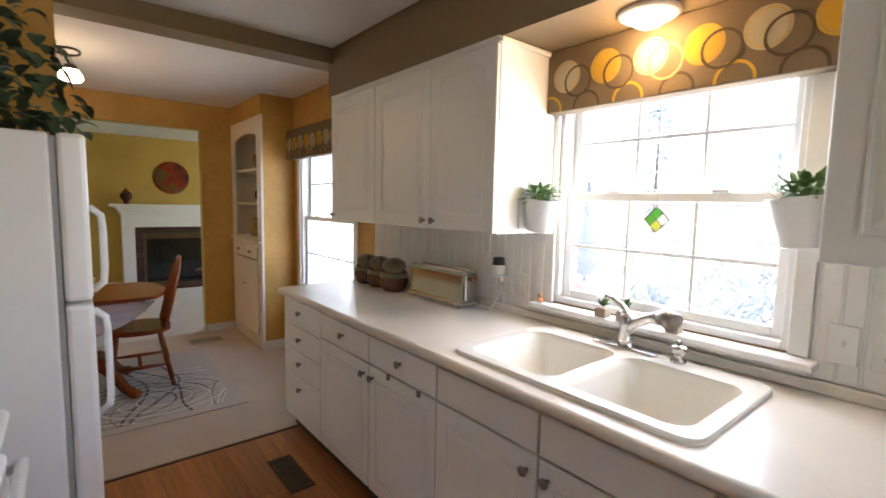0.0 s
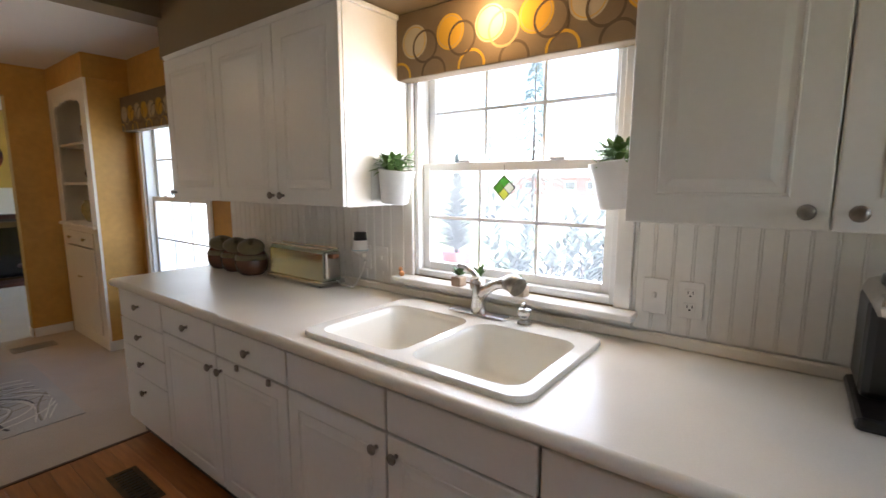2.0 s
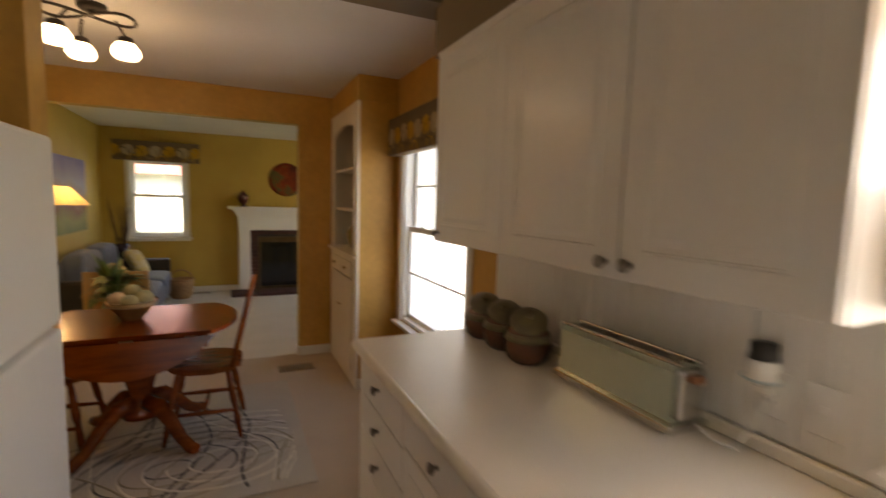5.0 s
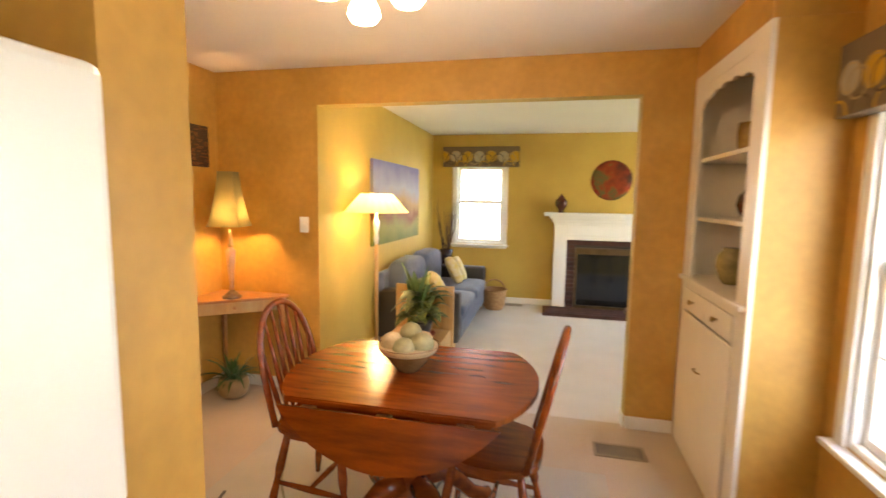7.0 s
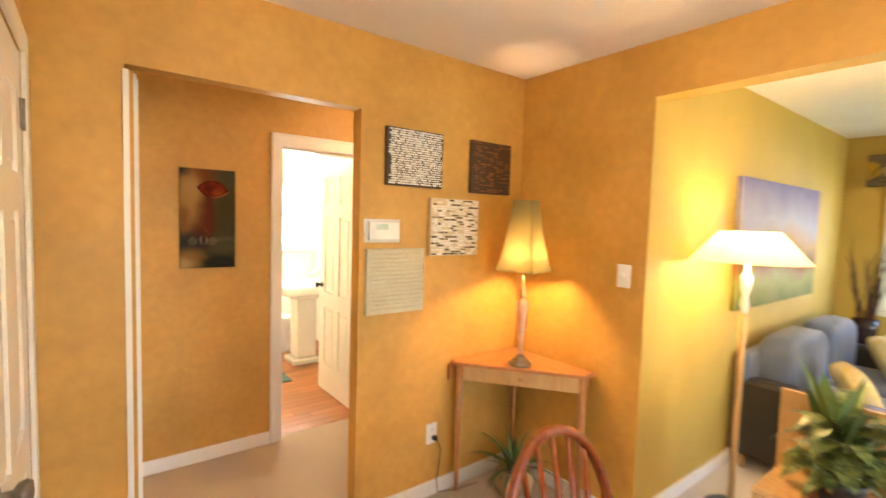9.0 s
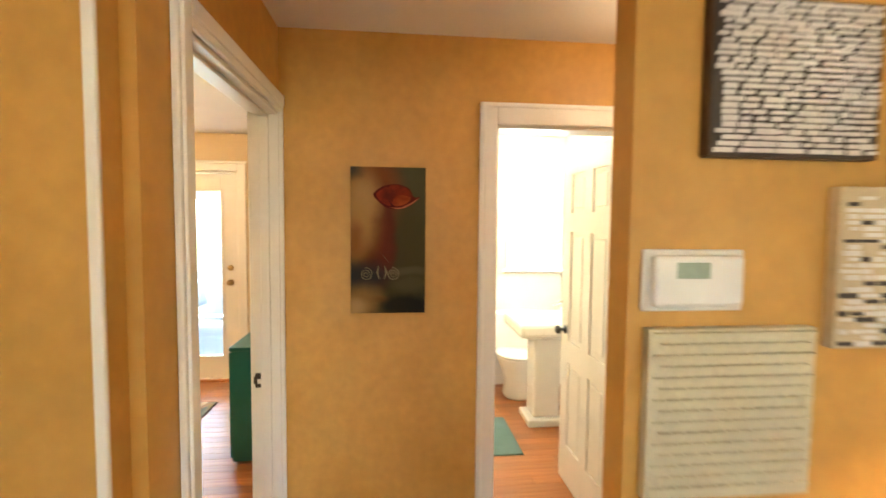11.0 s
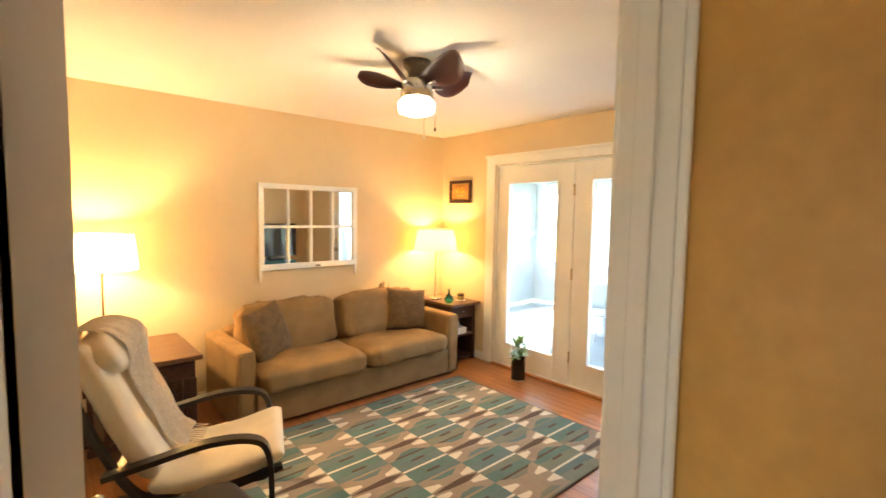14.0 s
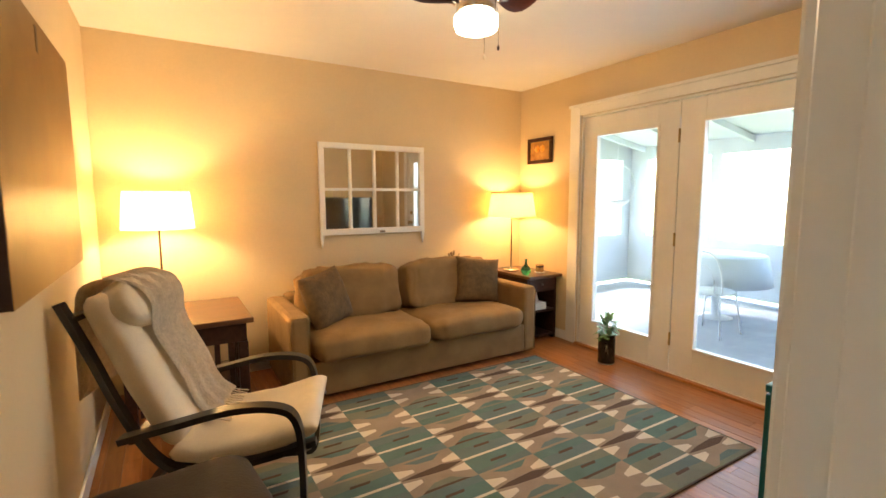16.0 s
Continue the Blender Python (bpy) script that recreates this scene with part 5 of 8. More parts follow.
cw, cb, cdk, ctn, cor = (mat("strip_white", (0.80, 0.76, 0.72), None, 9, 0.7), mat("strip_black", (0.05, 0.035, 0.03), None, 9, 0.6), mat("strip_dark_brown", (0.07, 0.03, 0.012), None, 9, 0.5),
                         mat("strip_tan", (0.62, 0.50, 0.33), None, 9, 0.7), mat("strip_rust", (0.22, 0.075, 0.02), None, 9, 0.5))
canvas(4.866, 5.208, 1.728, 2.014, "square canvas of short white and dark paper strips", cdk, cb, [cw, cw, cw, cw], 24, 1)
canvas(5.418, 5.725, 1.72, 2.015, "square canvas of dark brown and rust strips", cdk, cdk, [cdk, cor, cdk], 24, 2)
canvas(5.138, 5.478, 1.362, 1.675, "square canvas of cream strips with dark gaps", None, ctn, [cw, cw, ctn, cw, cb], 26, 3)
c4 = thing("wall_picture", (-1.71, 4.93, 1.072), "square cream canvas embossed with rows of small scales", "picture", "textured canvases on the dining wall")
CRM = mat("cream_relief", (0.62, 0.56, 0.40), (0.56, 0.50, 0.35), 6, 0.7, 0.1, 80)
W("canvas", B((-1.7095, -1.686, 4.764, 5.104, 1.075, 1.405), bev=0.002), CRM, c4)
bm = bmesh.new()
for r in range(15):
    for k in range(12):
        yy, zz = 4.772 + 0.0275 * (k + 0.5 * (r % 2)), 1.085 + 0.0212 * r
        if yy + 0.022 < 5.10:
            vs = [bm.verts.new(p) for p in ((-1.685, yy, zz), (-1.685, yy + 0.024, zz), (-1.679, yy + 0.024, zz + 0.016), (-1.679, yy, zz + 0.016), (-1.685, yy + 0.024, zz + 0.0185), (-1.685, yy, zz + 0.0185))]
            bm.faces.new(vs[:4])
            bm.faces.new((vs[3], vs[2], vs[4], vs[5]))
W("scale_relief", bm, CRM, c4)["kind"] = "stuff"

PLATE = mat("white_plastic", (0.78, 0.76, 0.72), None, 5, 0.35, 0.02, 80, fine=0.02)
th = thing("thermostat", (-1.71, 4.855, 1.44), "white plastic wall thermostat with a small display", "thermostat")
W("back_plate", B((-1.7095, -1.70, 4.755, 4.957, 1.436, 1.553), bev=0.004), PLATE, th)
W("case", B((-1.70, -1.68, 4.768, 4.945, 1.446, 1.543), bev=0.008), PLATE, th)
W("display", B((-1.6805, -1.679, 4.81, 4.875, 1.50, 1.53)), mat("lcd_grey", (0.30, 0.36, 0.27), None, 5, 0.2), th, "grey green display")


def wall_plate(at, normal, label, kind, wide=0.073, tall=0.117):
    """A switch or socket plate; normal: +x, -x, +y or -y as (nx, ny)."""
    nx, ny = normal
    p = thing("light_switch" if kind == "switch" else "wall_socket", at, label, "switch" if kind == "switch" else "socket", rz=math.degrees(math.atan2(ny, nx)))
    loc("cover_plate", B((0.0008, 0.007, -wide / 2, wide / 2, -tall / 2, tall / 2), bev=0.0025), PLATE, p)
    if kind == "switch":
        loc("toggle", B((0.007, 0.016, -0.005, 0.005, -0.004, 0.014), bev=0.002), PLATE, p)
    else:
        for z in (-0.022, 0.022):
            f = loc("receptacle", B((0.007, 0.009, -0.016, 0.016, z - 0.014, z + 0.014), bev=0.003), PLATE, p)
            for yy in (-0.007, 0.007):
                loc("slot", B((0.0088, 0.0094, yy - 0.0013, yy + 0.0013, z - 0.002, z + 0.008)), DARKP, f)
            loc("ground_hole", B((0.0088, 0.0094, -0.003, 0.003, z - 0.010, z - 0.005)), DARKP, f)
    return p


wall_plate((-0.975, 5.85, 1.30), (0, -1), "white light switch on the ochre wall", "switch")
so = wall_plate((-1.71, 5.20, 0.36), (1, 0), "white wall socket with the lamp cord plugged in", "socket")
cord = thing("lamp_cord", (-1.69, 5.21, 0.34), "black plug and thin lamp cord hanging from the socket", "cord")
W("plug", B((-1.7, -1.672, 5.2, 5.222, 0.325, 0.35), bev=0.004), DARKP, cord)
W("cable", T([(-1.675, 5.215, 0.335), (-1.66, 5.235, 0.28), (-1.675, 5.235, 0.18), (-1.68, 5.225, 0.09), (-1.68, 5.235, 0.02), (-1.66, 5.34, 0.006), (-1.64, 5.5, 0.006)], 0.003, 6), mat("brown_cord", (0.16, 0.09, 0.04), None, 9, 0.5), cord)
wall_plate((E - 0.0142, 0.668, 1.07), (-1, 0), "white light switch on the bead board", "switch")
wall_plate((E - 0.0142, 0.565, 1.07), (-1, 0), "white wall socket on the bead board", "socket")
wall_plate((E - 0.0142, 1.905, 1.065), (-1, 0), "white light switch on the bead board by the window", "switch")
wall_plate((E - 0.0142, 2.02, 1.065), (-1, 0), "white wall socket under the plug-in warmer", "socket")

LEAF = mat("green_leaf", (0.055, 0.12, 0.025), (0.10, 0.17, 0.05), 12, 0.45, 0.05, 80, fine=0.25)
LEAFP = mat("pale_green_leaf", (0.16, 0.27, 0.08), (0.09, 0.18, 0.045), 25, 0.5, 0.05, 80, fine=0.25)
LEAFD = mat("dark_green_leaf", (0.022, 0.05, 0.018), (0.04, 0.075, 0.025), 12, 0.4, 0.05, 80, fine=0.25)
LEAFV = mat("variegated_leaf", (0.022, 0.06, 0.014), (0.20, 0.23, 0.07), 45, 0.4, 0.05, 90, fine=0.2)
SOIL = mat("potting_soil", (0.03, 0.02, 0.013), None, 40, 0.95, 1.0, 150)


def leaf(bm, base, direction, length, width, droop=0.3, seg=5):
    d = Vector(direction).normalized()
    side = d.cross(Vector((0, 0, 1)))
    side = side.normalized() if side.length > 0.05 else Vector((1, 0, 0))
    p, rows = Vector(base), []
    for i in range(seg + 1):
        f = i / seg
        w = width * math.sin(math.pi * min(1.0, 0.08 + 0.92 * f) ** 0.8) * 0.5
        lift = Vector((0, 0, 0.25 * w))
        rows.append((bm.verts.new(p - side * w + lift), bm.verts.new(p), bm.verts.new(p + side * w + lift)))
        p = p + d * length / seg
        d = (d + Vector((0, 0, -droop / seg * 1.5))).normalized()
    for a, b in zip(rows, rows[1:]):
        for k in (0, 1):
            bm.faces.new((a[k], a[k + 1], b[k + 1], b[k])).smooth = True


def bush(n, length, width, spread, up, droop, seed, rise=0.0, jitter=0.02):
    rng = random.Random(seed)
    bm = bmesh.new()
    for i in range(n):
        an, el = rng.uniform(0, 6.283), rng.uniform(*up)
        d = Vector((math.cos(an) * math.cos(el), math.sin(an) * math.cos(el), math.sin(el)))
        r = rng.random() ** 0.5 * spread
        base = Vector((math.cos(an) * r + rng.uniform(-jitter, jitter), math.sin(an) * r + rng.uniform(-jitter, jitter), rng.uniform(0, rise)))
        leaf(bm, base, d, length * rng.uniform(0.6, 1.15), width * rng.uniform(0.7, 1.2), droop)
    return bm


pt = thing("potted_plant", (-1.46, 5.62, 0.0), "spiky grass-like plant in a tan pot under the corner table", "plant")
loc("pot", L([(0.075, 0), (0.10, 0.03), (0.115, 0.09), (0.10, 0.14), (0.095, 0.15), (0.085, 0.145), (0.0, 0.13)]), mat("tan_pot", (0.45, 0.30, 0.15), (0.36, 0.23, 0.11), 12, 0.6, 0.2, 60), pt)
o = loc("foliage", bush(46, 0.26, 0.02, 0.03, (0.25, 1.3), 0.9, 3), LEAF, pt)
o.location = (0, 0, 0.135)

# poppy picture in the hall
PAINT = bpy.data.materials.new("abstract_poppy_ground")
PAINT.use_nodes = True


def painted(m, axis_u, axis_w, u0, u1, w0, w1, stops, swirl=0.35, scale=3.0, rough=0.4):
    """A loosely brushed ground: colours along a wavering diagonal of the picture."""
    n, l = m.node_tree.nodes, m.node_tree.links
    tc, sp = n.new("ShaderNodeTexCoord"), n.new("ShaderNodeSeparateXYZ")
    l.new(tc.outputs["Object"], sp.inputs[0])
    nz = n.new("ShaderNodeTexNoise")
    nz.inputs["Scale"].default_value, nz.inputs["Detail"].default_value = scale, 5
    l.new(tc.outputs["Object"], nz.inputs["Vector"])

    def unit(sock, a, b):
        r = n.new("ShaderNodeMapRange")
        r.inputs[1].default_value, r.inputs[2].default_value = a, b
        l.new(sock, r.inputs[0])
        return r.outputs[0]
    u, w = unit(sp.outputs[axis_u], u0, u1), unit(sp.outputs[axis_w], w0, w1)
    m1, m2 = n.new("ShaderNodeMath"), n.new("ShaderNodeMath")
    m1.operation = m2.operation = "MULTIPLY_ADD"
    m1.inputs[1].default_value = stops["u"]
    l.new(u, m1.inputs[0])
    mw = n.new("ShaderNodeMath")
    mw.operation = "MULTIPLY"
    mw.inputs[1].default_value = stops["w"]
    l.new(w, mw.inputs[0])
    l.new(mw.outputs[0], m1.inputs[2])
    m2.inputs[1].default_value = swirl
    l.new(nz.outputs[0], m2.inputs[0])
    l.new(m1.outputs[0], m2.inputs[2])
    rp = n.new("ShaderNodeValToRGB")
    cr = rp.color_ramp
    for i, (pos, c) in enumerate(stops["c"]):
        e = cr.elements[i] if i < 2 else cr.elements.new(pos)
        e.position, e.color = pos, (*c, 1)
    l.new(m2.outputs[0], rp.inputs[0])
    b = n["Principled BSDF"]
    l.new(rp.outputs[0], b.inputs["Base Color"])
    b.inputs["Roughness"].default_value, b.inputs["Specular IOR Level"].default_value = rough, 0.06
    fine, bp = n.new("ShaderNodeTexNoise"), n.new("ShaderNodeBump")
    fine.inputs["Scale"].default_value = 120
    bp.inputs["Strength"].default_value = 0.15
    l.new(tc.outputs["Object"], fine.inputs["Vector"])
    l.new(fine.outputs[0], bp.inputs["Height"])
    l.new(bp.outputs[0], b.inputs["Normal"])
    return m


def blobs(m, u0, u1, w0, w1, ground, spots, rough=0.55):
    """A picture brushed in soft ellipses over a ground: (u, w, radius u, radius w, softness, colour), in shares of its width and height."""
    n, l = m.node_tree.nodes, m.node_tree.links
    tc, nz = n.new("ShaderNodeTexCoord"), n.new("ShaderNodeTexNoise")
    nz.inputs["Scale"].default_value, nz.inputs["Detail"].default_value = 9.0, 5
    l.new(tc.outputs["Object"], nz.inputs["Vector"])
    wob = n.new("ShaderNodeVectorMath")
    wob.operation = "MULTIPLY_ADD"
    wob.inputs[1].default_value, wob.inputs[2].default_value = (0.05, 0.05, 0.05), (-0.025, -0.025, -0.025)
    l.new(nz.outputs["Color"], wob.inputs[0])
    ad = n.new("ShaderNodeVectorMath")
    l.new(tc.outputs["Object"], ad.inputs[0])
    l.new(wob.outputs[0], ad.inputs[1])
    last = None
    for u, w, ru, rw, soft, c in spots:
        su, sw = ru * (u1 - u0), rw * (w1 - w0)
        mp, ln, mr, mx = n.new("ShaderNodeMapping"), n.new("ShaderNodeVectorMath"), n.new("ShaderNodeMapRange"), n.new("ShaderNodeMix")
        mp.inputs["Location"].default_value = (0, -(u0 + u * (u1 - u0)) / su, -(w0 + w * (w1 - w0)) / sw)
        mp.inputs["Scale"].default_value = (0, 1 / su, 1 / sw)
        ln.operation = "LENGTH"
        mr.interpolation_type = "SMOOTHSTEP"
        mr.inputs[1].default_value, mr.inputs[2].default_value = 1 - soft, 1 + soft
        mr.inputs[3].default_value, mr.inputs[4].default_value = 1, 0
        mx.data_type = "RGBA"
        mx.inputs[6].default_value, mx.inputs[7].default_value = (*ground, 1), (*c, 1)
        l.new(ad.outputs[0], mp.inputs[0])
        l.new(mp.outputs[0], ln.inputs[0])
        l.new(ln.outputs["Value"], mr.inputs[0])
        l.new(mr.outputs[0], mx.inputs[0])
        if last:
            l.new(last, mx.inputs[6])
        last = mx.outputs[2]
    b = n["Principled BSDF"]
    l.new(last, b.inputs["Base Color"])
    b.inputs["Roughness"].default_value, b.inputs["Specular IOR Level"].default_value = rough, 0.12
    fine, bp = n.new("ShaderNodeTexNoise"), n.new("ShaderNodeBump")
    fine.inputs["Scale"].default_value, fine.inputs["Detail"].default_value = 60, 4
    bp.inputs["Strength"].default_value, bp.inputs["Distance"].default_value = 0.3, 0.003
    l.new(tc.outputs["Object"], fine.inputs["Vector"])
    l.new(fine.outputs[0], bp.inputs["Height"])
    l.new(bp.outputs[0], b.inputs["Normal"])
    return m


PW, PH = 0.1525, 0.60
pp = thing("poppy_picture", (-2.8148, 4.266, 1.222), "dark canvas of an abstract red poppy on the hall wall", "picture")
blobs(PAINT, -PW, PW, 0.0, PH, (0.040, 0.036, 0.014),
      [(0.80, 0.80, 0.30, 0.30, 0.9, (0.055, 0.058, 0.028)), (0.78, 0.55, 0.30, 0.25, 0.9, (0.050, 0.040, 0.014)),
       (0.30, 0.86, 0.34, 0.26, 0.6, (0.150, 0.045, 0.014)), (0.36, 0.52, 0.23, 0.34, 0.35, (0.075, 0.012, 0.007)),
       (0.46, 0.50, 0.11, 0.16, 0.7, (0.10, 0.016, 0.008)), (0.10, 0.70, 0.27, 0.30, 0.55, (0.23, 0.115, 0.030)),
       (0.20, 0.78, 0.16, 0.14, 0.8, (0.33, 0.20, 0.075)), (0.12, 0.62, 0.15, 0.14, 0.8, (0.30, 0.17, 0.055)), (0.04, 0.50, 0.12, 0.12, 0.8, (0.19, 0.075, 0.02)),
       (0.02, 0.98, 0.14, 0.05, 0.8, (0.03, 0.026, 0.018)), (0.16, 0.25, 0.34, 0.10, 0.6, (0.020, 0.018, 0.020)),
       (0.80, 0.285, 0.26, 0.030, 0.6, (0.075, 0.062, 0.032)), (0.80, 0.20, 0.24, 0.045, 0.6, (0.062, 0.052, 0.024)),
       (0.16, 0.09, 0.26, 0.10, 0.6, (0.21, 0.115, 0.036)), (0.06, 0.03, 0.14, 0.06, 0.8, (0.36, 0.23, 0.10)), (0.40, 0.10, 0.10, 0.02, 0.8, (0.16, 0.07, 0.02)),
       (0.74, 0.055, 0.36, 0.075, 0.4, (0.010, 0.009, 0.008))])
loc("canvas", B((0.0006, 0.024, -PW, PW, 0.0, PH), bev=0.002), PAINT, pp)
RED = mat("poppy_red", (0.20, 0.020, 0.009), (0.085, 0.010, 0.006), 18, 0.7, 0.3, 60, fine=0.35, spec=0.1)
PETAL = mat("poppy_petal_orange", (0.26, 0.050, 0.016), (0.17, 0.022, 0.009), 24, 0.7, 0.3, 60, fine=0.35, spec=0.1)
DEEP = mat("poppy_petal_deep", (0.085, 0.008, 0.006), (0.05, 0.006, 0.006), 24, 0.7, 0.3, 60, fine=0.35, spec=0.1)
PALE = mat("poppy_petal_rim", (0.36, 0.115, 0.055), (0.26, 0.07, 0.03), 24, 0.7, 0.3, 60, fine=0.3, spec=0.1)


def petal(name, material, lift, pts):
    pts = smooth_loop([(-PW + u * 2 * PW, w * PH) for u, w in pts])
    bm = bmesh.new()
    prism(bm, pts, "x", 0.0241, 0.0241 + lift)
    return loc(name, bm, material, pp)


def smooth_loop(pts, k=5):
    out, m_ = [], len(pts)
    for i in range(m_):
        p0, p1, p2, p3 = (Vector(pts[(i + j) % m_]) for j in (-1, 0, 1, 2))
        for q in range(k):
            f = q / k
            out.append(tuple(0.5 * (2 * p1 + (p2 - p0) * f + (2 * p0 - 5 * p1 + 4 * p2 - p3) * f * f + (3 * p1 - p0 - 3 * p2 + p3) * f ** 3)))
    return out


petal("poppy_bloom", DEEP, 0.0004, [(0.30, 0.815), (0.40, 0.862), (0.50, 0.880), (0.64, 0.884), (0.78, 0.855), (0.84, 0.800), (0.92, 0.797), (0.80, 0.742), (0.64, 0.716), (0.48, 0.725), (0.38, 0.760)])
petal("petal", RED, 0.0007, [(0.50, 0.858), (0.60, 0.882), (0.76, 0.852), (0.82, 0.802), (0.74, 0.752), (0.60, 0.735), (0.52, 0.775)])
petal("petal", PETAL, 0.0010, [(0.60, 0.800), (0.70, 0.812), (0.80, 0.790), (0.73, 0.752), (0.60, 0.736), (0.555, 0.757)])
petal("petal", RED, 0.0007, [(0.34, 0.812), (0.42, 0.852), (0.495, 0.862), (0.505, 0.780), (0.53, 0.736), (0.42, 0.760)])
petal("petal_rim", PALE, 0.0012, [(0.52, 0.729), (0.66, 0.727), (0.80, 0.758), (0.905, 0.796), (0.82, 0.752), (0.66, 0.717)])
INK = mat("grey_paint_line", (0.20, 0.17, 0.10), None, 9, 0.8, spec=0.06)
for cu in (0.205, 0.565):
    loc("painted_spiral", T([(0.0245, -PW + cu * 2 * PW + (0.004 + 0.0009 * k) * math.cos(k * 0.55), 0.27 * PH + (0.004 + 0.0009 * k) * math.sin(k * 0.55)) for k in range(27)], 0.0016, 6, 0.4), INK, pp)
for cu, sgn in ((0.385, 1), (0.445, -1)):
    loc("painted_stem", T([(0.0245, -PW + (cu - 0.012 * sgn) * 2 * PW, 0.325 * PH), (0.0245, -PW + (cu - 0.03 * sgn) * 2 * PW, 0.28 * PH), (0.0245, -PW + cu * 2 * PW, 0.235 * PH)], [0.002, 0.004, 0.0015], 6, 0.3), INK, pp)
loc("painted_stem", T([(0.0245, -PW + 0.40 * 2 * PW, 0.42 * PH), (0.0245, -PW + 0.46 * 2 * PW, 0.38 * PH), (0.0245, -PW + 0.52 * 2 * PW, 0.345 * PH)], [0.0008, 0.002, 0.001], 6, 0.3), INK, pp)

# ---- living room ----
LS = thing("sofa", (-0.44, 7.95, 0), "blue grey living room sofa with dark arms and blond feet", "sofa")
BLUE = mat("blue_grey_upholstery", (0.085, 0.11, 0.17), (0.065, 0.085, 0.13), 5, 0.9, 0.5, 250, fine=0.2, sheen=0.3)
BLK = mat("dark_brown_leather", (0.022, 0.016, 0.013), (0.03, 0.022, 0.018), 6, 0.45, 0.3, 120)
W("base", B((-0.86, 0.0, 7.16, 8.84, 0.10, 0.30), bev=0.02), BLUE, LS)
for ya in (7.02, 8.84):
    W("arm", B((-0.86, 0.0, ya, ya + 0.14, 0.09, 0.60), bev=0.03), BLK, LS, "dark leather arm")
for k in range(2):
    bm = bmesh.new()
    puff(bm, -0.37, 7.58 + 0.84 * k, 0.375, 0.40, 0.42, 0.085, 0.5, 0.22, 14, 36, 0.01, seed=k)
    W("seat_cushion", bm, BLUE, LS)
    bm = bmesh.new()
    puff(bm, -0.70, 7.58 + 0.84 * k, 0.62, 0.13, 0.40, 0.24, 0.5, 0.4, 14, 36, 0.015, seed=k + 4)
    W("back_cushion", bm, BLUE, LS)
W("backrest", B((-0.87, -0.78, 7.02, 8.98, 0.1, 0.76), bev=0.03), BLUE, LS)
for fx in (-0.8, -0.06):
    for fy in (7.07, 8.92):
        W("foot", T([(fx, fy, 0.0), (fx, fy, 0.10)], [0.02, 0.028], 8), PINE, LS)
FLORAL = mat("yellow_floral_fabric", (0.56, 0.44, 0.12), (0.60, 0.56, 0.42), 14, 0.9, 0.3, 200)
for k, (py, pz, ry) in enumerate(((8.35, 0.60, 20), (8.72, 0.56, 10), (7.45, 0.55, 30))):
    pl = thing("throw_pillow", (-0.33, py, pz - 0.14), "cream and yellow floral throw pillow on the blue sofa", "pillow", "sofa pillows")
    bm = bmesh.new()
    puff(bm, 0, 0, 0.16, 0.065, 0.2, 0.17, 0.6, 0.5, 14, 28, 0.006, m=Euler((0, radians(-25), radians(ry))).to_matrix())
    loc("cushion", bm, FLORAL, pl)

fl = thing("floor_lamp", (-0.645, 6.485, 0), "blond wood floor lamp with a pleated cream shade, lit", "lamp")
loc("base", L([(0.0, 0), (0.13, 0), (0.132, 0.012), (0.115, 0.022), (0.03, 0.028), (0.022, 0.05)]), DARKP, fl, "black disc base")
loc("pole", L([(0.017, 0.03), (0.017, 1.1), (0.012, 1.105)], seg=14), PINE, fl)
loc("neck", L([(0.010, 1.10), (0.022, 1.15), (0.014, 1.2), (0.024, 1.24), (0.03, 1.30), (0.012, 1.33), (0.006, 1.42)]), TRIM, fl)
bm = bmesh.new()
npl = 44
r0 = [bm.verts.new(((0.275 + 0.006 * (i % 2)) * math.cos(2 * math.pi * i / npl), (0.275 + 0.006 * (i % 2)) * math.sin(2 * math.pi * i / npl), 1.385)) for i in range(npl)]
r1 = [bm.verts.new(((0.135 + 0.004 * (i % 2)) * math.cos(2 * math.pi * i / npl), (0.135 + 0.004 * (i % 2)) * math.sin(2 * math.pi * i / npl), 1.545)) for i in range(npl)]
for i in range(npl):
    bm.faces.new((r0[i], r0[(i + 1) % npl], r1[(i + 1) % npl], r1[i]))
PLEAT = bpy.data.materials.new("translucent_cream_shade")
PLEAT.use_nodes = True
translucent(PLEAT, (0.75, 0.62, 0.40), (0.85, 0.66, 0.36), 0.5)
loc("shade", bm, PLEAT, fl, "pleated cream shade")

st = thing("plant_stand", (-0.18, 6.18, 0), "small blond wooden stand with a raised back board", "stand")
W("shelf", B((-0.40, 0.06, 6.0, 6.36, 0.40, 0.425), bev=0.004), PINE, st)
W("back_board", B((-0.42, 0.08, 6.362, 6.385, 0.02, 0.79), bev=0.004), PINE, st)
W("front_panel", B((-0.40, 0.06, 6.0, 6.02, 0.0, 0.398), bev=0.003), PINE, st)
W("side_panel", B((-0.40, -0.38, 6.021, 6.361, 0.0, 0.398)), PINE, st)
W("side_panel", B((0.04, 0.06, 6.021, 6.361, 0.0, 0.398)), PINE, st)
pl = thing("potted_plant", (-0.13, 6.14, 0.4255), "variegated leafy plant in a red saucer on the blond stand", "plant")
loc("saucer", L([(0.09, 0), (0.105, 0.012), (0.11, 0.026), (0.10, 0.022), (0.0, 0.012)]), mat("red_clay", (0.32, 0.06, 0.03), None, 14, 0.5, 0.1, 60), pl, "red clay saucer")
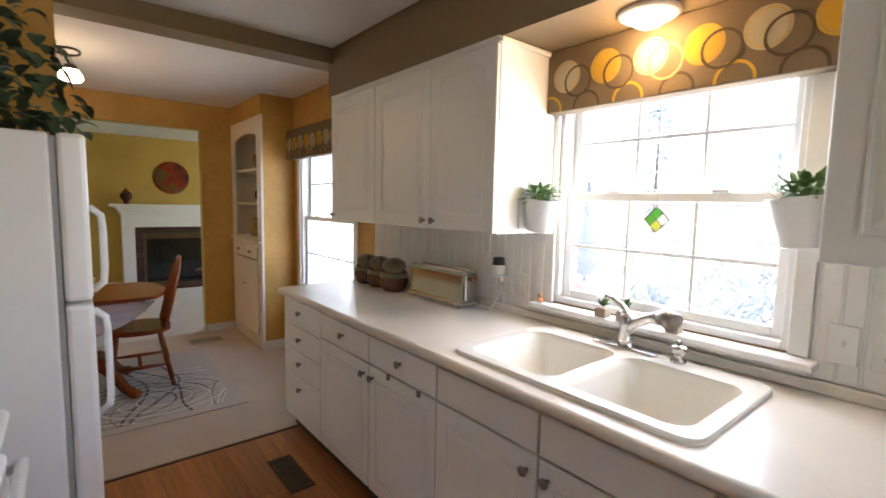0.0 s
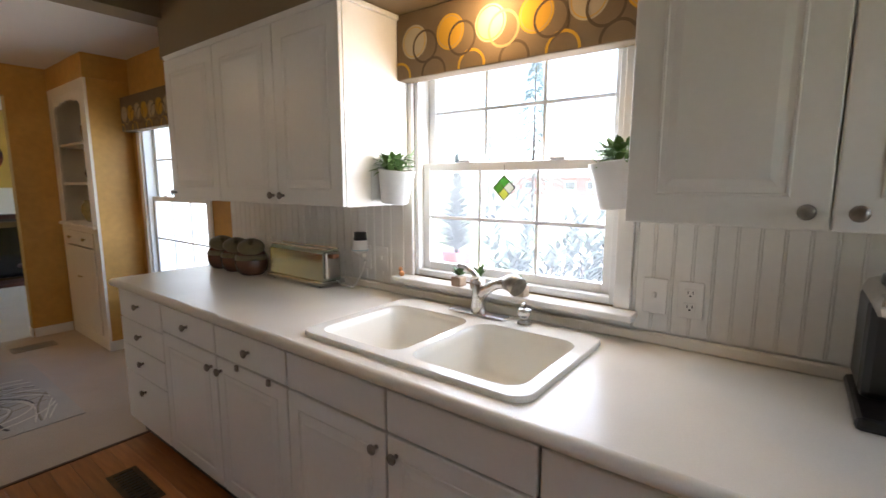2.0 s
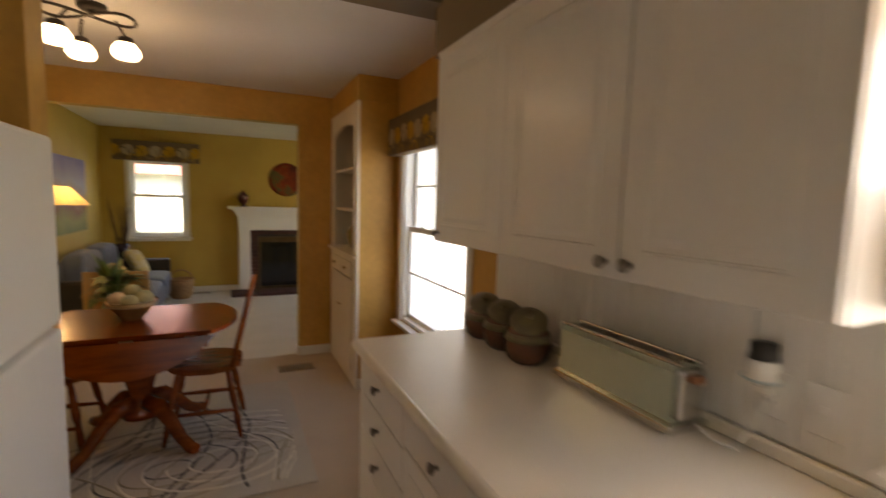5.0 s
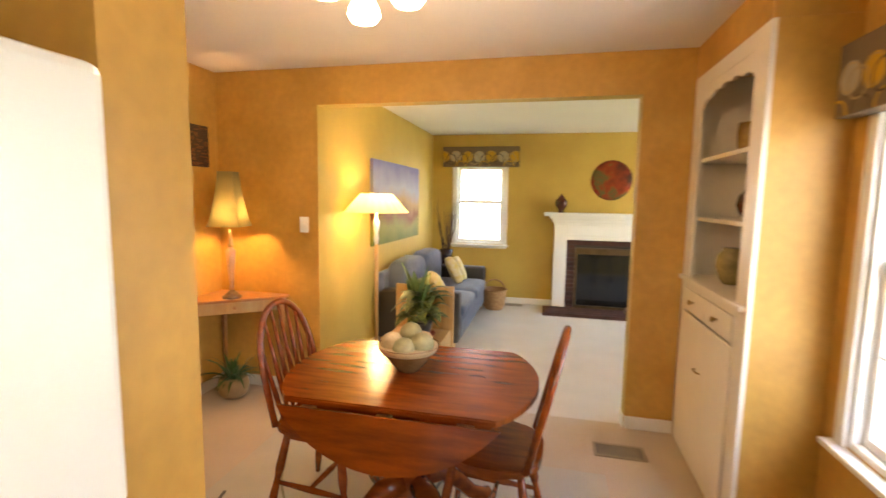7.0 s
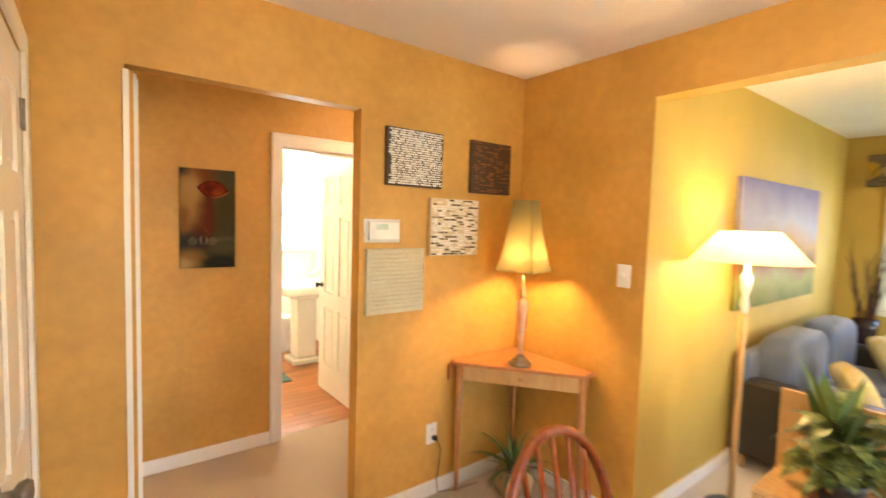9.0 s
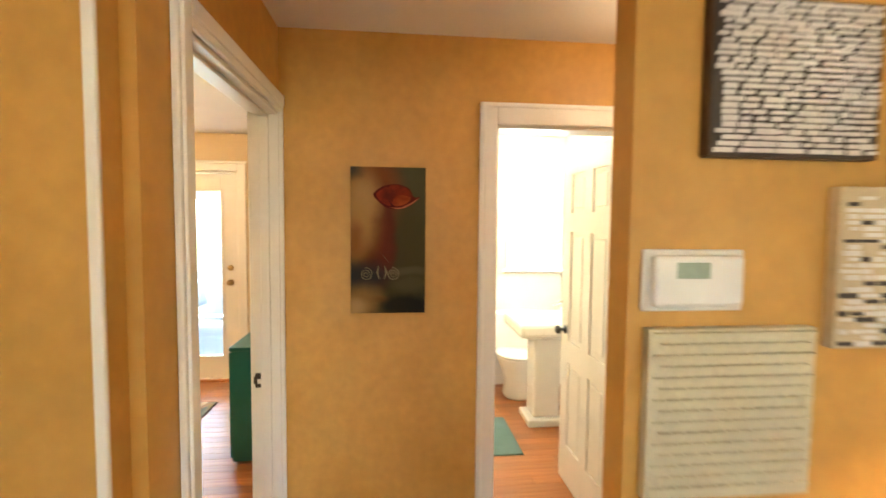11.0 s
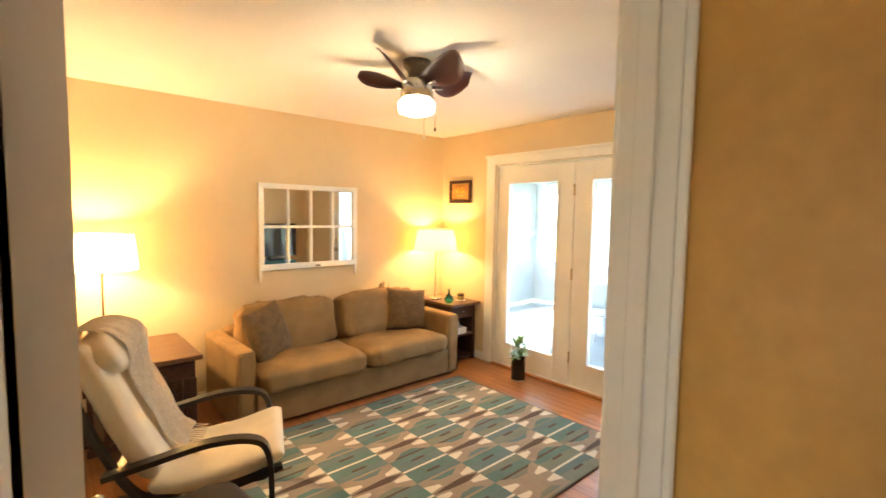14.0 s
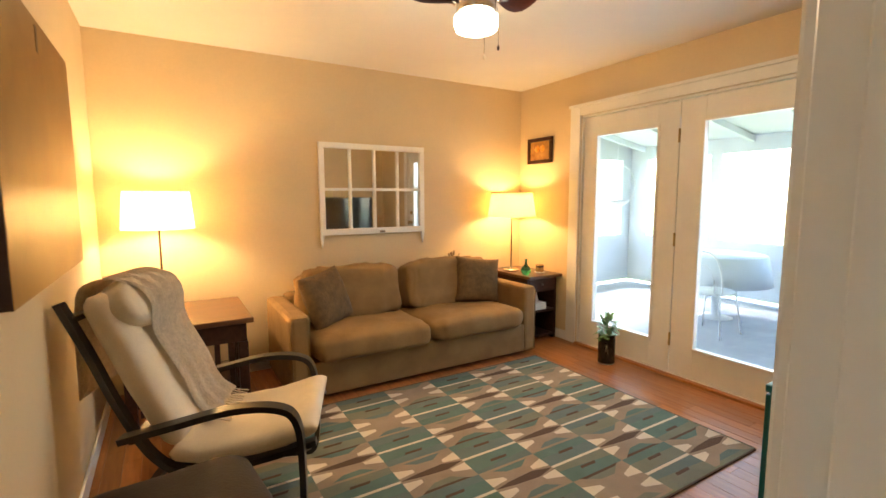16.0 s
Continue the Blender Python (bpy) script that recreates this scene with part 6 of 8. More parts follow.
loc("pot", L([(0.065, 0.014), (0.085, 0.10), (0.09, 0.13), (0.08, 0.125), (0.0, 0.115)]), DARKP, pl, "dark plastic pot")
o = loc("foliage", bush(85, 0.19, 0.075, 0.09, (-0.1, 1.25), 1.0, 9, 0.22, 0.03), LEAFV, pl)
o.location = (0, 0, 0.13)
o = loc("tall_leaf", bush(7, 0.30, 0.09, 0.03, (0.9, 1.4), 0.3, 11, 0.1), LEAF, pl)
o.location = (-0.03, 0, 0.2)

LPAINT = bpy.data.materials.new("landscape_paint")
LPAINT.use_nodes = True
painted(LPAINT, "Y", "Z", -0.8, 0.8, 0.0, 0.86, {"u": 0.05, "w": 0.85, "c": [(0.12, (0.10, 0.13, 0.03)), (0.34, (0.25, 0.24, 0.06)), (0.48, (0.22, 0.09, 0.04)), (0.60, (0.42, 0.28, 0.14)), (0.76, (0.33, 0.34, 0.46)), (1.0, (0.18, 0.17, 0.36))]}, 0.32, 3.2, 0.5)
lp = thing("landscape_picture", (-0.89, 7.75, 1.03), "large unframed landscape canvas in violet, orange and green", "picture")
W("canvas", B((-0.8885, -0.855, 6.94, 8.55, 1.03, 1.89), bev=0.003), LPAINT, lp)

BRICK = mat("dark_red_brick", (0.085, 0.028, 0.018), (0.06, 0.022, 0.016), 12, 0.8, 0.6, 60, vary=0.3)
fp = thing("fireplace", (1.64, 9.3, 0), "white painted fireplace surround with dark brick and brass framed glass doors", "fireplace")
W("pilaster", B((0.90, 1.075, 9.25, 9.415, 0.0, 1.18), bev=0.006), TRIM, fp)
W("pilaster", B((2.205, 2.38, 9.25, 9.415, 0.0, 1.18), bev=0.006), TRIM, fp)
W("frieze", B((1.075, 2.205, 9.25, 9.415, 0.975, 1.18), bev=0.004), TRIM, fp)
for k, (o_, z0, z1) in enumerate(((0.0, 1.181, 1.215), (0.02, 1.216, 1.26), (0.045, 1.261, 1.30), (0.10, 1.301, 1.345))):
    W("mantel_moulding" if k < 3 else "mantel_shelf", B((0.89 - o_ * 1.35, 2.39 + o_ * 1.35, 9.235 - o_, 9.415, z0, z1), bev=0.005), TRIM, fp)
W("frieze_moulding", B((0.98, 2.30, 9.238, 9.2495, 1.02, 1.035), bev=0.002), TRIM, fp)
fbk = W("firebox", B((1.08, 2.2, 9.80, 9.84, 0, 0.97), (1.04, 1.079, 9.56, 9.84, 0, 0.97), (2.201, 2.24, 9.56, 9.84, 0, 0.97), (1.04, 2.24, 9.56, 9.84, 0.971, 1.01)), BLK, fp)
bm_b = B((0.0, 0.11, 0.0, 0.10, 0.0, 0.052), bev=0.004)
bmesh.ops.recalc_face_normals(bm_b, faces=bm_b.faces)
bme = bpy.data.meshes.new("brick")
bm_b.to_mesh(bme)
bm_b.free()
bme.materials.append(BRICK)
sur = W("brick_backing", B((1.078, 1.19, 9.34, 9.418, 0.0, 0.972), (2.09, 2.202, 9.34, 9.418, 0.0, 0.972), (1.19, 2.09, 9.34, 9.418, 0.86, 0.972)), mat("dark_mortar", (0.07, 0.055, 0.045), None, 20, 0.9), fp)
for r in range(16):
    for xx in (1.079, 2.091):
        o = new("brick", bme)
        o.location = (xx - 1.64, 9.30 - 9.3, 0.003 + r * 0.0605)
        o.parent = sur
for k in range(8):
    o = new("brick", bme)
    o.location = (1.19 + 0.1125 * k - 1.64, 0.0, 0.905)
    o.parent = sur
BRONZ2 = mat("dark_brass", (0.16, 0.10, 0.05), (0.11, 0.07, 0.035), 9, 0.4, metal=0.8)
fd_ = W("door_frame", B((1.19, 2.09, 9.285, 9.33, 0.78, 0.865), (1.19, 1.225, 9.285, 9.33, 0.0, 0.78), (2.055, 2.09, 9.285, 9.33, 0.0, 0.78), (1.225, 2.055, 9.285, 9.33, 0.0, 0.06), bev=0.004), BRONZ2, fp, "dark bronze door frame")
SMOKE = mat("smoked_fire_glass", (0.012, 0.012, 0.013), None, 4, 0.08, 0.0)
for xx in (1.228, 1.4345, 1.641, 1.8475):
    W("glass_door", B((xx, xx + 0.203, 9.295, 9.305, 0.062, 0.778), bev=0.002), SMOKE, fp, "smoked glass door")
for xx in (1.432, 1.6385, 1.845):
    W("door_stile", B((xx - 0.006, xx + 0.006, 9.288, 9.2945, 0.062, 0.778)), SMOKE, fp)
hearth = thing("hearth", (1.64, 9.0, 0), "low dark brick hearth slab before the fireplace", "hearth")
for r in range(4):
    for k in range(16):
        o = new("brick", bme)
        o.parent = hearth
        o.location = (-0.86 + 0.1085 * k, -0.2 + 0.104 * r, -0.012)
ur = thing("mantel_urn", (0.98, 9.3, 1.3455), "small dark red lidded urn on the mantel", "urn")
loc("body", L([(0.04, 0), (0.045, 0.01), (0.035, 0.03), (0.075, 0.09), (0.085, 0.14), (0.07, 0.18), (0.045, 0.195)]), GLZ, ur)
loc("lid", L([(0.046, 0.196), (0.05, 0.205), (0.03, 0.225), (0.012, 0.235), (0.014, 0.25), (0.0, 0.256)]), GLZ, ur)
PLT = bpy.data.materials.new("marbled_plate_glaze")
PLT.use_nodes = True
painted(PLT, "X", "Z", -0.3, 0.3, -0.3, 0.3, {"u": 0.25, "w": 0.2, "c": [(0.22, (0.09, 0.05, 0.11)), (0.40, (0.24, 0.03, 0.018)), (0.50, (0.10, 0.10, 0.035)), (0.60, (0.26, 0.045, 0.02)), (0.8, (0.06, 0.025, 0.02))]}, 0.75, 6.5, 0.35)
wp = thing("wall_plate", (1.635, 9.41, 1.795), "round marbled red and violet wall plate over the mantel", "plate")
bm = L([(0.0, 0.025), (0.2, 0.015), (0.262, 0.004), (0.272, -0.004), (0.265, 0.0), (0.2, -0.006), (0.0, -0.006)], seg=48)
bmesh.ops.rotate(bm, verts=bm.verts, cent=(0, 0, 0), matrix=Euler((radians(90), 0, 0)).to_matrix())
loc("disc", bm, PLT, wp)
bk = thing("wicker_basket", (0.12, 9.0, 0), "tan wicker basket with rim and handle by the window wall", "basket")
WICK = mat("tan_wicker", (0.42, 0.24, 0.11), (0.30, 0.16, 0.07), 30, 0.7, 0.8, 90)
loc("body", L([(0.12, 0), (0.15, 0.05), (0.17, 0.2), (0.175, 0.27), (0.16, 0.265), (0.14, 0.05), (0.0, 0.02)]), WICK, bk)
loc("rim", T(arc((0, 0, 0.272), 0.17, 0, 360, 28, "xy"), 0.012, 8), WICK, bk)
loc("handle", T(arc((0, 0, 0.26), 0.15, 10, 170, 16, "xz"), 0.010, 8), WICK, bk)
vb = thing("branch_vase", (-0.62, 9.2, 0), "tall dark vase of twisted bare branches in the corner", "vase")
loc("vase", L([(0.09, 0), (0.1, 0.02), (0.08, 0.3), (0.09, 0.7), (0.10, 0.78), (0.085, 0.77), (0.0, 0.7)]), NAVY, vb)
rng = random.Random(4)
for k in range(18):
    an, sp_ = rng.uniform(0, 6.28), rng.uniform(0.08, 0.24)
    p0 = Vector((0.03 * math.cos(an), 0.03 * math.sin(an), 0.7))
    p1 = Vector((sp_ * math.cos(an), min(0.12, sp_ * math.sin(an)), rng.uniform(1.25, 1.55)))
    pts = [p0.lerp(p1, f / 6) + Vector((rng.uniform(-1, 1), rng.uniform(-1, 1), 0)) * 0.02 for f in range(7)]
    loc("branch", T(pts, [0.006, 0.006, 0.005, 0.005, 0.004, 0.003, 0.002], 6), DKWOOD, vb)
s2 = thing("side_table", (1.76, 7.05, 0), "small dark round side table in the living room", "table")
loc("tabletop", L([(0.0, 0.5), (0.24, 0.5), (0.25, 0.51), (0.24, 0.53), (0.0, 0.532)], seg=36), DKWOOD, s2)
for k in range(3):
    a_ = 2.0 + k * 2.094
    loc("leg", T([(0.18 * math.cos(a_), 0.18 * math.sin(a_), 0.5), (0.22 * math.cos(a_), 0.22 * math.sin(a_), 0.0)], [0.018, 0.012], 8), DKWOOD, s2)


# ---- den: sofa, tables, lamps ----
TAN = mat("tan_microfibre", (0.275, 0.165, 0.062), (0.205, 0.12, 0.044), 5, 0.9, 0.5, 160, fine=0.16)
TAND = mat("brown_chenille", (0.14, 0.082, 0.032), (0.09, 0.052, 0.02), 22, 0.9, 1.0, 90, fine=0.3)
sf = thing("den_sofa", (-4.19, 0.58, 0), "tan microfibre two seat sofa with loose rumpled cushions", "sofa")
W("base", B((-5.08, -3.32, 0.22, 0.93, 0.03, 0.27), bev=0.015), TAN, sf)
W("back_frame", B((-5.10, -3.30, 0.14, 0.30, 0.03, 0.62), bev=0.04), TAN, sf)
for xa in (-3.32, -5.20):
    bm = B((xa, xa + 0.13, 0.15, 0.93, 0.02, 0.595), bev=0.03)
    W("arm", bm, TAN, sf)
    W("arm_piping", T([(xa + 0.012, 0.928, 0.04), (xa + 0.012, 0.931, 0.56), (xa + 0.03, 0.931, 0.585), (xa + 0.10, 0.931, 0.585), (xa + 0.118, 0.931, 0.56), (xa + 0.118, 0.928, 0.04)], 0.004, 6), TAN, sf)
for k, cx in enumerate((-3.76, -4.62)):
    bm = bmesh.new()
    puff(bm, cx, 0.64, 0.345, 0.425, 0.36, 0.10, 0.5, 0.2, 28, 72, 0.022, seed=3 + 5 * k, freq=10)
    W("seat_cushion", bm, TAN, sf)
    bm = bmesh.new()
    puff(bm, cx, 0.38, 0.60, 0.405, 0.13, 0.22, 0.42, 0.3, 32, 80, 0.030, m=Euler((radians(14), 0, 0)).to_matrix(), seed=9 + 4 * k, freq=12)
    W("back_cushion", bm, TAN, sf)
for k, (px, py, rz, ry) in enumerate(((-3.50, 0.58, 32, 8), (-4.88, 0.55, -18, -6))):
    pw = thing("throw_pillow", (px, py, 0.43), "brown chenille throw pillow on the tan sofa", "pillow", "den sofa pillows")
    bm = bmesh.new()
    n = 22
    m_ = Euler((radians(18), radians(ry), radians(rz))).to_matrix()
    for side in (-1, 1):
        g = []
        for i in range(n + 1):
            row = []
            for j in range(n + 1):
                u, w = 2 * i / n - 1, 2 * j / n - 1
                th_ = 0.085 * (max(0, 1 - u * u) * max(0, 1 - w * w)) ** 0.38
                pinch = 1 - 0.06 * (1 - u * u) * abs(w) ** 3 - 0.06 * (1 - w * w) * abs(u) ** 3
                q = Vector((u * 0.205 * pinch, side * th_ + 0.004 * noise.noise(Vector((u * 4, w * 4, k + 3.0))), w * 0.205 * pinch))
                row.append(bm.verts.new(m_ @ q + Vector((0, 0, 0.19))))
            g.append(row)
        for i in range(n):
            for j in range(n):
                bm.faces.new((g[i][j], g[i + 1][j], g[i + 1][j + 1], g[i][j + 1])).smooth = True
    bmesh.ops.remove_doubles(bm, verts=bm.verts, dist=0.0008)
    loc("cushion", bm, TAND, pw)
    pw.location.x += 0.14
sf.location.x += 0.14
sf.scale = (1.04, 1, 1)
fls = thing("dried_flowers", (-4.70, 0.20, 0.63), "small bunch of dried flowers behind the sofa cushions", "flowers")
o = loc("blossom", bush(40, 0.05, 0.025, 0.06, (-0.2, 1.5), 0.4, 21, 0.10), mat("dried_petal", (0.36, 0.28, 0.17), (0.25, 0.16, 0.09), 20, 0.9), fls)
loc("stem", T([(0, 0, 0), (0, 0, 0.1)], 0.006, 6), DKWOOD, fls)
o.location = (0, 0, 0.08)

MISS = mat("brown_mission_wood", (0.13, 0.055, 0.022), (0.09, 0.036, 0.015), 5, 0.3, 0.04, 40, fine=0.18, stretch=(1, 8, 8))
et = thing("mission_table", (-2.45, 0.60, 0), "dark brown mission style table with slatted sides", "table")
W("tabletop", B((-2.80, -2.09, 0.24, 0.95, 0.605, 0.637), bev=0.006), MISS, et)
W("apron", B((-2.76, -2.13, 0.27, 0.92, 0.49, 0.604), bev=0.003), DKWOOD, et)
for lx in (-2.765, -2.125):
    for ly in (0.265, 0.875):
        W("leg", B((lx, lx + 0.055 if lx < -2.5 else lx - 0.0 + 0.0, ly, ly + 0.055, 0.0, 0.489) if lx < -2.5 else (lx - 0.055, lx, ly, ly + 0.055, 0.0, 0.489), bev=0.004), DKWOOD, et)
W("lower_rail", B((-2.70, -2.19, 0.885, 0.915, 0.13, 0.17), (-2.75, -2.72, 0.33, 0.87, 0.13, 0.17), bev=0.003), DKWOOD, et)
W("shelf", B((-2.72, -2.16, 0.32, 0.88, 0.175, 0.195), bev=0.003), DKWOOD, et)
for k in range(7):
    W("slat", B((-2.685 + 0.076 * k, -2.655 + 0.076 * k, 0.893, 0.907, 0.172, 0.488), bev=0.002), DKWOOD, et)
    if k < 6:
        W("slat", B((-2.742, -2.728, 0.36 + 0.085 * k, 0.39 + 0.085 * k, 0.172, 0.488), bev=0.002), DKWOOD, et)
nt = thing("end_table", (-5.38, 0.44, 0), "dark wood end table with a drawer and open shelf", "table")
W("tabletop", B((-5.595, -5.185, 0.125, 0.75, 0.605, 0.632), bev=0.005), MISS, nt)
W("case_side", B((-5.575, -5.55, 0.15, 0.69, 0.0, 0.604)), DKWOOD, nt)
W("case_side", B((-5.23, -5.21, 0.15, 0.69, 0.0, 0.604)), DKWOOD, nt)
W("back_panel", B((-5.549, -5.231, 0.15, 0.165, 0.05, 0.604)), DKWOOD, nt)
d = W("drawer_front", B((-5.547, -5.233, 0.675, 0.695, 0.47, 0.59), bev=0.004), DKWOOD, nt)
W("drawer_knob", L([(0.004, 0), (0.012, 0.006), (0.008, 0.012), (0, 0.013)], (-5.39, 0.70, 0.53), 12), PEWTER, d)
W("shelf", B((-5.549, -5.231, 0.166, 0.69, 0.27, 0.29)), DKWOOD, nt)
W("shelf", B((-5.549, -5.231, 0.166, 0.69, 0.03, 0.05)), DKWOOD, nt)
for k in range(3):
    bo = thing("magazine", (-5.36, 0.55, 0.2905 + 0.022 * k), "white covered magazine on the end table shelf", "magazine", "magazines on the shelf")
    loc("cover", B((-0.10, 0.11, -0.13, 0.13, 0.0, 0.021), bev=0.002), TRIM, bo)
bo = thing("picture_card", (-5.40, 0.60, 0.357), "white card leaning on the magazines", "card")
bm = B((-0.055, 0.055, -0.002, 0.002, 0.0, 0.10), bev=0.001)
bmesh.ops.rotate(bm, verts=bm.verts, cent=(0, 0, 0), matrix=Euler((radians(18), 0, radians(20))).to_matrix())
loc("card", bm, TRIM, bo)
gv = thing("glass_vase", (-5.25, 0.62, 0.6325), "small teal glass bottle vase on the end table", "vase")
loc("vase", L([(0.025, 0), (0.045, 0.025), (0.05, 0.05), (0.03, 0.08), (0.012, 0.10), (0.010, 0.14), (0.014, 0.15)]), glass_mat("teal_glass", (0.05, 0.42, 0.42), 0.02), gv)
ca = thing("candle_jar", (-5.46, 0.58, 0.6325), "amber candle in a glass jar on a coaster", "candle")
loc("coaster", L([(0.05, 0), (0.052, 0.006), (0.0, 0.007)]), TRIM, ca)
loc("jar", L([(0.036, 0.0072), (0.038, 0.02), (0.038, 0.075), (0.0, 0.074)]), AMB, ca)
loc("band", L([(0.0385, 0.052), (0.0392, 0.056), (0.0392, 0.064), (0.0385, 0.068)]), DKWOOD, ca)

SH2 = bpy.data.materials.new("translucent_white_shade")
SH2.use_nodes = True
translucent(SH2, (0.82, 0.72, 0.52), (0.90, 0.76, 0.50), 0.55)
SH3 = bpy.data.materials.new("translucent_ivory_shade")
SH3.use_nodes = True
translucent(SH3, (0.72, 0.56, 0.28), (0.80, 0.60, 0.26), 0.5)


def drum_lamp(at, rb, rt, z0, z1, shade, label):
    d = thing("table_lamp", at, label, "lamp", "den table lamps")
    zz = at[2]
    loc("base", L([(0.075, 0), (0.078, 0.012), (0.07, 0.02), (0.012, 0.026)]), CHROME, d)
    loc("pole", L([(0.007, 0.02), (0.007, z1 - zz - 0.03), (0.01, z1 - zz - 0.02), (0.0, z1 - zz - 0.012)], seg=12), CHROME, d)
    bm = bmesh.new()
    lathe(bm, [(rb, z0 - zz), ((rb + rt) / 2, (z0 + z1) / 2 - zz), (rt, z1 - zz)], seg=40)
    caps = [f for f in bm.faces if len(f.verts) > 4]
    bmesh.ops.delete(bm, geom=caps, context="FACES_ONLY")
    loc("shade", bm, shade, d)
    bm = bmesh.new()
    tube(bm, arc((0, 0, z1 - zz - 0.006), rt - 0.002, 0, 360, 32, "xy"), 0.003, 6)
    for a_ in (0, 120, 240):
        tube(bm, [(0, 0, z1 - zz - 0.02), ((rt - 0.003) * math.cos(radians(a_)), (rt - 0.003) * math.sin(radians(a_)), z1 - zz - 0.006)], 0.002, 6)
    loc("shade_ring", bm, CHROME, d)
    bm = bmesh.new()
    bmesh.ops.create_uvsphere(bm, u_segments=14, v_segments=10, radius=0.03)
    bmesh.ops.translate(bm, verts=bm.verts, vec=(0.0, 0, z0 - zz + 0.11))
    o = loc("bulb", bm, GLOW, d, "lit bulb")
    o.visible_shadow = False
    return d


drum_lamp((-2.335, 0.43, 0.638), 0.205, 0.185, 1.165, 1.402, SH2, "chrome table lamp with a white drum shade, lit")
drum_lamp((-5.30, 0.34, 0.633), 0.235, 0.20, 1.17, 1.40, SH3, "chrome table lamp with an ivory tapered shade, lit")
cst = thing("coaster_stack", (-2.28, 0.66, 0.638), "stack of dark round coasters on the mission table", "coasters")
loc("coasters", L([(0.05, 0), (0.055, 0.006), (0.05, 0.012), (0.055, 0.02), (0.05, 0.026), (0.052, 0.034), (0.0, 0.036)]), NAVY, cst)

# den: mirror made of an old sash, pictures
MIRROR = mat("mirror_glass", (0.82, 0.82, 0.80), None, 2, 0.03, 0.0, metal=1.0, fine=0.0)
mr = thing("window_mirror", (-3.95, 0.105, 1.05), "mirror made from an old white eight pane window sash", "mirror")
x0, x1, z0, z1 = -4.432, -3.462, 1.047, 1.81
W("rail", B((x0, x1, 0.108, 0.14, z1 - 0.045, z1), bev=0.004), TRIM, mr)
W("rail", B((x0, x1, 0.108, 0.14, z0, z0 + 0.05), bev=0.004), TRIM, mr)
W("stile", B((x0, x0 + 0.045, 0.108, 0.139, z0 + 0.051, z1 - 0.046), bev=0.004), TRIM, mr)
W("stile", B((x1 - 0.045, x1, 0.108, 0.139, z0 + 0.051, z1 - 0.046), bev=0.004), TRIM, mr)
for k in (1, 2, 3):
    u = x0 + 0.045 + (x1 - x0 - 0.09) * k / 4
    W("muntin", B((u - 0.011, u + 0.011, 0.112, 0.135, z0 + 0.051, z1 - 0.046), bev=0.003), TRIM, mr)
zm = (z0 + z1) / 2
W("muntin", B((x0 + 0.046, x1 - 0.046, 0.1115, 0.134, zm - 0.011, zm + 0.011), bev=0.003), TRIM, mr)
for k in range(4):
    for zz in (z0 + 0.05, zm):
        u = x0 + 0.045 + (x1 - x0 - 0.09) * k / 4
        W("mirror_pane", B((u + 0.001, u + (x1 - x0 - 0.09) / 4 - 0.001, 0.1085, 0.1165, zz + 0.001, zz + (zm - z0 - 0.05) + 0.0)), MIRROR, mr)
for xx in (x0, x1 - 0.03):
    bm = bmesh.new()
    prism(bm, [(xx, z0), (xx + 0.03, z0), (xx + 0.026, z0 - 0.05), (xx + 0.016, z0 - 0.10), (xx + 0.008, z0 - 0.05)], "y", 0.109, 0.138)
    W("horn", bm, TRIM, mr)
W("sash_lift", B((-4.03, -3.98, 0.14, 0.155, z0 + 0.01, z0 + 0.03), bev=0.004), CHROME, mr)

sq = thing("small_picture", (-5.6, 0.41, 1.69), "small dark framed picture of orange flowers", "picture")
W("frame", B((-5.599, -5.575, 0.24, 0.585, 1.905, 1.94), (-5.599, -5.575, 0.24, 0.585, 1.69, 1.725), (-5.599, -5.575, 0.24, 0.275, 1.725, 1.905), (-5.599, -5.575, 0.55, 0.585, 1.725, 1.905), bev=0.005), DKWOOD, sq)
W("print", B((-5.598, -5.588, 0.276, 0.549, 1.726, 1.904)), mat("golden_brown_print", (0.42, 0.22, 0.05), (0.26, 0.11, 0.02), 18, 0.5), sq)
for yy in (0.375, 0.445):
    bm = L([(0.0, 0.004), (0.03, 0.002), (0.034, 0.0)], seg=18)
    bmesh.ops.rotate(bm, verts=bm.verts, cent=(0, 0, 0), matrix=Euler((0, radians(90), 0)).to_matrix())
    bmesh.ops.translate(bm, verts=bm.verts, vec=(-5.5878, yy, 1.835))
    W("printed_flower", bm, mat("print_orange", (0.72, 0.36, 0.04), (0.5, 0.18, 0.02), 40, 0.5), sq)
BP = bpy.data.materials.new("brown_gold_abstract_paint")
BP.use_nodes = True
painted(BP, "Y", "Z", -0.6, 0.6, 0.0, 0.95, {"u": 0.3, "w": 0.45, "c": [(0.10, (0.22, 0.12, 0.035)), (0.35, (0.36, 0.21, 0.06)), (0.55, (0.30, 0.16, 0.045)), (0.75, (0.20, 0.10, 0.03)), (0.95, (0.33, 0.20, 0.07))]}, 0.5, 2.4, 0.35)
dp = thing("abstract_canvas", (-2.01, 1.78, 1.08), "large brown and gold abstract canvas on the den wall", "picture")
W("canvas", B((-2.028, -1.9865, 1.13, 2.32, 1.065, 1.975), bev=0.002), BP, dp)
W("painted_edge", B((-2.027, -1.988, 2.3205, 2.3245, 1.067, 1.973)), mat("dark_maroon_edge", (0.035, 0.012, 0.008), None, 12, 0.5), dp)
W("painted_mark", B((-2.0292, -2.0282, 1.72, 1.75, 1.86, 1.95)), DKWOOD, dp)

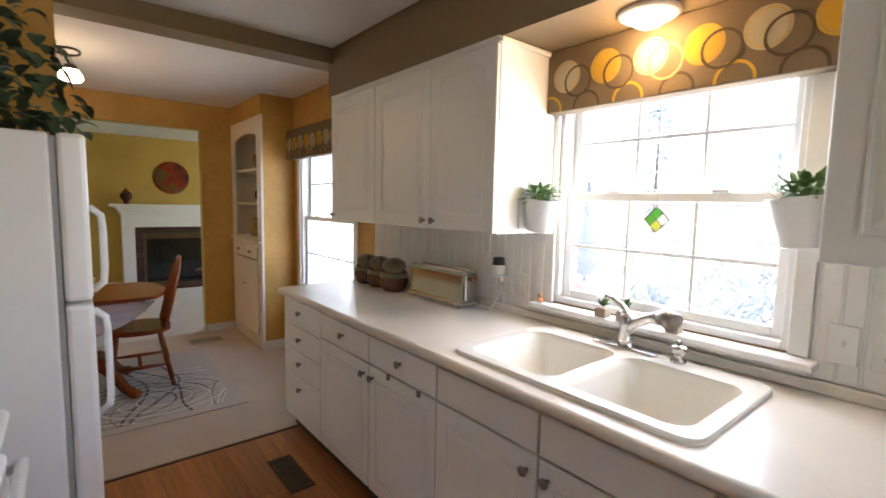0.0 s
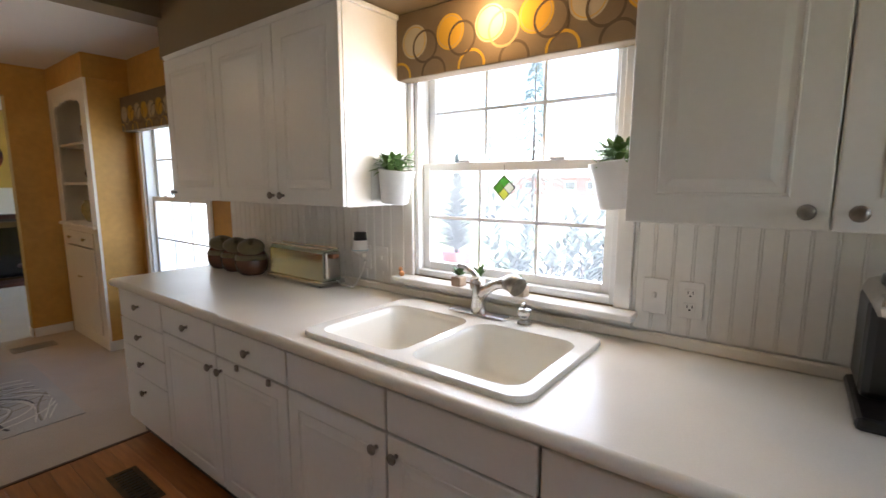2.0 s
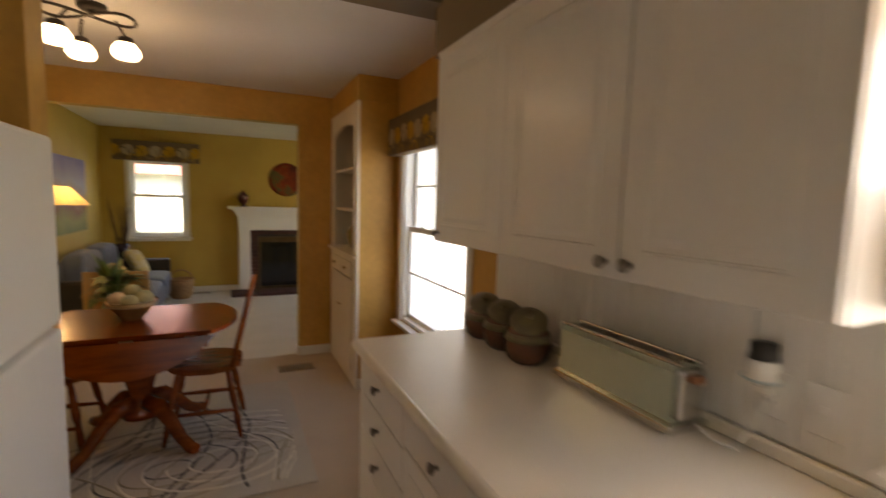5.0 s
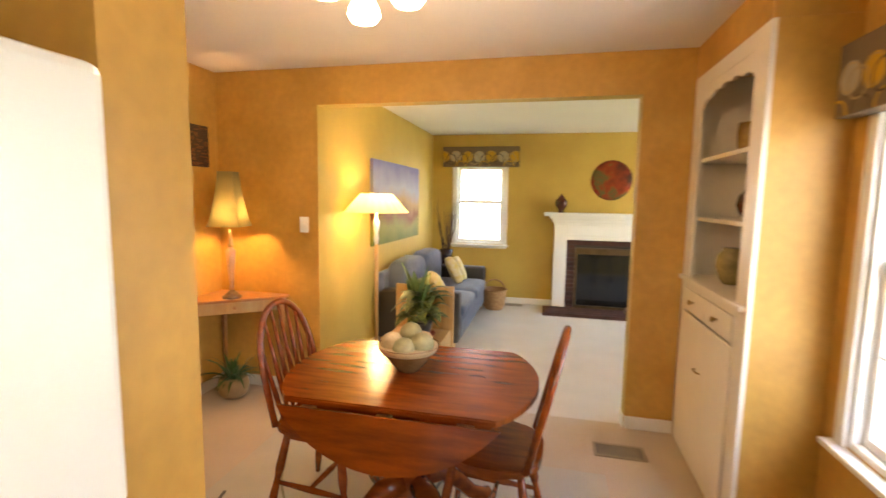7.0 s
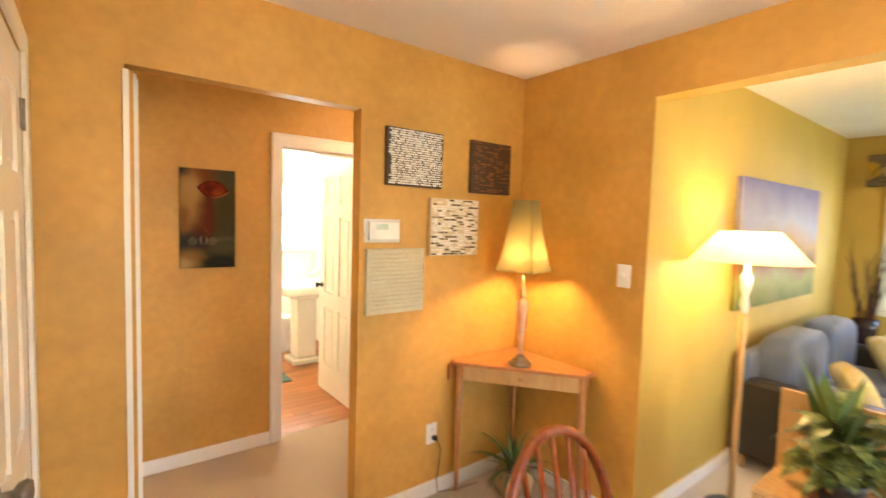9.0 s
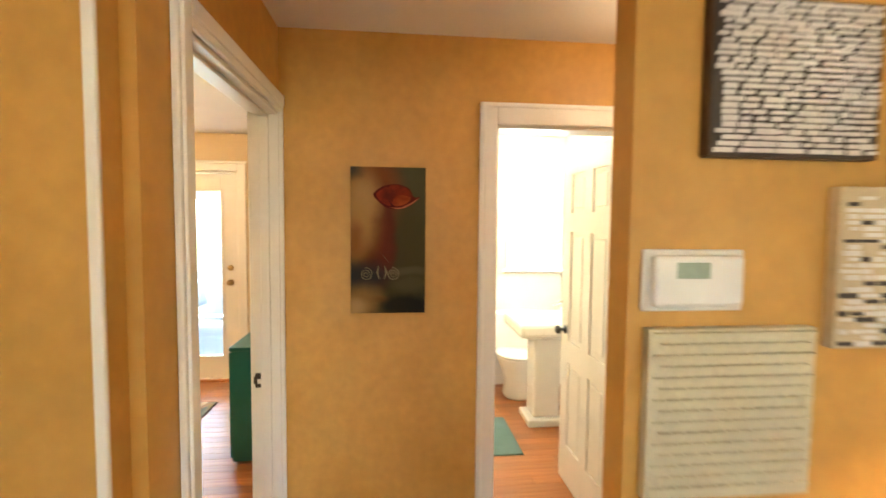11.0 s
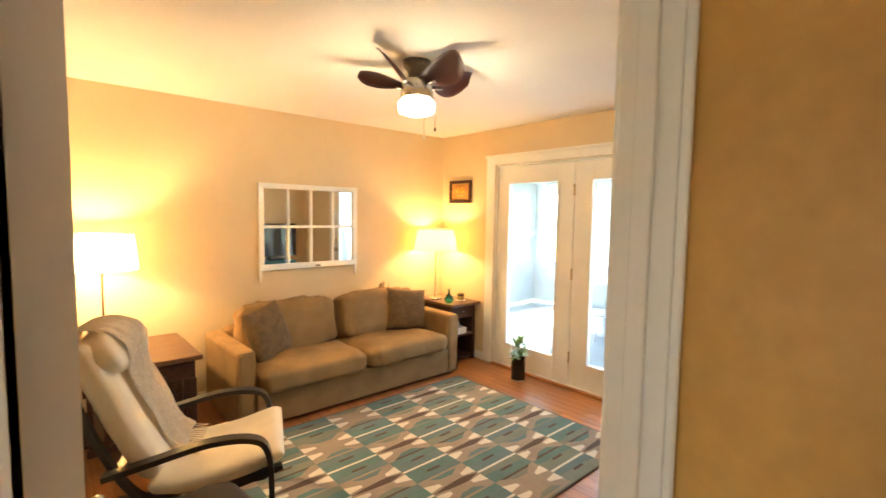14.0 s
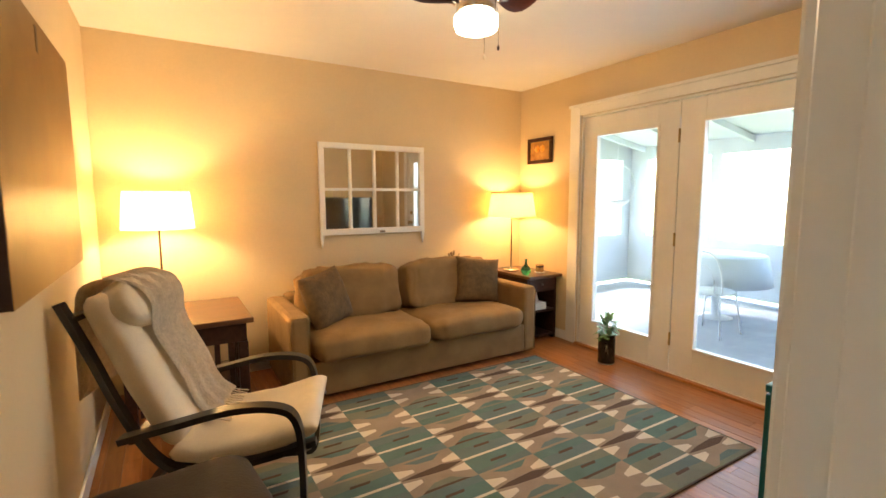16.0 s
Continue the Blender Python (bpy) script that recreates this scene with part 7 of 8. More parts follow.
# den: reclining bentwood chair
ch = thing("bentwood_armchair", (-2.57, 1.70, 0), "cream cushioned bentwood armchair with black frame and knitted throw", "armchair", rz=159)
WHITEF = mat("cream_cushion_fabric", (0.70, 0.61, 0.47), (0.65, 0.56, 0.42), 8, 0.9, 0.5, 220, fine=0.12)
BLKW = mat("black_bentwood", (0.014, 0.012, 0.011), (0.02, 0.017, 0.015), 8, 0.3, 0.05, 80)


def ribbon(bm, pts, y0, y1, th):
    """A flat bent strip in the xz plane, between y0 and y1."""
    pts = [Vector((p[0], 0, p[1])) for p in pts]
    rows = []
    for i, p in enumerate(pts):
        d = (pts[min(i + 1, len(pts) - 1)] - pts[max(i - 1, 0)]).normalized()
        nn = Vector((-d.z, 0, d.x)) * th / 2
        rows.append([bm.verts.new((q.x, y, q.z)) for q, y in ((p + nn, y0), (p + nn, y1), (p - nn, y1), (p - nn, y0))])
    for a, b in zip(rows, rows[1:]):
        for k in range(4):
            bm.faces.new((a[k], a[(k + 1) % 4], b[(k + 1) % 4], b[k]))
    bm.faces.new(rows[0])
    bm.faces.new(rows[-1][::-1])


def smooth_path(pts, n=6):
    out = []
    P = [Vector((*p, 0)) for p in pts]
    for i in range(len(P) - 1):
        p0, p1, p2, p3 = P[max(i - 1, 0)], P[i], P[i + 1], P[min(i + 2, len(P) - 1)]
        for k in range(n):
            t_ = k / n
            q = 0.5 * ((2 * p1) + (-p0 + p2) * t_ + (2 * p0 - 5 * p1 + 4 * p2 - p3) * t_ ** 2 + (-p0 + 3 * p1 - 3 * p2 + p3) * t_ ** 3)
            out.append((q.x, q.y))
    out.append(tuple(P[-1][:2]))
    return out


for s in (-1, 1):
    yy = 0.30 * s
    bm = bmesh.new()
    ribbon(bm, smooth_path([(-0.42, 0.02), (-0.20, 0.012), (0.10, 0.012), (0.30, 0.02), (0.345, 0.10), (0.35, 0.30), (0.335, 0.47), (0.27, 0.535), (0.10, 0.545), (-0.12, 0.50), (-0.30, 0.46)]), yy - 0.028, yy + 0.028, 0.024)
    loc("arm_leg_bow", bm, BLKW, ch)
    bm = bmesh.new()
    ribbon(bm, smooth_path([(0.40, 0.36), (0.15, 0.30), (-0.08, 0.28), (-0.21, 0.36), (-0.315, 0.555), (-0.405, 0.78), (-0.49, 0.975)]), yy * 0.83 - 0.02, yy * 0.83 + 0.02, 0.024)
    loc("seat_frame", bm, BLKW, ch)
for cx, cz in ((0.30, 0.325), (-0.265, 0.44), (-0.467, 0.91)):
    loc("cross_rail", B((cx - 0.02, cx + 0.02, -0.245, 0.245, cz - 0.012, cz + 0.012), bev=0.004), BLKW, ch)
loc("floor_rail", B((-0.42, -0.38, -0.27, 0.27, 0.0, 0.024)), BLKW, ch)


def pad(path, halfw, th, seed):
    bm = bmesh.new()
    path = smooth_path(path, 8)
    n, rows = 14, []
    for i, p in enumerate(path):
        q0, q1 = path[max(i - 1, 0)], path[min(i + 1, len(path) - 1)]
        d = Vector((q1[0] - q0[0], 0, q1[1] - q0[1])).normalized()
        nn = Vector((-d.z, 0, d.x))
        if nn.z < 0:
            nn = -nn
        f = i / (len(path) - 1)
        e = min(1.0, (f * 14) ** 0.5, ((1 - f) * 14) ** 0.5)
        row = []
        for j in range(2 * n):
            a_ = 2 * math.pi * j / (2 * n)
            cy, cn = math.copysign(abs(math.cos(a_)) ** 0.35, math.cos(a_)), math.copysign(abs(math.sin(a_)) ** 0.6, math.sin(a_))
            row.append(bm.verts.new(Vector((p[0], halfw * cy, p[1])) + nn * (th * 0.5 * cn * max(e, 0.15) + th * 0.5 + 0.004 * noise.noise(Vector((i * 0.3, j * 0.4, seed))))))
        rows.append(row)
    for a, b in zip(rows, rows[1:]):
        for j in range(2 * n):
            bm.faces.new((a[j], a[(j + 1) % (2 * n)], b[(j + 1) % (2 * n)], b[j])).smooth = True
    bm.faces.new(rows[0])
    bm.faces.new(rows[-1])
    return bm


loc("seat_cushion", pad([(0.42, 0.385), (0.20, 0.325), (-0.02, 0.30), (-0.16, 0.33)], 0.275, 0.09, 1.0), WHITEF, ch)
loc("back_cushion", pad([(-0.18, 0.36), (-0.28, 0.54), (-0.365, 0.74), (-0.46, 0.965)], 0.24, 0.125, 2.0), WHITEF, ch)
bm = bmesh.new()
puff(bm, -0.335, 0, 0.925, 0.088, 0.225, 0.112, 0.85, 0.35, 16, 36, 0.004, m=Euler((0, radians(-28), 0)).to_matrix())
loc("neck_pillow", bm, WHITEF, ch, "cream neck pillow")
tw = thing("knitted_throw", (-2.57, 1.70, 0), "cream cable knit throw draped over the armchair back", "throw", rz=159)
KNIT = mat("cream_cable_knit", (0.74, 0.64, 0.51), (0.66, 0.56, 0.44), 40, 0.95, 1.2, 90, fine=0.25)
bm = bmesh.new()
path = smooth_path([(-0.515, 0.55), (-0.52, 0.80), (-0.512, 0.95), (-0.485, 1.005), (-0.42, 1.03), (-0.35, 1.032), (-0.265, 0.995), (-0.232, 0.92), (-0.232, 0.80), (-0.155, 0.625), (-0.10, 0.48), (-0.03, 0.42)], 8)
rows = []
for i, p in enumerate(path):
    f = i / (len(path) - 1)
    row = []
    for j in range(25):
        v_ = j / 24
        y_ = -0.14 + 0.34 * v_ + 0.02 * math.sin(f * 9) + 0.03 * f
        lift = 0.008 * math.sin(v_ * 6.283 * 3.5) + 0.005 * noise.noise(Vector((f * 20, v_ * 9, 1.0)))
        row.append(bm.verts.new((p[0] + lift * 0.8, y_, p[1] + lift * 0.6 + 0.006)))
    rows.append(row)
for a, b in zip(rows, rows[1:]):
    for j in range(24):
        bm.faces.new((a[j], a[j + 1], b[j + 1], b[j])).smooth = True
bmesh.ops.solidify(bm, geom=bm.faces[:], thickness=0.012)
loc("knit", bm, KNIT, tw)
for k in range(14):
    y_ = -0.09 + 0.0245 * k
    loc("fringe", T([(-0.05, y_, 0.425), (-0.015, y_ + 0.003, 0.412), (0.03, y_ + 0.006 * (k % 3 - 1), 0.406)], 0.003, 5), KNIT, tw)

ot = thing("leather_ottoman", (-2.34, 2.56, 0), "dark brown leather ottoman on short legs", "ottoman", rz=6)
bm = bmesh.new()
puff(bm, 0, 0, 0.385, 0.26, 0.28, 0.15, 0.35, 0.25, 18, 48, 0.006)
loc("cushion", bm, mat("brown_leather", (0.018, 0.009, 0.006), (0.013, 0.007, 0.005), 8, 0.58, 0.4, 120), ot)
loc("base", B((-0.24, 0.24, -0.26, 0.26, 0.09, 0.25), bev=0.02), DKWOOD, ot)
for sx in (-0.19, 0.19):
    for sy in (-0.21, 0.21):
        loc("leg", T([(sx, sy, 0.0), (sx, sy, 0.09)], [0.018, 0.024], 10), DKWOOD, ot)
TEAL = mat("teal_lacquer", (0.008, 0.115, 0.115), (0.006, 0.095, 0.10), 4, 0.3, 0.03, 60, fine=0.06)
tc_ = thing("teal_cabinet", (-4.48, 3.48, 0), "glossy teal painted cabinet against the den wall", "cabinet")
W("body", B((-5.19, -3.94, 3.24, 3.69, 0.02, 0.755), bev=0.003), TEAL, tc_)
W("top", B((-5.20, -3.93, 3.23, 3.692, 0.756, 0.78), bev=0.003), TEAL, tc_)
for k in range(3):
    W("door", B((-5.185 + 0.413 * k, -4.78 + 0.413 * k, 3.222, 3.239, 0.04, 0.74), bev=0.003), TEAL, tc_)
tv = thing("television", (-4.85, 3.5, 0.7805), "black flat screen television on the teal cabinet", "television")
loc("screen", B((-0.45, 0.45, -0.02, 0.02, 0.06, 0.58), bev=0.006), SMOKE, tv)
loc("bezel", B((-0.46, 0.46, -0.015, 0.03, 0.05, 0.0595), (-0.46, 0.46, -0.015, 0.03, 0.5805, 0.59), (-0.46, -0.4505, -0.015, 0.03, 0.0595, 0.5805), (0.4505, 0.46, -0.015, 0.03, 0.0595, 0.5805)), DARKP, tv)
loc("foot", B((-0.2, 0.2, -0.1, 0.1, 0.0, 0.012), (-0.03, 0.03, -0.01, 0.02, 0.012, 0.049), bev=0.002), DARKP, tv)

# den: ceiling fan
FANW = mat("dark_mahogany_blade", (0.075, 0.022, 0.014), (0.05, 0.014, 0.010), 5, 0.28, 0.03, 50, fine=0.15)
fan = thing("ceiling_fan", (-3.70, 2.0, H), "five blade ceiling fan with dark leaf shaped blades and lit globe", "ceiling fan")
loc("canopy", L([(0.0, 0), (0.08, -0.0005), (0.08, -0.035), (0.055, -0.06), (0.05, -0.10), (0.0, -0.105)]), PEWTER, fan)
loc("motor", L([(0.05, -0.10), (0.085, -0.108), (0.094, -0.125), (0.095, -0.205), (0.086, -0.218), (0.0, -0.222)]), CHROME, fan, "brushed metal motor housing")
o = loc("light_globe", L([(0.088, -0.220), (0.104, -0.232), (0.107, -0.262), (0.098, -0.292), (0.06, -0.306), (0.0, -0.310)]), GLOBE, fan, "lit opal glass globe")
o.visible_shadow = False
for k in range(5):
    an = radians(15 + 72 * k)
    bm = bmesh.new()
    n, g = 12, []
    for i in range(n + 1):
        f = i / n
        r = 0.08 + 0.27 * f
        w = 0.088 * (math.sin(math.pi * (0.10 + 0.84 * f)) ** 0.6) * (0.6 + 0.7 * f)
        row = []
        for j in range(7):
            v_ = j / 3 - 1
            sweep = 0.07 * math.sin(f * 2.2)
            tilt = -0.72
            row.append(bm.verts.new((r, w * v_ * math.cos(tilt) + sweep - 0.035, -0.125 + w * v_ * math.sin(tilt) + 0.07 * f * f + 0.015 * (1 - v_ * v_))))
        g.append(row)
    for i in range(n):
        for j in range(6):
            bm.faces.new((g[i][j], g[i + 1][j], g[i + 1][j + 1], g[i][j + 1])).smooth = True
    bmesh.ops.solidify(bm, geom=bm.faces[:], thickness=0.006)
    bmesh.ops.rotate(bm, verts=bm.verts, cent=(0, 0, 0), matrix=Euler((0, 0, an)).to_matrix())
    bl = loc("blade", bm, FANW, fan)
    loc("blade_iron", T([(0.09 * math.cos(an), 0.09 * math.sin(an), -0.150), (0.16 * math.cos(an + 0.1), 0.16 * math.sin(an + 0.1), -0.140)], 0.012, 8, 0.4), CHROME, bl)
for k in range(10):
    a_ = radians(15 + 36 * k)
    loc("screw", L([(0.005, 0.0), (0.005, 0.003), (0.0, 0.005)], (0.115 * math.cos(a_), 0.115 * math.sin(a_), -0.158), 8), CHROME, fan)
for cx, ln in ((0.03, 0.20), (-0.05, 0.11)):
    loc("pull_chain", T([(cx, 0.098, -0.21), (cx, 0.108, -0.25), (cx, 0.108, -0.31 - ln * 0.6)], 0.0018, 6), CHROME, fan)
    loc("chain_bob", L([(0.0, 0), (0.006, 0.004), (0.007, 0.016), (0.0, 0.03)], (cx, 0.108, -0.34 - ln * 0.6), 10), TRIM if cx > 0 else DKWOOD, fan)

# den: rug
RC = [mat("rug_teal", (0.12, 0.20, 0.18), (0.09, 0.16, 0.145), 7, 0.95, 0.9, 320, fine=0.2), mat("rug_slate", (0.115, 0.165, 0.165), (0.14, 0.19, 0.185), 7, 0.95, 0.9, 320, fine=0.2),
      mat("rug_taupe", (0.34, 0.265, 0.20), (0.28, 0.22, 0.165), 7, 0.95, 0.9, 320, fine=0.2), mat("rug_cream", (0.72, 0.64, 0.52), (0.66, 0.58, 0.47), 7, 0.95, 0.9, 320, fine=0.15),
      mat("rug_brown", (0.10, 0.062, 0.045), None, 7, 0.95, 0.9, 320, fine=0.2), mat("rug_grey_green", (0.20, 0.215, 0.165), (0.165, 0.18, 0.14), 7, 0.95, 0.9, 320, fine=0.2)]
rg2 = thing("patterned_rug", (-3.8, 1.9, 0), "teal, taupe and cream geometric area rug on the oak floor", "rug")
X0, X1, Y0, Y1 = -5.02, -2.55, 1.02, 2.74
W("field", B((X0, X1, Y0, Y1, 0.001, 0.0105), bev=0.003), RC[5], rg2)
bms = [bmesh.new() for _ in RC]
NX, NY = 7, 6
cw_, ch_ = (X1 - X0 - 0.02) / NX, (Y1 - Y0 - 0.02) / NY
rng = random.Random(12)


def patch(mi, i, j, pts, z):
    """One woven patch in cell i, j of the pattern; the corners are shares of the cell."""
    ax, ay = X0 + 0.01 + i * cw_, Y0 + 0.01 + j * ch_
    bms[mi].faces.new([bms[mi].verts.new((ax + u * cw_, ay + w * ch_, 0.0108 + z)) for u, w in pts])


for i in range(NX):
    for j in range(NY):
        if (i + j) % 2 == 0:
            for lo, hi, flip in ((0.0, 0.46, False), (0.54, 1.0, True)):
                c1, c2 = rng.choice(((0, 1), (1, 0), (0, 5), (1, 5), (5, 0)))
                k_ = rng.uniform(0.35, 0.6)
                m1, m2 = (lo + (hi - lo) * k_, lo + (hi - lo) * (k_ + rng.uniform(-0.25, 0.25)))
                patch(c1, i, j, [(0, lo), (1, lo), (1, m2), (0, m1)], 0)
                patch(c2, i, j, [(0, m1), (1, m2), (1, hi), (0, hi)], 0)
                mid = (lo + hi) / 2
                patch(4, i, j, [(0.34, mid - 0.035), (0.63, mid - 0.035), (0.66, mid + 0.035), (0.37, mid + 0.035)], 0.0005)
            patch(1, i, j, [(0, 0.455), (1, 0.455), (1, 0.475), (0, 0.475)], 0.0004)
            patch(3, i, j, [(0, 0.475), (1, 0.475), (1, 0.535), (0, 0.535)], 0.0005)
        else:
            patch(2, i, j, [(0, 0), (1, 0), (1, 1), (0, 1)], 0)
            patch(rng.choice((4, 2)), i, j, [(0.0, 0.5), (0.30, 0.40), (0.75, 0.44), (1.0, 0.5), (0.70, 0.56), (0.30, 0.60)], 0.0002)
            for lo, hi in ((0.0, 0.44), (1.0, 0.56)):
                d_ = hi - lo
                patch(rng.choice((0, 5, 1)), i, j, [(0.12, lo), (0.88, lo), (0.62, lo + d_ * 0.42), (0.36, lo + d_ * 0.46)][::1 if d_ > 0 else -1], 0.0003)
                patch(rng.choice((4, 2, 5)), i, j, [(0.10, lo), (0.88, lo), (0.80, lo + d_ * 0.14), (0.2, lo + d_ * 0.12)][::1 if d_ > 0 else -1], 0.0004)
                for x_, s_ in ((0.0, 1), (1.0, -1)):
                    q = [(x_, lo + d_ * 0.42), (x_ + 0.26 * s_, lo + d_ * 0.66), (x_ + 0.27 * s_, lo + d_ * 0.86), (x_, lo + d_ * 0.98)]
                    patch(3, i, j, q if (d_ > 0) == (s_ > 0) else q[::-1], 0.0006)
for b_, m_ in zip(bms, RC):
    W("woven_pattern", b_, m_, rg2)["kind"] = "stuff"
bm = B((X0 - 0.008, X0, Y0, Y1, 0.0005, 0.009), (X1, X1 + 0.008, Y0, Y1, 0.0005, 0.009), (X0, X1, Y0 - 0.008, Y0, 0.0005, 0.009), (X0, X1, Y1, Y1 + 0.008, 0.0005, 0.009))
W("binding", bm, RC[4], rg2)

# den: french doors and planter
# door glass without the painted glare veil
CLEAR = pane_mat("plain_door_glass", 0.0)
fd = tagged(new("door_french"), "white french doors with full glass panes to the sunroom", "door", kind="structure")
fd.location = (-5.6, 1.845, 0)
W("casing", B((-5.599, -5.58, 0.815, 0.93, 0, 2.15), (-5.599, -5.58, 2.76, 2.84, 0, 2.15), (-5.599, -5.58, 0.93, 2.76, 2.075, 2.15), (-5.598, -5.57, 0.80, 2.85, 2.15, 2.175), bev=0.004), TRIM, fd)
W("jamb", B((-5.715, -5.602, 0.932, 0.945, 0, 2.073), (-5.715, -5.602, 2.745, 2.758, 0, 2.073), (-5.715, -5.602, 0.945, 2.745, 2.055, 2.073), (-5.715, -5.602, 0.945, 2.745, -0.01, 0.022), bev=0.002), TRIM, fd)
for ya, yb, ga, gb in ((0.948, 1.842, 1.098, 1.668), (1.848, 2.742, 2.03, 2.59)):
    xa, xb = -5.665, -5.622
    lf = W("leaf", B((xa, xb, ya, ga, 0.025, 2.05), (xa, xb, gb, yb, 0.025, 2.05), (xa, xb, ga, gb, 0.025, 0.25), (xa, xb, ga, gb, 1.88, 2.05), bev=0.003), TRIM, fd)
    W("glazing_bead", B((xb, xb + 0.008, ga - 0.022, ga, 0.228, 1.902), (xb, xb + 0.008, gb, gb + 0.022, 0.228, 1.902), (xb, xb + 0.008, ga, gb, 0.228, 0.25), (xb, xb + 0.008, ga, gb, 1.88, 1.902), bev=0.003), TRIM, lf)
    pn = W("pane", B((-5.648, -5.642, ga - 0.004, gb + 0.004, 0.246, 1.884)), CLEAR, lf)
    pn.visible_shadow = False
for z in (0.28, 1.04, 1.80):
    W("hinge", T([(-5.616, 1.845, z - 0.05), (-5.616, 1.845, z + 0.05)], 0.008, 8), BRASS, fd, "brass hinge")
for z in (0.985, 1.13):
    bm = L([(0.03, 0), (0.03, 0.008), (0.012, 0.012), (0.012, 0.03), (0.027, 0.042), (0.026, 0.056), (0.0, 0.062)] if z < 1.1 else [(0.028, 0), (0.028, 0.012), (0.02, 0.02), (0.0, 0.021)], seg=20)
    bmesh.ops.rotate(bm, verts=bm.verts, cent=(0, 0, 0), matrix=Euler((0, radians(90), 0)).to_matrix())
    bmesh.ops.translate(bm, verts=bm.verts, vec=(-5.6218, 2.675, z))
    W("door_knob" if z < 1.1 else "deadbolt", bm, BRASS, fd, "brass knob")
W("threshold", B((-5.602, -5.56, 0.94, 2.75, 0.0005, 0.02), bev=0.005), OAK, fd, "oak threshold")
gp = thing("glass_planter", (-5.42, 1.43, 0), "tall glass jar of dark soil with a leafy seedling", "plant")
loc("jar", L([(0.0, 0), (0.065, 0.0), (0.068, 0.01), (0.068, 0.24), (0.070, 0.245), (0.066, 0.245), (0.064, 0.012), (0.0, 0.010)], seg=28), glass_mat("clear_glass", (0.95, 0.97, 0.96)), gp)
loc("soil", L([(0.0, 0.012), (0.062, 0.013), (0.062, 0.15), (0.0, 0.155)], seg=24), SOIL, gp)
o = loc("foliage", bush(70, 0.085, 0.035, 0.045, (-0.1, 1.2), 0.5, 31, 0.20, 0.02), LEAFP, gp)
o.location = (0, 0, 0.18)
loc("stem", T([(0, 0, 0.15), (0.005, 0.004, 0.36)], 0.004, 6), LEAF, gp)

# ---- bathroom ----
PORC = mat("white_porcelain", (0.86, 0.84, 0.78), None, 2, 0.1, 0.0, fine=0.02)
ps = thing("pedestal_sink", (-4.45, 5.48, 0), "white porcelain pedestal sink in the bathroom", "sink")
loc("pedestal", B((-0.10, 0.10, -0.10, 0.12, 0.06, 0.70), bev=0.02), PORC, ps)
loc("foot", B((-0.145, 0.145, -0.15, 0.14, 0.0, 0.06), bev=0.015), PORC, ps)
loc("basin", B((-0.28, 0.28, -0.26, 0.28, 0.74, 0.85), bev=0.03), PORC, ps)
loc("basin_neck", B((-0.18, 0.18, -0.17, 0.20, 0.70, 0.745), bev=0.015), PORC, ps)
loc("faucet", T([(0, 0.2, 0.85), (0, 0.2, 0.95), (0, 0.14, 0.97), (0, 0.08, 0.94)], 0.012, 10), CHROME, ps, "chrome faucet")
for sx in (-0.11, 0.11):
    loc("tap", L([(0.025, 0), (0.02, 0.03), (0.028, 0.05), (0.0, 0.055)], (sx, 0.2, 0.85), 14), CHROME, ps, "chrome tap")
to = thing("toilet", (-5.0, 5.42, 0), "white porcelain toilet in the bathroom", "toilet")
loc("bowl", L([(0.12, 0), (0.13, 0.03), (0.11, 0.15), (0.15, 0.28), (0.19, 0.37), (0.19, 0.385), (0.0, 0.386)], seg=28, sx=1.2), PORC, to)
loc("seat", L([(0.0, 0.387), (0.195, 0.388), (0.20, 0.40), (0.19, 0.415), (0.0, 0.418)], seg=28, sx=1.2), PORC, to)
loc("tank", B((-0.28, -0.12, -0.23, 0.23, 0.387, 0.75), bev=0.02), PORC, to)
rk = thing("bath_mat", (-4.2, 4.93, 0), "small teal bath mat on the oak floor", "mat")
loc("mat", B((-0.3, 0.3, -0.25, 0.25, 0.001, 0.014), bev=0.005), RC[0], rk)
bc = thing("bath_cabinet", (-4.08, 5.80, 0), "white slatted bathroom shelf beside the sink", "shelf")
for z in (0.2, 0.42, 0.62):
    loc("shelf", B((-0.14, 0.14, -0.12, 0.13, z, z + 0.02), bev=0.003), PORC, bc)
for sx in (-0.13, 0.11):
    loc("post", B((sx, sx + 0.02, -0.12, -0.10, 0.0, 0.75)), PORC, bc)
    loc("post", B((sx, sx + 0.02, 0.11, 0.13, 0.0, 0.75)), PORC, bc)
hung_window("window_4", True, -5.3, -1, 5.42, 5.88, 1.15, 1.95, 1.55, 1, 1, "small white bathroom window", 0.05, 0.05, grid=False)
wsc = structure("trim_bath_wainscot", B((-5.299, -5.289, 4.34, 5.94, 0.09, 1.08), (-5.28, -3.04, 5.939, 5.949, 0.09, 1.08), (-5.299, -5.275, 4.34, 5.94, 1.08, 1.11), (-5.27, -3.04, 5.925, 5.949, 1.08, 1.11)), TRIM, "white bathroom wainscot with cap rail", "trim")

# ---- kitchen: small things ----
JAR = mat("brown_pottery", (0.13, 0.05, 0.025), (0.065, 0.03, 0.02), 12, 0.25, 0.1, 50, fine=0.3)
LID = mat("olive_pottery_lid", (0.17, 0.13, 0.06), (0.10, 0.075, 0.04), 16, 0.3, 0.1, 60)


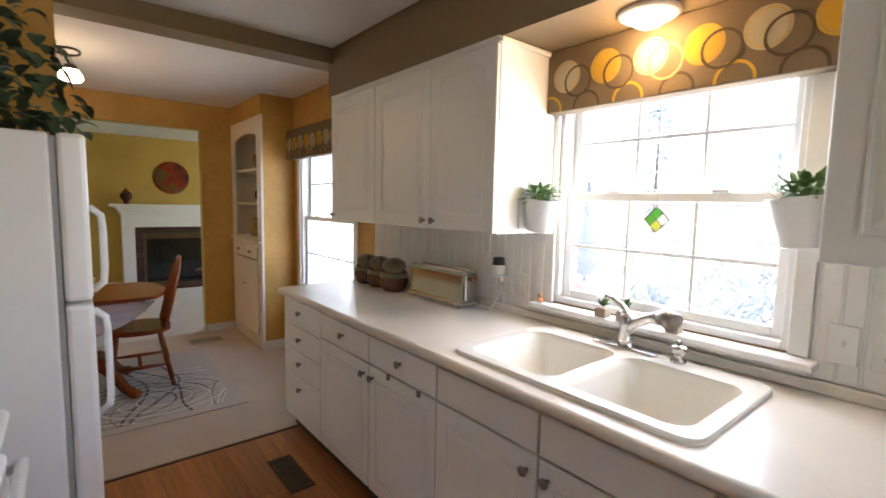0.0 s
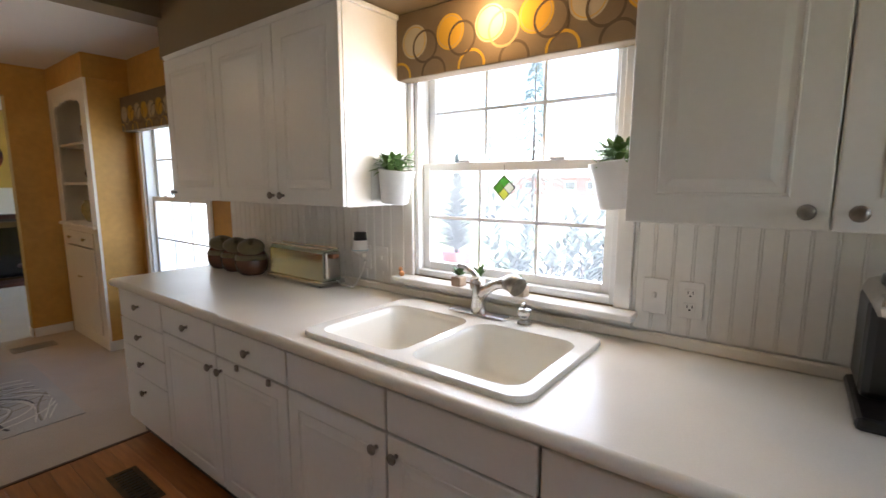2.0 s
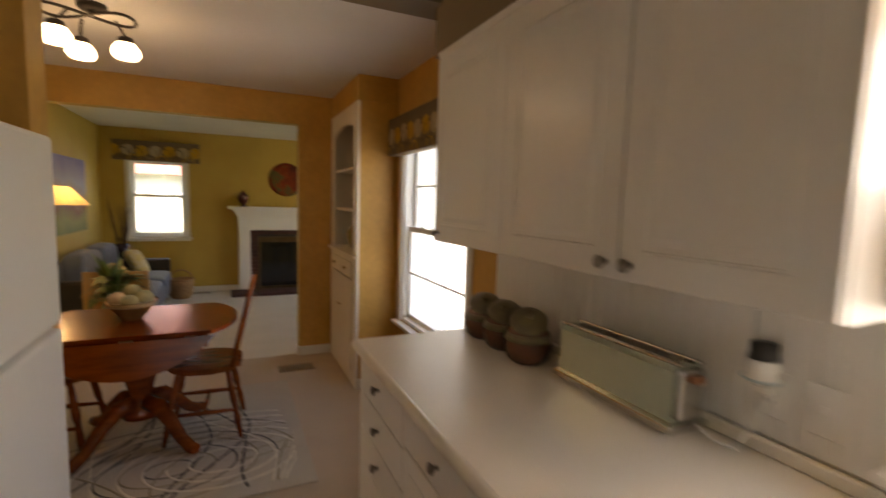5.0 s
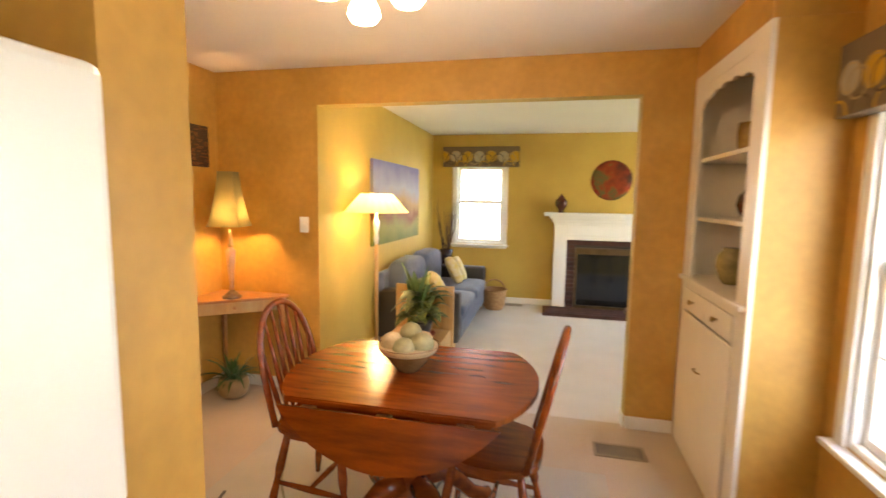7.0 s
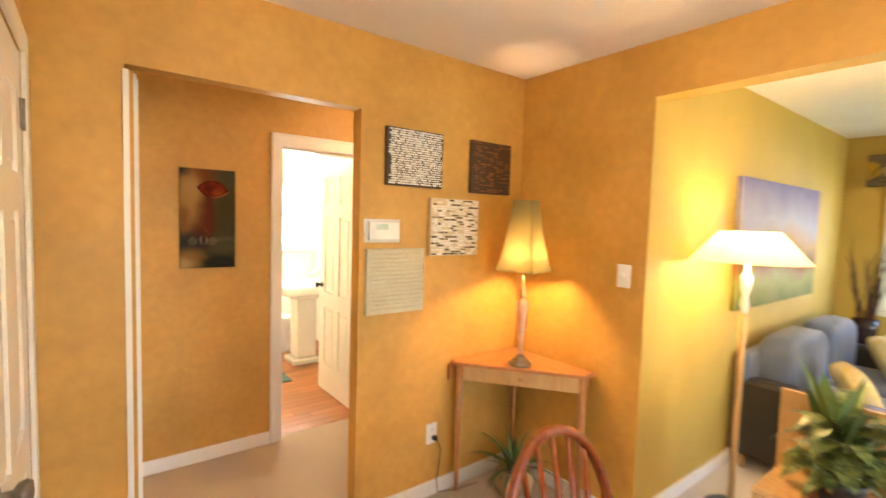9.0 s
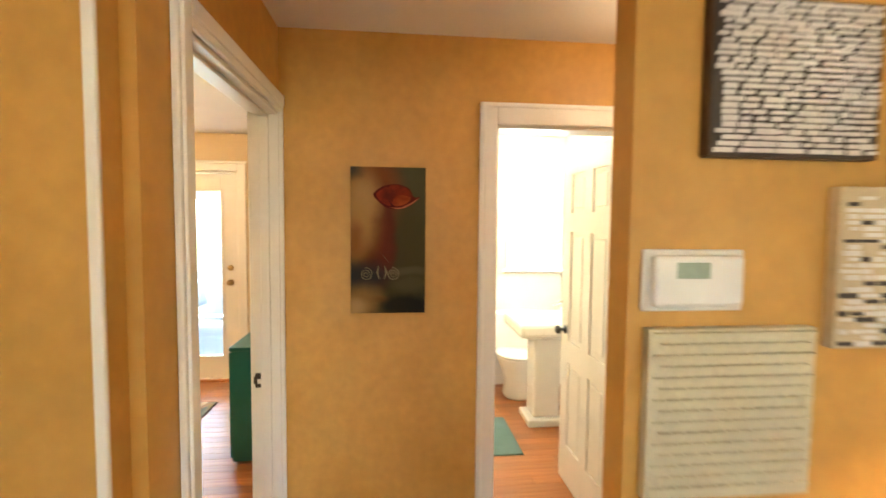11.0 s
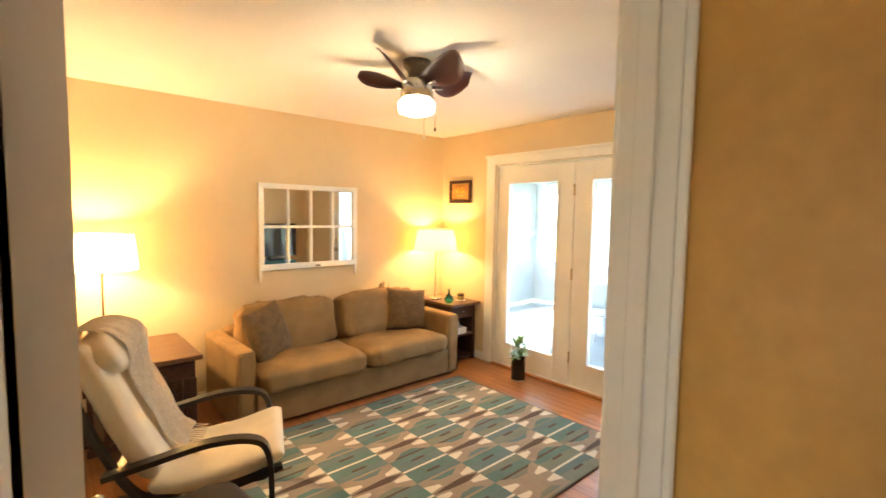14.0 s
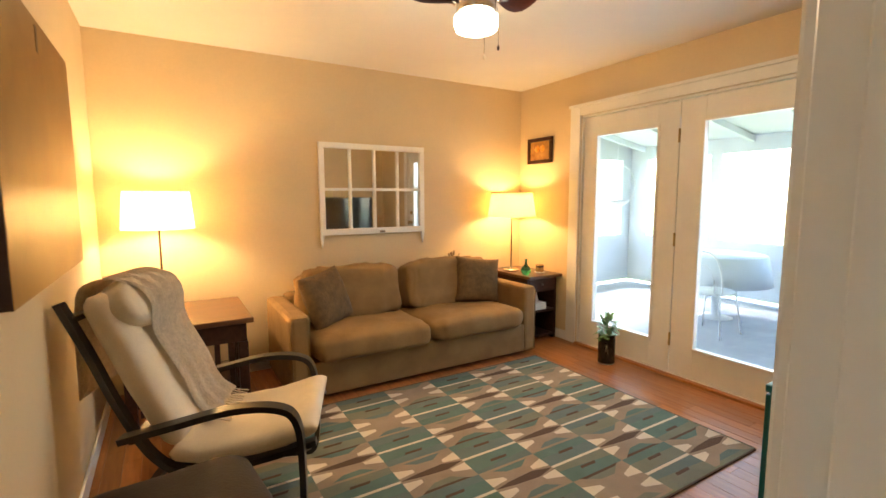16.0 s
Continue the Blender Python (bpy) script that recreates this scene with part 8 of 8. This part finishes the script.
def canister(at, s, rz):
    c = thing("pottery_canister", at, "brown and olive glazed pottery canister with a tilted lid", "canister", "canisters on the counter", rz=rz)
    loc("jar", L([(0.058 * s, 0), (0.078 * s, 0.02 * s), (0.088 * s, 0.06 * s), (0.082 * s, 0.105 * s), (0.066 * s, 0.13 * s), (0.06 * s, 0.135 * s)]), JAR, c)
    bm = L([(0.064 * s, 0.0), (0.072 * s, 0.006), (0.066 * s, 0.014), (0.03 * s, 0.024), (0.0, 0.026)])
    bmesh.ops.rotate(bm, verts=bm.verts, cent=(0, 0, 0), matrix=Euler((0, radians(-33), 0)).to_matrix())
    bmesh.ops.translate(bm, verts=bm.verts, vec=(-0.012, 0, 0.148 * s))
    ld = loc("lid", bm, LID, c, "olive glazed lid")
    loc("lid_knob", T([(-0.02, 0, 0.168 * s), (-0.034, 0, 0.192 * s)], [0.012, 0.014], 10), LID, ld)
    loc("glaze_band", L([(0.0782 * s, 0.112 * s), (0.083 * s, 0.103 * s), (0.088 * s, 0.085 * s)]), LID, c)


canister((1.80, 3.13, 0.91), 1.0, 66)
canister((1.80, 2.965, 0.91), 1.0, 62)
canister((1.795, 2.79, 0.91), 1.03, 58)
ts = thing("toaster", (1.865, 2.395, 0.91), "long chrome two slot toaster on the counter", "toaster")
CHR = mat("polished_chrome", (0.60, 0.68, 0.60), (0.52, 0.60, 0.52), 3, 0.16, 0.0, metal=1.0, fine=0.04)
bm = bmesh.new()
prof = [(-0.058, 0.03), (-0.055, 0.17), (-0.042, 0.186), (0.042, 0.186), (0.055, 0.17), (0.058, 0.03)]
prism(bm, prof, "y", -0.225, 0.225)
loc("body", bm, CHR, ts)
loc("base", B((-0.075, 0.075, -0.24, 0.24, 0.008, 0.030), bev=0.006), CHROME, ts)
for sx in (-0.05, 0.05):
    for sy in (-0.2, 0.2):
        loc("foot", L([(0.012, 0), (0.012, 0.008)], (sx, sy, 0), 10), DARKP, ts)
loc("top_rim", B((-0.045, -0.028, -0.235, 0.235, 0.1865, 0.194), (0.028, 0.045, -0.235, 0.235, 0.1865, 0.194), bev=0.003), CHROME, ts)
loc("slot", B((-0.025, 0.025, -0.20, 0.20, 0.1862, 0.1885)), DARKP, ts)
loc("end_cap", B((-0.045, 0.045, -0.242, -0.2255, 0.04, 0.176), bev=0.008), CHROME, ts)
loc("lever", B((-0.02, 0.02, -0.265, -0.243, 0.145, 0.165), bev=0.004), mat("copper_bakelite", (0.26, 0.10, 0.04), None, 8, 0.4), ts, "copper brown lever")
tcd = thing("power_cable", (1.90, 2.12, 0.91), "white power cable lying on the counter", "cable")
W("cable", T([(1.88, 2.15, 0.94), (1.87, 2.09, 0.925), (1.90, 2.055, 0.916), (1.93, 2.06, 0.93), (1.955, 2.04, 0.99), (1.957, 2.02, 1.04)], 0.004, 6), TRIM, tcd)
wm = thing("plug_in_warmer", (1.935, 2.03, 1.085), "white snowman plug-in wax warmer in the socket", "warmer")
loc("dish", L([(0.02, 0.0), (0.036, 0.012), (0.04, 0.02), (0.034, 0.03), (0.036, 0.058), (0.032, 0.066), (0.0, 0.066)]), PORC, wm)
loc("tray", L([(0.0, 0.012), (0.043, 0.014), (0.045, 0.02), (0.0, 0.021)]), mat("pale_blue_glaze", (0.42, 0.52, 0.54), None, 9, 0.3), wm)
loc("hat", L([(0.034, 0.066), (0.033, 0.076), (0.030, 0.08), (0.030, 0.105), (0.0, 0.107)]), DARKP, wm, "black hat top")
loc("plug", B((0.0, 0.03, -0.015, 0.015, -0.022, 0.004), bev=0.004), PORC, wm)
cm = thing("coffee_maker", (1.80, 0.06, 0.91), "black single cup coffee maker with silver lid", "coffee maker")
loc("drip_base", B((-0.16, 0.15, -0.10, 0.13, 0.0, 0.03), bev=0.012), DARKP, cm)
loc("tower", B((-0.04, 0.15, -0.10, 0.12, 0.03, 0.27), bev=0.02), DARKP, cm)
loc("brew_head", B((-0.14, 0.14, -0.10, 0.12, 0.235, 0.30), bev=0.03), CHROME, cm, "silver brew head")
loc("lid", L([(0.09, 0.30), (0.088, 0.315), (0.06, 0.325), (0.0, 0.328)], (0.02, 0.01, 0)), DARKP, cm)
tn = thing("blue_canister", (1.68, 0.06, 0.9405), "blue printed tin standing on the coffee maker", "tin")
loc("tin", L([(0.045, 0), (0.046, 0.004), (0.046, 0.12), (0.0, 0.121)]), mat("sky_blue_tin", (0.10, 0.32, 0.48), (0.07, 0.26, 0.42), 9, 0.35), tn)

WPOT = mat("white_ceramic_pot", (0.80, 0.80, 0.78), None, 3, 0.3, 0.0, fine=0.02)


def hook_pot(at, tilt, seed):
    p = thing("hanging_pot", at, "white ceramic hanging pot of green herbs on the cabinet side", "plant pot", "hanging herb pots")
    bm = L([(0.048, 0), (0.055, 0.004), (0.078, 0.135), (0.080, 0.14), (0.074, 0.138), (0.05, 0.02), (0.0, 0.016)])
    bmesh.ops.rotate(bm, verts=bm.verts, cent=(0, 0, 0), matrix=Euler((radians(tilt), 0, 0)).to_matrix())
    loc("pot", bm, WPOT, p)
    loc("hook_back", B((-0.07, 0.07, -0.068 if tilt < 0 else 0.058, -0.058 if tilt < 0 else 0.068, 0.01, 0.135), bev=0.006), WPOT, p)
    o = loc("soil", L([(0.0, 0.122), (0.068, 0.121), (0.0, 0.126)]), SOIL, p)
    o = loc("foliage", bush(90, 0.055, 0.024, 0.055, (-0.1, 1.3), 0.6, seed, 0.06, 0.015), LEAFP, p)
    o.location = (0, 0, 0.125)
    for k in range(6):
        loc("stem", T([(0.03 * math.cos(k), 0.03 * math.sin(k), 0.12), (0.045 * math.cos(k), 0.045 * math.sin(k), 0.19)], 0.0018, 5), LEAF, p)


hook_pot((1.80, 1.667, 1.345), 6, 41)
hook_pot((1.80, 0.752, 1.355), -6, 42)
for k, (py, lf_, ht, wd) in enumerate(((1.42, 26, 0.03, 0.02), (1.325, 20, 0.05, 0.014), (1.13, 18, 0.02, 0.02))):
    sp_ = thing("succulent_pot", (1.92, py, 1.0065), "tiny tan pot with a small succulent on the sill", "plant", "succulents on the sill")
    bm = B((-0.024, 0.024, -0.024, 0.024, 0.0, 0.04), bev=0.005)
    loc("pot", bm, mat("tan_clay_pot", (0.45, 0.34, 0.24), None, 16, 0.7, 0.3, 80), sp_)
    o = loc("foliage", bush(lf_, ht, wd, 0.012, (0.2, 1.5), 0.2, 50 + k, 0.02, 0.004), LEAF, sp_)
    o.location = (0, 0, 0.04)
fg = thing("sill_figurine", (1.925, 1.745, 1.0065), "tiny orange clay figurine on the window sill", "figurine")
bm = bmesh.new()
bmesh.ops.create_icosphere(bm, subdivisions=2, radius=0.014, matrix=pose(0, 0, 0.012))
bmesh.ops.create_icosphere(bm, subdivisions=2, radius=0.010, matrix=pose(0, 0.008, 0.032))
loc("body", bm, mat("orange_clay", (0.5, 0.2, 0.06), None, 20, 0.6), fg)
sg = thing("stained_glass_ornament", (2.005, 1.262, 1.412), "diamond stained glass suncatcher hanging in the window", "suncatcher")
SGC = [(0.10, 0.42, 0.06), (0.62, 0.60, 0.10), (0.75, 0.78, 0.70), (0.12, 0.36, 0.05)]
for k, (u, w) in enumerate(((0, -0.024), (-0.024, 0), (0.024, 0), (0, 0.024))):
    c = SGC[(k + 1) % 4]
    m_ = mat("stained_glass_%s" % ("yellow", "clear", "green", "lime")[k], c, c, 4, 0.1, fine=0.0, alpha_trans=0.35)
    bm = bmesh.new()
    prism(bm, [(u - 0.022, w), (u, w - 0.022), (u + 0.022, w), (u, w + 0.022)], "x", -0.002, 0.002)
    loc("glass_piece", bm, m_, sg)
bm = bmesh.new()
for a_, b_ in (((0, -0.05), (0.05, 0)), ((0.05, 0), (0, 0.05)), ((0, 0.05), (-0.05, 0)), ((-0.05, 0), (0, -0.05)), ((-0.025, -0.025), (0.025, 0.025)), ((0.025, -0.025), (-0.025, 0.025))):
    tube(bm, [(0, *a_), (0, *b_)], 0.0025, 6)
loc("lead_came", bm, BLACKM, sg, "dark lead came")
loc("string", T([(0, 0, 0.05), (0, 0, 0.09)], 0.001, 5), BLACKM, sg)
iv = thing("ivy_plant", (-0.12, 2.72, 1.6685), "dark trailing ivy in a basket on top of the refrigerator", "plant")
loc("basket", L([(0.10, 0), (0.13, 0.05), (0.14, 0.12), (0.12, 0.115), (0.0, 0.1)]), WICK, iv)
o = loc("foliage", bush(260, 0.075, 0.055, 0.26, (-0.6, 1.2), 0.9, 61, 0.42, 0.05), LEAFD, iv)
o.location = (0.0, -0.05, 0.06)
o = loc("trailing_vine", bush(90, 0.065, 0.05, 0.12, (-1.2, 0.5), 0.9, 62, 0.30, 0.05), LEAFD, iv)
o.location = (0.27, -0.16, 0.02)

# ---- sunroom beyond the french doors ----
SUNW = mat("white_sunroom_paint", (0.62, 0.65, 0.68), None, 2, 0.5, 0.03, 50, fine=0.03)
structure("floor_sunroom", B((-9.2, -5.72, -1.2, 5.2, -0.2, -0.06)), mat("pale_grey_sunroom_carpet", (0.40, 0.41, 0.42), None, 3, 0.95, 0.8, 300), "pale grey sunroom carpet", "carpet")
wall("wall_sunroom_west", "y", -9.1, -9.0, -1.1, 5.1, [(-0.8 + 1.15 * k, 0.2 + 1.15 * k, 0.75, 1.95) for k in range(5)], (SUNW, SUNW), "white sunroom wall of windows", 2.15)
wall("wall_sunroom_south", "x", -1.2, -1.1, -9.1, -5.72, [(-8.8 + 1.05 * k, -7.9 + 1.05 * k, 0.75, 1.95) for k in range(3)], (SUNW, SUNW), "white sunroom wall of windows", 2.6)
wall("wall_sunroom_north", "x", 5.1, 5.2, -9.1, -5.72, [], (SUNW, SUNW), "white sunroom wall", 2.6)
bm = bmesh.new()
prism(bm, [(-9.2, 2.12), (-5.72, 2.72), (-5.72, 2.80), (-9.2, 2.20)], "y", -1.25, 5.25)
structure("ceiling_sunroom", bm, SUNW, "white sloped sunroom ceiling", "ceiling")
for k in range(8):
    bm = bmesh.new()
    y_ = -0.9 + 0.8 * k
    prism(bm, [(-9.0, 2.07), (-5.73, 2.63), (-5.73, 2.715), (-9.0, 2.15)], "y", y_, y_ + 0.05)
    structure("trim_rafter", bm, SUNW, "white sunroom rafter", "trim")
IRON = mat("white_painted_iron", (0.78, 0.78, 0.77), None, 9, 0.4, 0.05, 60)
gt = thing("garden_table", (-7.9, 0.95, -0.06), "round sunroom table with a white cloth", "table")
loc("tablecloth", L([(0.56, 0.42), (0.53, 0.6), (0.50, 0.74), (0.48, 0.755), (0.0, 0.757)], seg=32), SUNW, gt)
loc("pedestal", L([(0.2, 0), (0.04, 0.03), (0.04, 0.74)]), IRON, gt)
gc = thing("garden_chair", (-7.2, 1.3, -0.06), "white wrought iron garden chair in the sunroom", "chair", rz=180)
loc("seat", L([(0.0, 0.43), (0.2, 0.43), (0.205, 0.445), (0.19, 0.46), (0.0, 0.465)]), IRON, gc)
loc("back_hoop", T([(-0.19, 0.19 * math.cos(radians(a_)), 0.45 + 0.42 * math.sin(radians(a_)) ** 0.7) for a_ in range(0, 181, 12)], 0.010, 8), IRON, gc)
loc("inner_hoop", T([(-0.185, 0.11 * math.cos(radians(a_)), 0.45 + 0.28 * math.sin(radians(a_)) ** 0.7) for a_ in range(0, 181, 12)], 0.007, 8), IRON, gc)
for sx in (-0.15, 0.15):
    for sy in (-0.15, 0.15):
        loc("leg", T([(sx, sy, 0.44), (sx * 1.35, sy * 1.35, 0.0)], 0.009, 8), IRON, gc)
hp = thing("hanging_hoop", (-7.4, -0.1, 1.25), "white wire hoop planter hanging in the sunroom", "planter")
loc("hoop", T(arc((0, 0, 0.25), 0.27, 0, 360, 32, "yz"), 0.007, 8), IRON, hp)
loc("bowl", L([(0.03, -0.03), (0.13, 0.02), (0.15, 0.07), (0.0, 0.06)]), IRON, hp)
loc("hanging_wire", T([(0, 0, 0.52), (0, 0, 1.15)], 0.003, 6), IRON, hp)

# ---- outdoors ----
GRASS = mat("spring_lawn", (0.15, 0.20, 0.075), (0.18, 0.22, 0.09), 0.6, 0.95, 0.6, 30, fine=0.3)
structure("ground", B((-90, 140, -90, 120, -0.75, -0.55)), GRASS, "lawn round the house", "lawn")
CONC = mat("pale_concrete", (0.50, 0.48, 0.45), (0.44, 0.42, 0.39), 1.2, 0.9, 0.4, 30, fine=0.1)
structure("pavement_drive", B((2.13, 16.0, -12, 5.2, -0.56, -0.52)), CONC, "pale concrete driveway beside the house", "driveway")
structure("road", B((20, 27, -90, 120, -0.56, -0.53)), mat("street_asphalt", (0.16, 0.16, 0.16), None, 0.8, 0.9, 0.4, 20), "asphalt street", "road")
SID = mat("white_vinyl_siding", (0.74, 0.75, 0.76), None, 2, 0.5, 0.02, 40, fine=0.03)
sd = structure("siding_living_wing", B((2.13, 4.52, 5.835, 5.849, -0.5, 2.7)), SID, "white lap siding of the living room wing", "siding")
for k in range(26):
    bm = bmesh.new()
    z_ = -0.45 + 0.118 * k
    prism(bm, [(5.834, z_ + 0.118), (5.834, z_), (5.816, z_), (5.828, z_ + 0.118)], "x", 2.13, 4.52)
    o = mesh_ob("siding_board", bm, SID)
    o.parent = sd
bm = bmesh.new()
prism(bm, [(5.2, 2.62), (9.9, 2.62), (9.9, 2.75), (7.6, 3.9), (5.2, 2.75)], "x", 2.2, 4.9)
structure("roof_living_wing", bm, SID, "white eave and roof of the living room wing", "roof")
structure("roof_main", B((-9.5, 2.6, -1.6, 10.0, 2.85, 2.95)), SID, "flat closing roof over the house", "roof")


def shrub(at, n, s, seed, material, label, name="shrub"):
    b = thing(name, at, label, "shrub")
    rng = random.Random(seed)
    bm = bmesh.new()
    stems = []
    for k in range(22):
        an, el = rng.uniform(0, 6.28), rng.uniform(1.12, 1.5)
        d = Vector((math.cos(an) * math.cos(el), math.sin(an) * math.cos(el), math.sin(el)))
        ln = s * rng.uniform(0.62, 1.08)
        stems.append(T([(0, 0, 0), d * ln * 0.5, d * ln], [0.008, 0.006, 0.003], 5))
        for i in range(n // 22):
            q = d * ln * (0.55 + 0.45 * rng.random())
            a2 = rng.uniform(0, 6.28)
            leaf(bm, q + Vector((rng.uniform(-0.05, 0.05), rng.uniform(-0.05, 0.05), 0)), Vector((math.cos(a2), math.sin(a2), rng.uniform(-0.2, 0.7))) + d * 0.5, 0.06 * s, 0.016 * s, 0.2, 2)
    loc("foliage", bm, material, b)
    for q in stems[:6]:
        loc("branch", q, DKWOOD, b)
    for q in stems[6:]:
        q.free()
    return b


SHR = mat("blue_green_foliage", (0.12, 0.17, 0.15), (0.10, 0.145, 0.125), 6, 0.7, 0.1, 60)
shrub((2.75, 1.56, -0.52), 2800, 1.76, 71, SHR, "blue green yew shrub under the kitchen window")
shrub((2.75, 1.02, -0.52), 2800, 1.70, 72, SHR, "blue green yew shrub under the kitchen window")
pe = thing("potted_evergreen", (3.3, 2.42, -0.52), "small potted evergreen in a red pot on the drive", "tree")
loc("stand", L([(0.2, 0), (0.2, 1.2)]), CONC, pe)
loc("pot", L([(0.09, 1.2), (0.12, 1.42), (0.11, 1.42), (0.0, 1.40)]), mat("red_plastic_pot", (0.50, 0.03, 0.02), None, 9, 0.4), pe)
loc("trunk", T([(0, 0, 1.4), (0, 0, 2.1)], [0.015, 0.005], 6), DKWOOD, pe)
rng = random.Random(77)
bm = bmesh.new()
for i in range(900):
    f = rng.random()
    an = rng.uniform(0, 6.28)
    leaf(bm, (0, 0, 1.42 + 0.75 * f), (math.cos(an), math.sin(an), 0.5), 0.20 * (1.1 - f), 0.03, 0.3, 3)
loc("foliage", bm, SHR, pe)


def conifer(at, h, seed):
    t_ = thing("spruce_tree", at, "tall spruce tree across the lawn", "tree", "distant spruces")
    rng = random.Random(seed)
    loc("trunk", T([(0, 0, 0), (0, 0, h)], [0.16, 0.02], 8), DKWOOD, t_)
    bm = bmesh.new()
    for i in range(1500):
        f = rng.random() ** 0.8
        an = rng.uniform(0, 6.28)
        r = (1 - f) * h * 0.28 * rng.uniform(0.5, 1.0)
        leaf(bm, (r * 0.6 * math.cos(an), r * 0.6 * math.sin(an), h * (0.10 + 0.88 * f)), (math.cos(an), math.sin(an), -0.15), 0.35 + r * 0.5, 0.14, 0.3, 2)
    loc("crown", bm, SHR, t_)


conifer((33.0, 16.5, -0.55), 12.0, 81)
conifer((66.0, 18, -0.55), 9.0, 82)
conifer((68.0, 42, -0.55), 10.0, 83)
hs = thing("brick_house", (74, 30, -0.55), "single storey red brick house across the street", "house")
loc("wall", B((-4, 4, -9, 9, 0, 2.8)), mat("far_brick", (0.30, 0.10, 0.07), (0.24, 0.08, 0.055), 3, 0.9, 0.3, 12), hs)
bm = bmesh.new()
prism(bm, [(-4.6, 2.8), (4.6, 2.8), (0, 4.9)], "y", -9.5, 9.5)
loc("roof", bm, mat("grey_shingle_roof", (0.16, 0.15, 0.15), None, 3, 0.9, 0.4, 12), hs)
for y_ in (-6, -2.5, 4.5):
    wn_ = loc("window", B((-4.06, -4.0, y_, y_ + 1.8, 0.9, 2.2)), TRIM, hs)
    loc("pane", B((-4.08, -4.062, y_ + 0.1, y_ + 1.7, 1.0, 2.1)), SMOKE, wn_)
loc("front_door", B((-4.06, -4.0, 1.5, 2.5, 0.0, 2.1)), TRIM, hs)
nh = thing("neighbour_house", (0.2, 17.0, -0.55), "neighbouring house with a red roof and pale walls", "house")
loc("wall", B((-6, 6, 0, 6, 0, 2.7)), SID, nh)
bm = bmesh.new()
prism(bm, [(-0.5, 2.6), (6.5, 2.6), (3, 4.8)], "x", -6.4, 6.4)
loc("roof", bm, mat("red_shingle_roof", (0.38, 0.14, 0.11), None, 3, 0.9, 0.4, 12), nh)
loc("window", B((-2.0, -0.5, -0.06, 0.0, 1.0, 2.1)), TRIM, nh)

# ---- floor strips last ----
strips(bpy.data.objects["floor_kitchen"], -0.62, E, -1.3, 3.2, 0.083, 1.3, 1)
strips(bpy.data.objects["floor_den"], -5.6, -1.95, 0.105, 3.715, 0.083, 1.4, 2)
strips(bpy.data.objects["floor_bath"], -5.3, -2.875, 4.32, 5.95, 0.083, 1.2, 3)
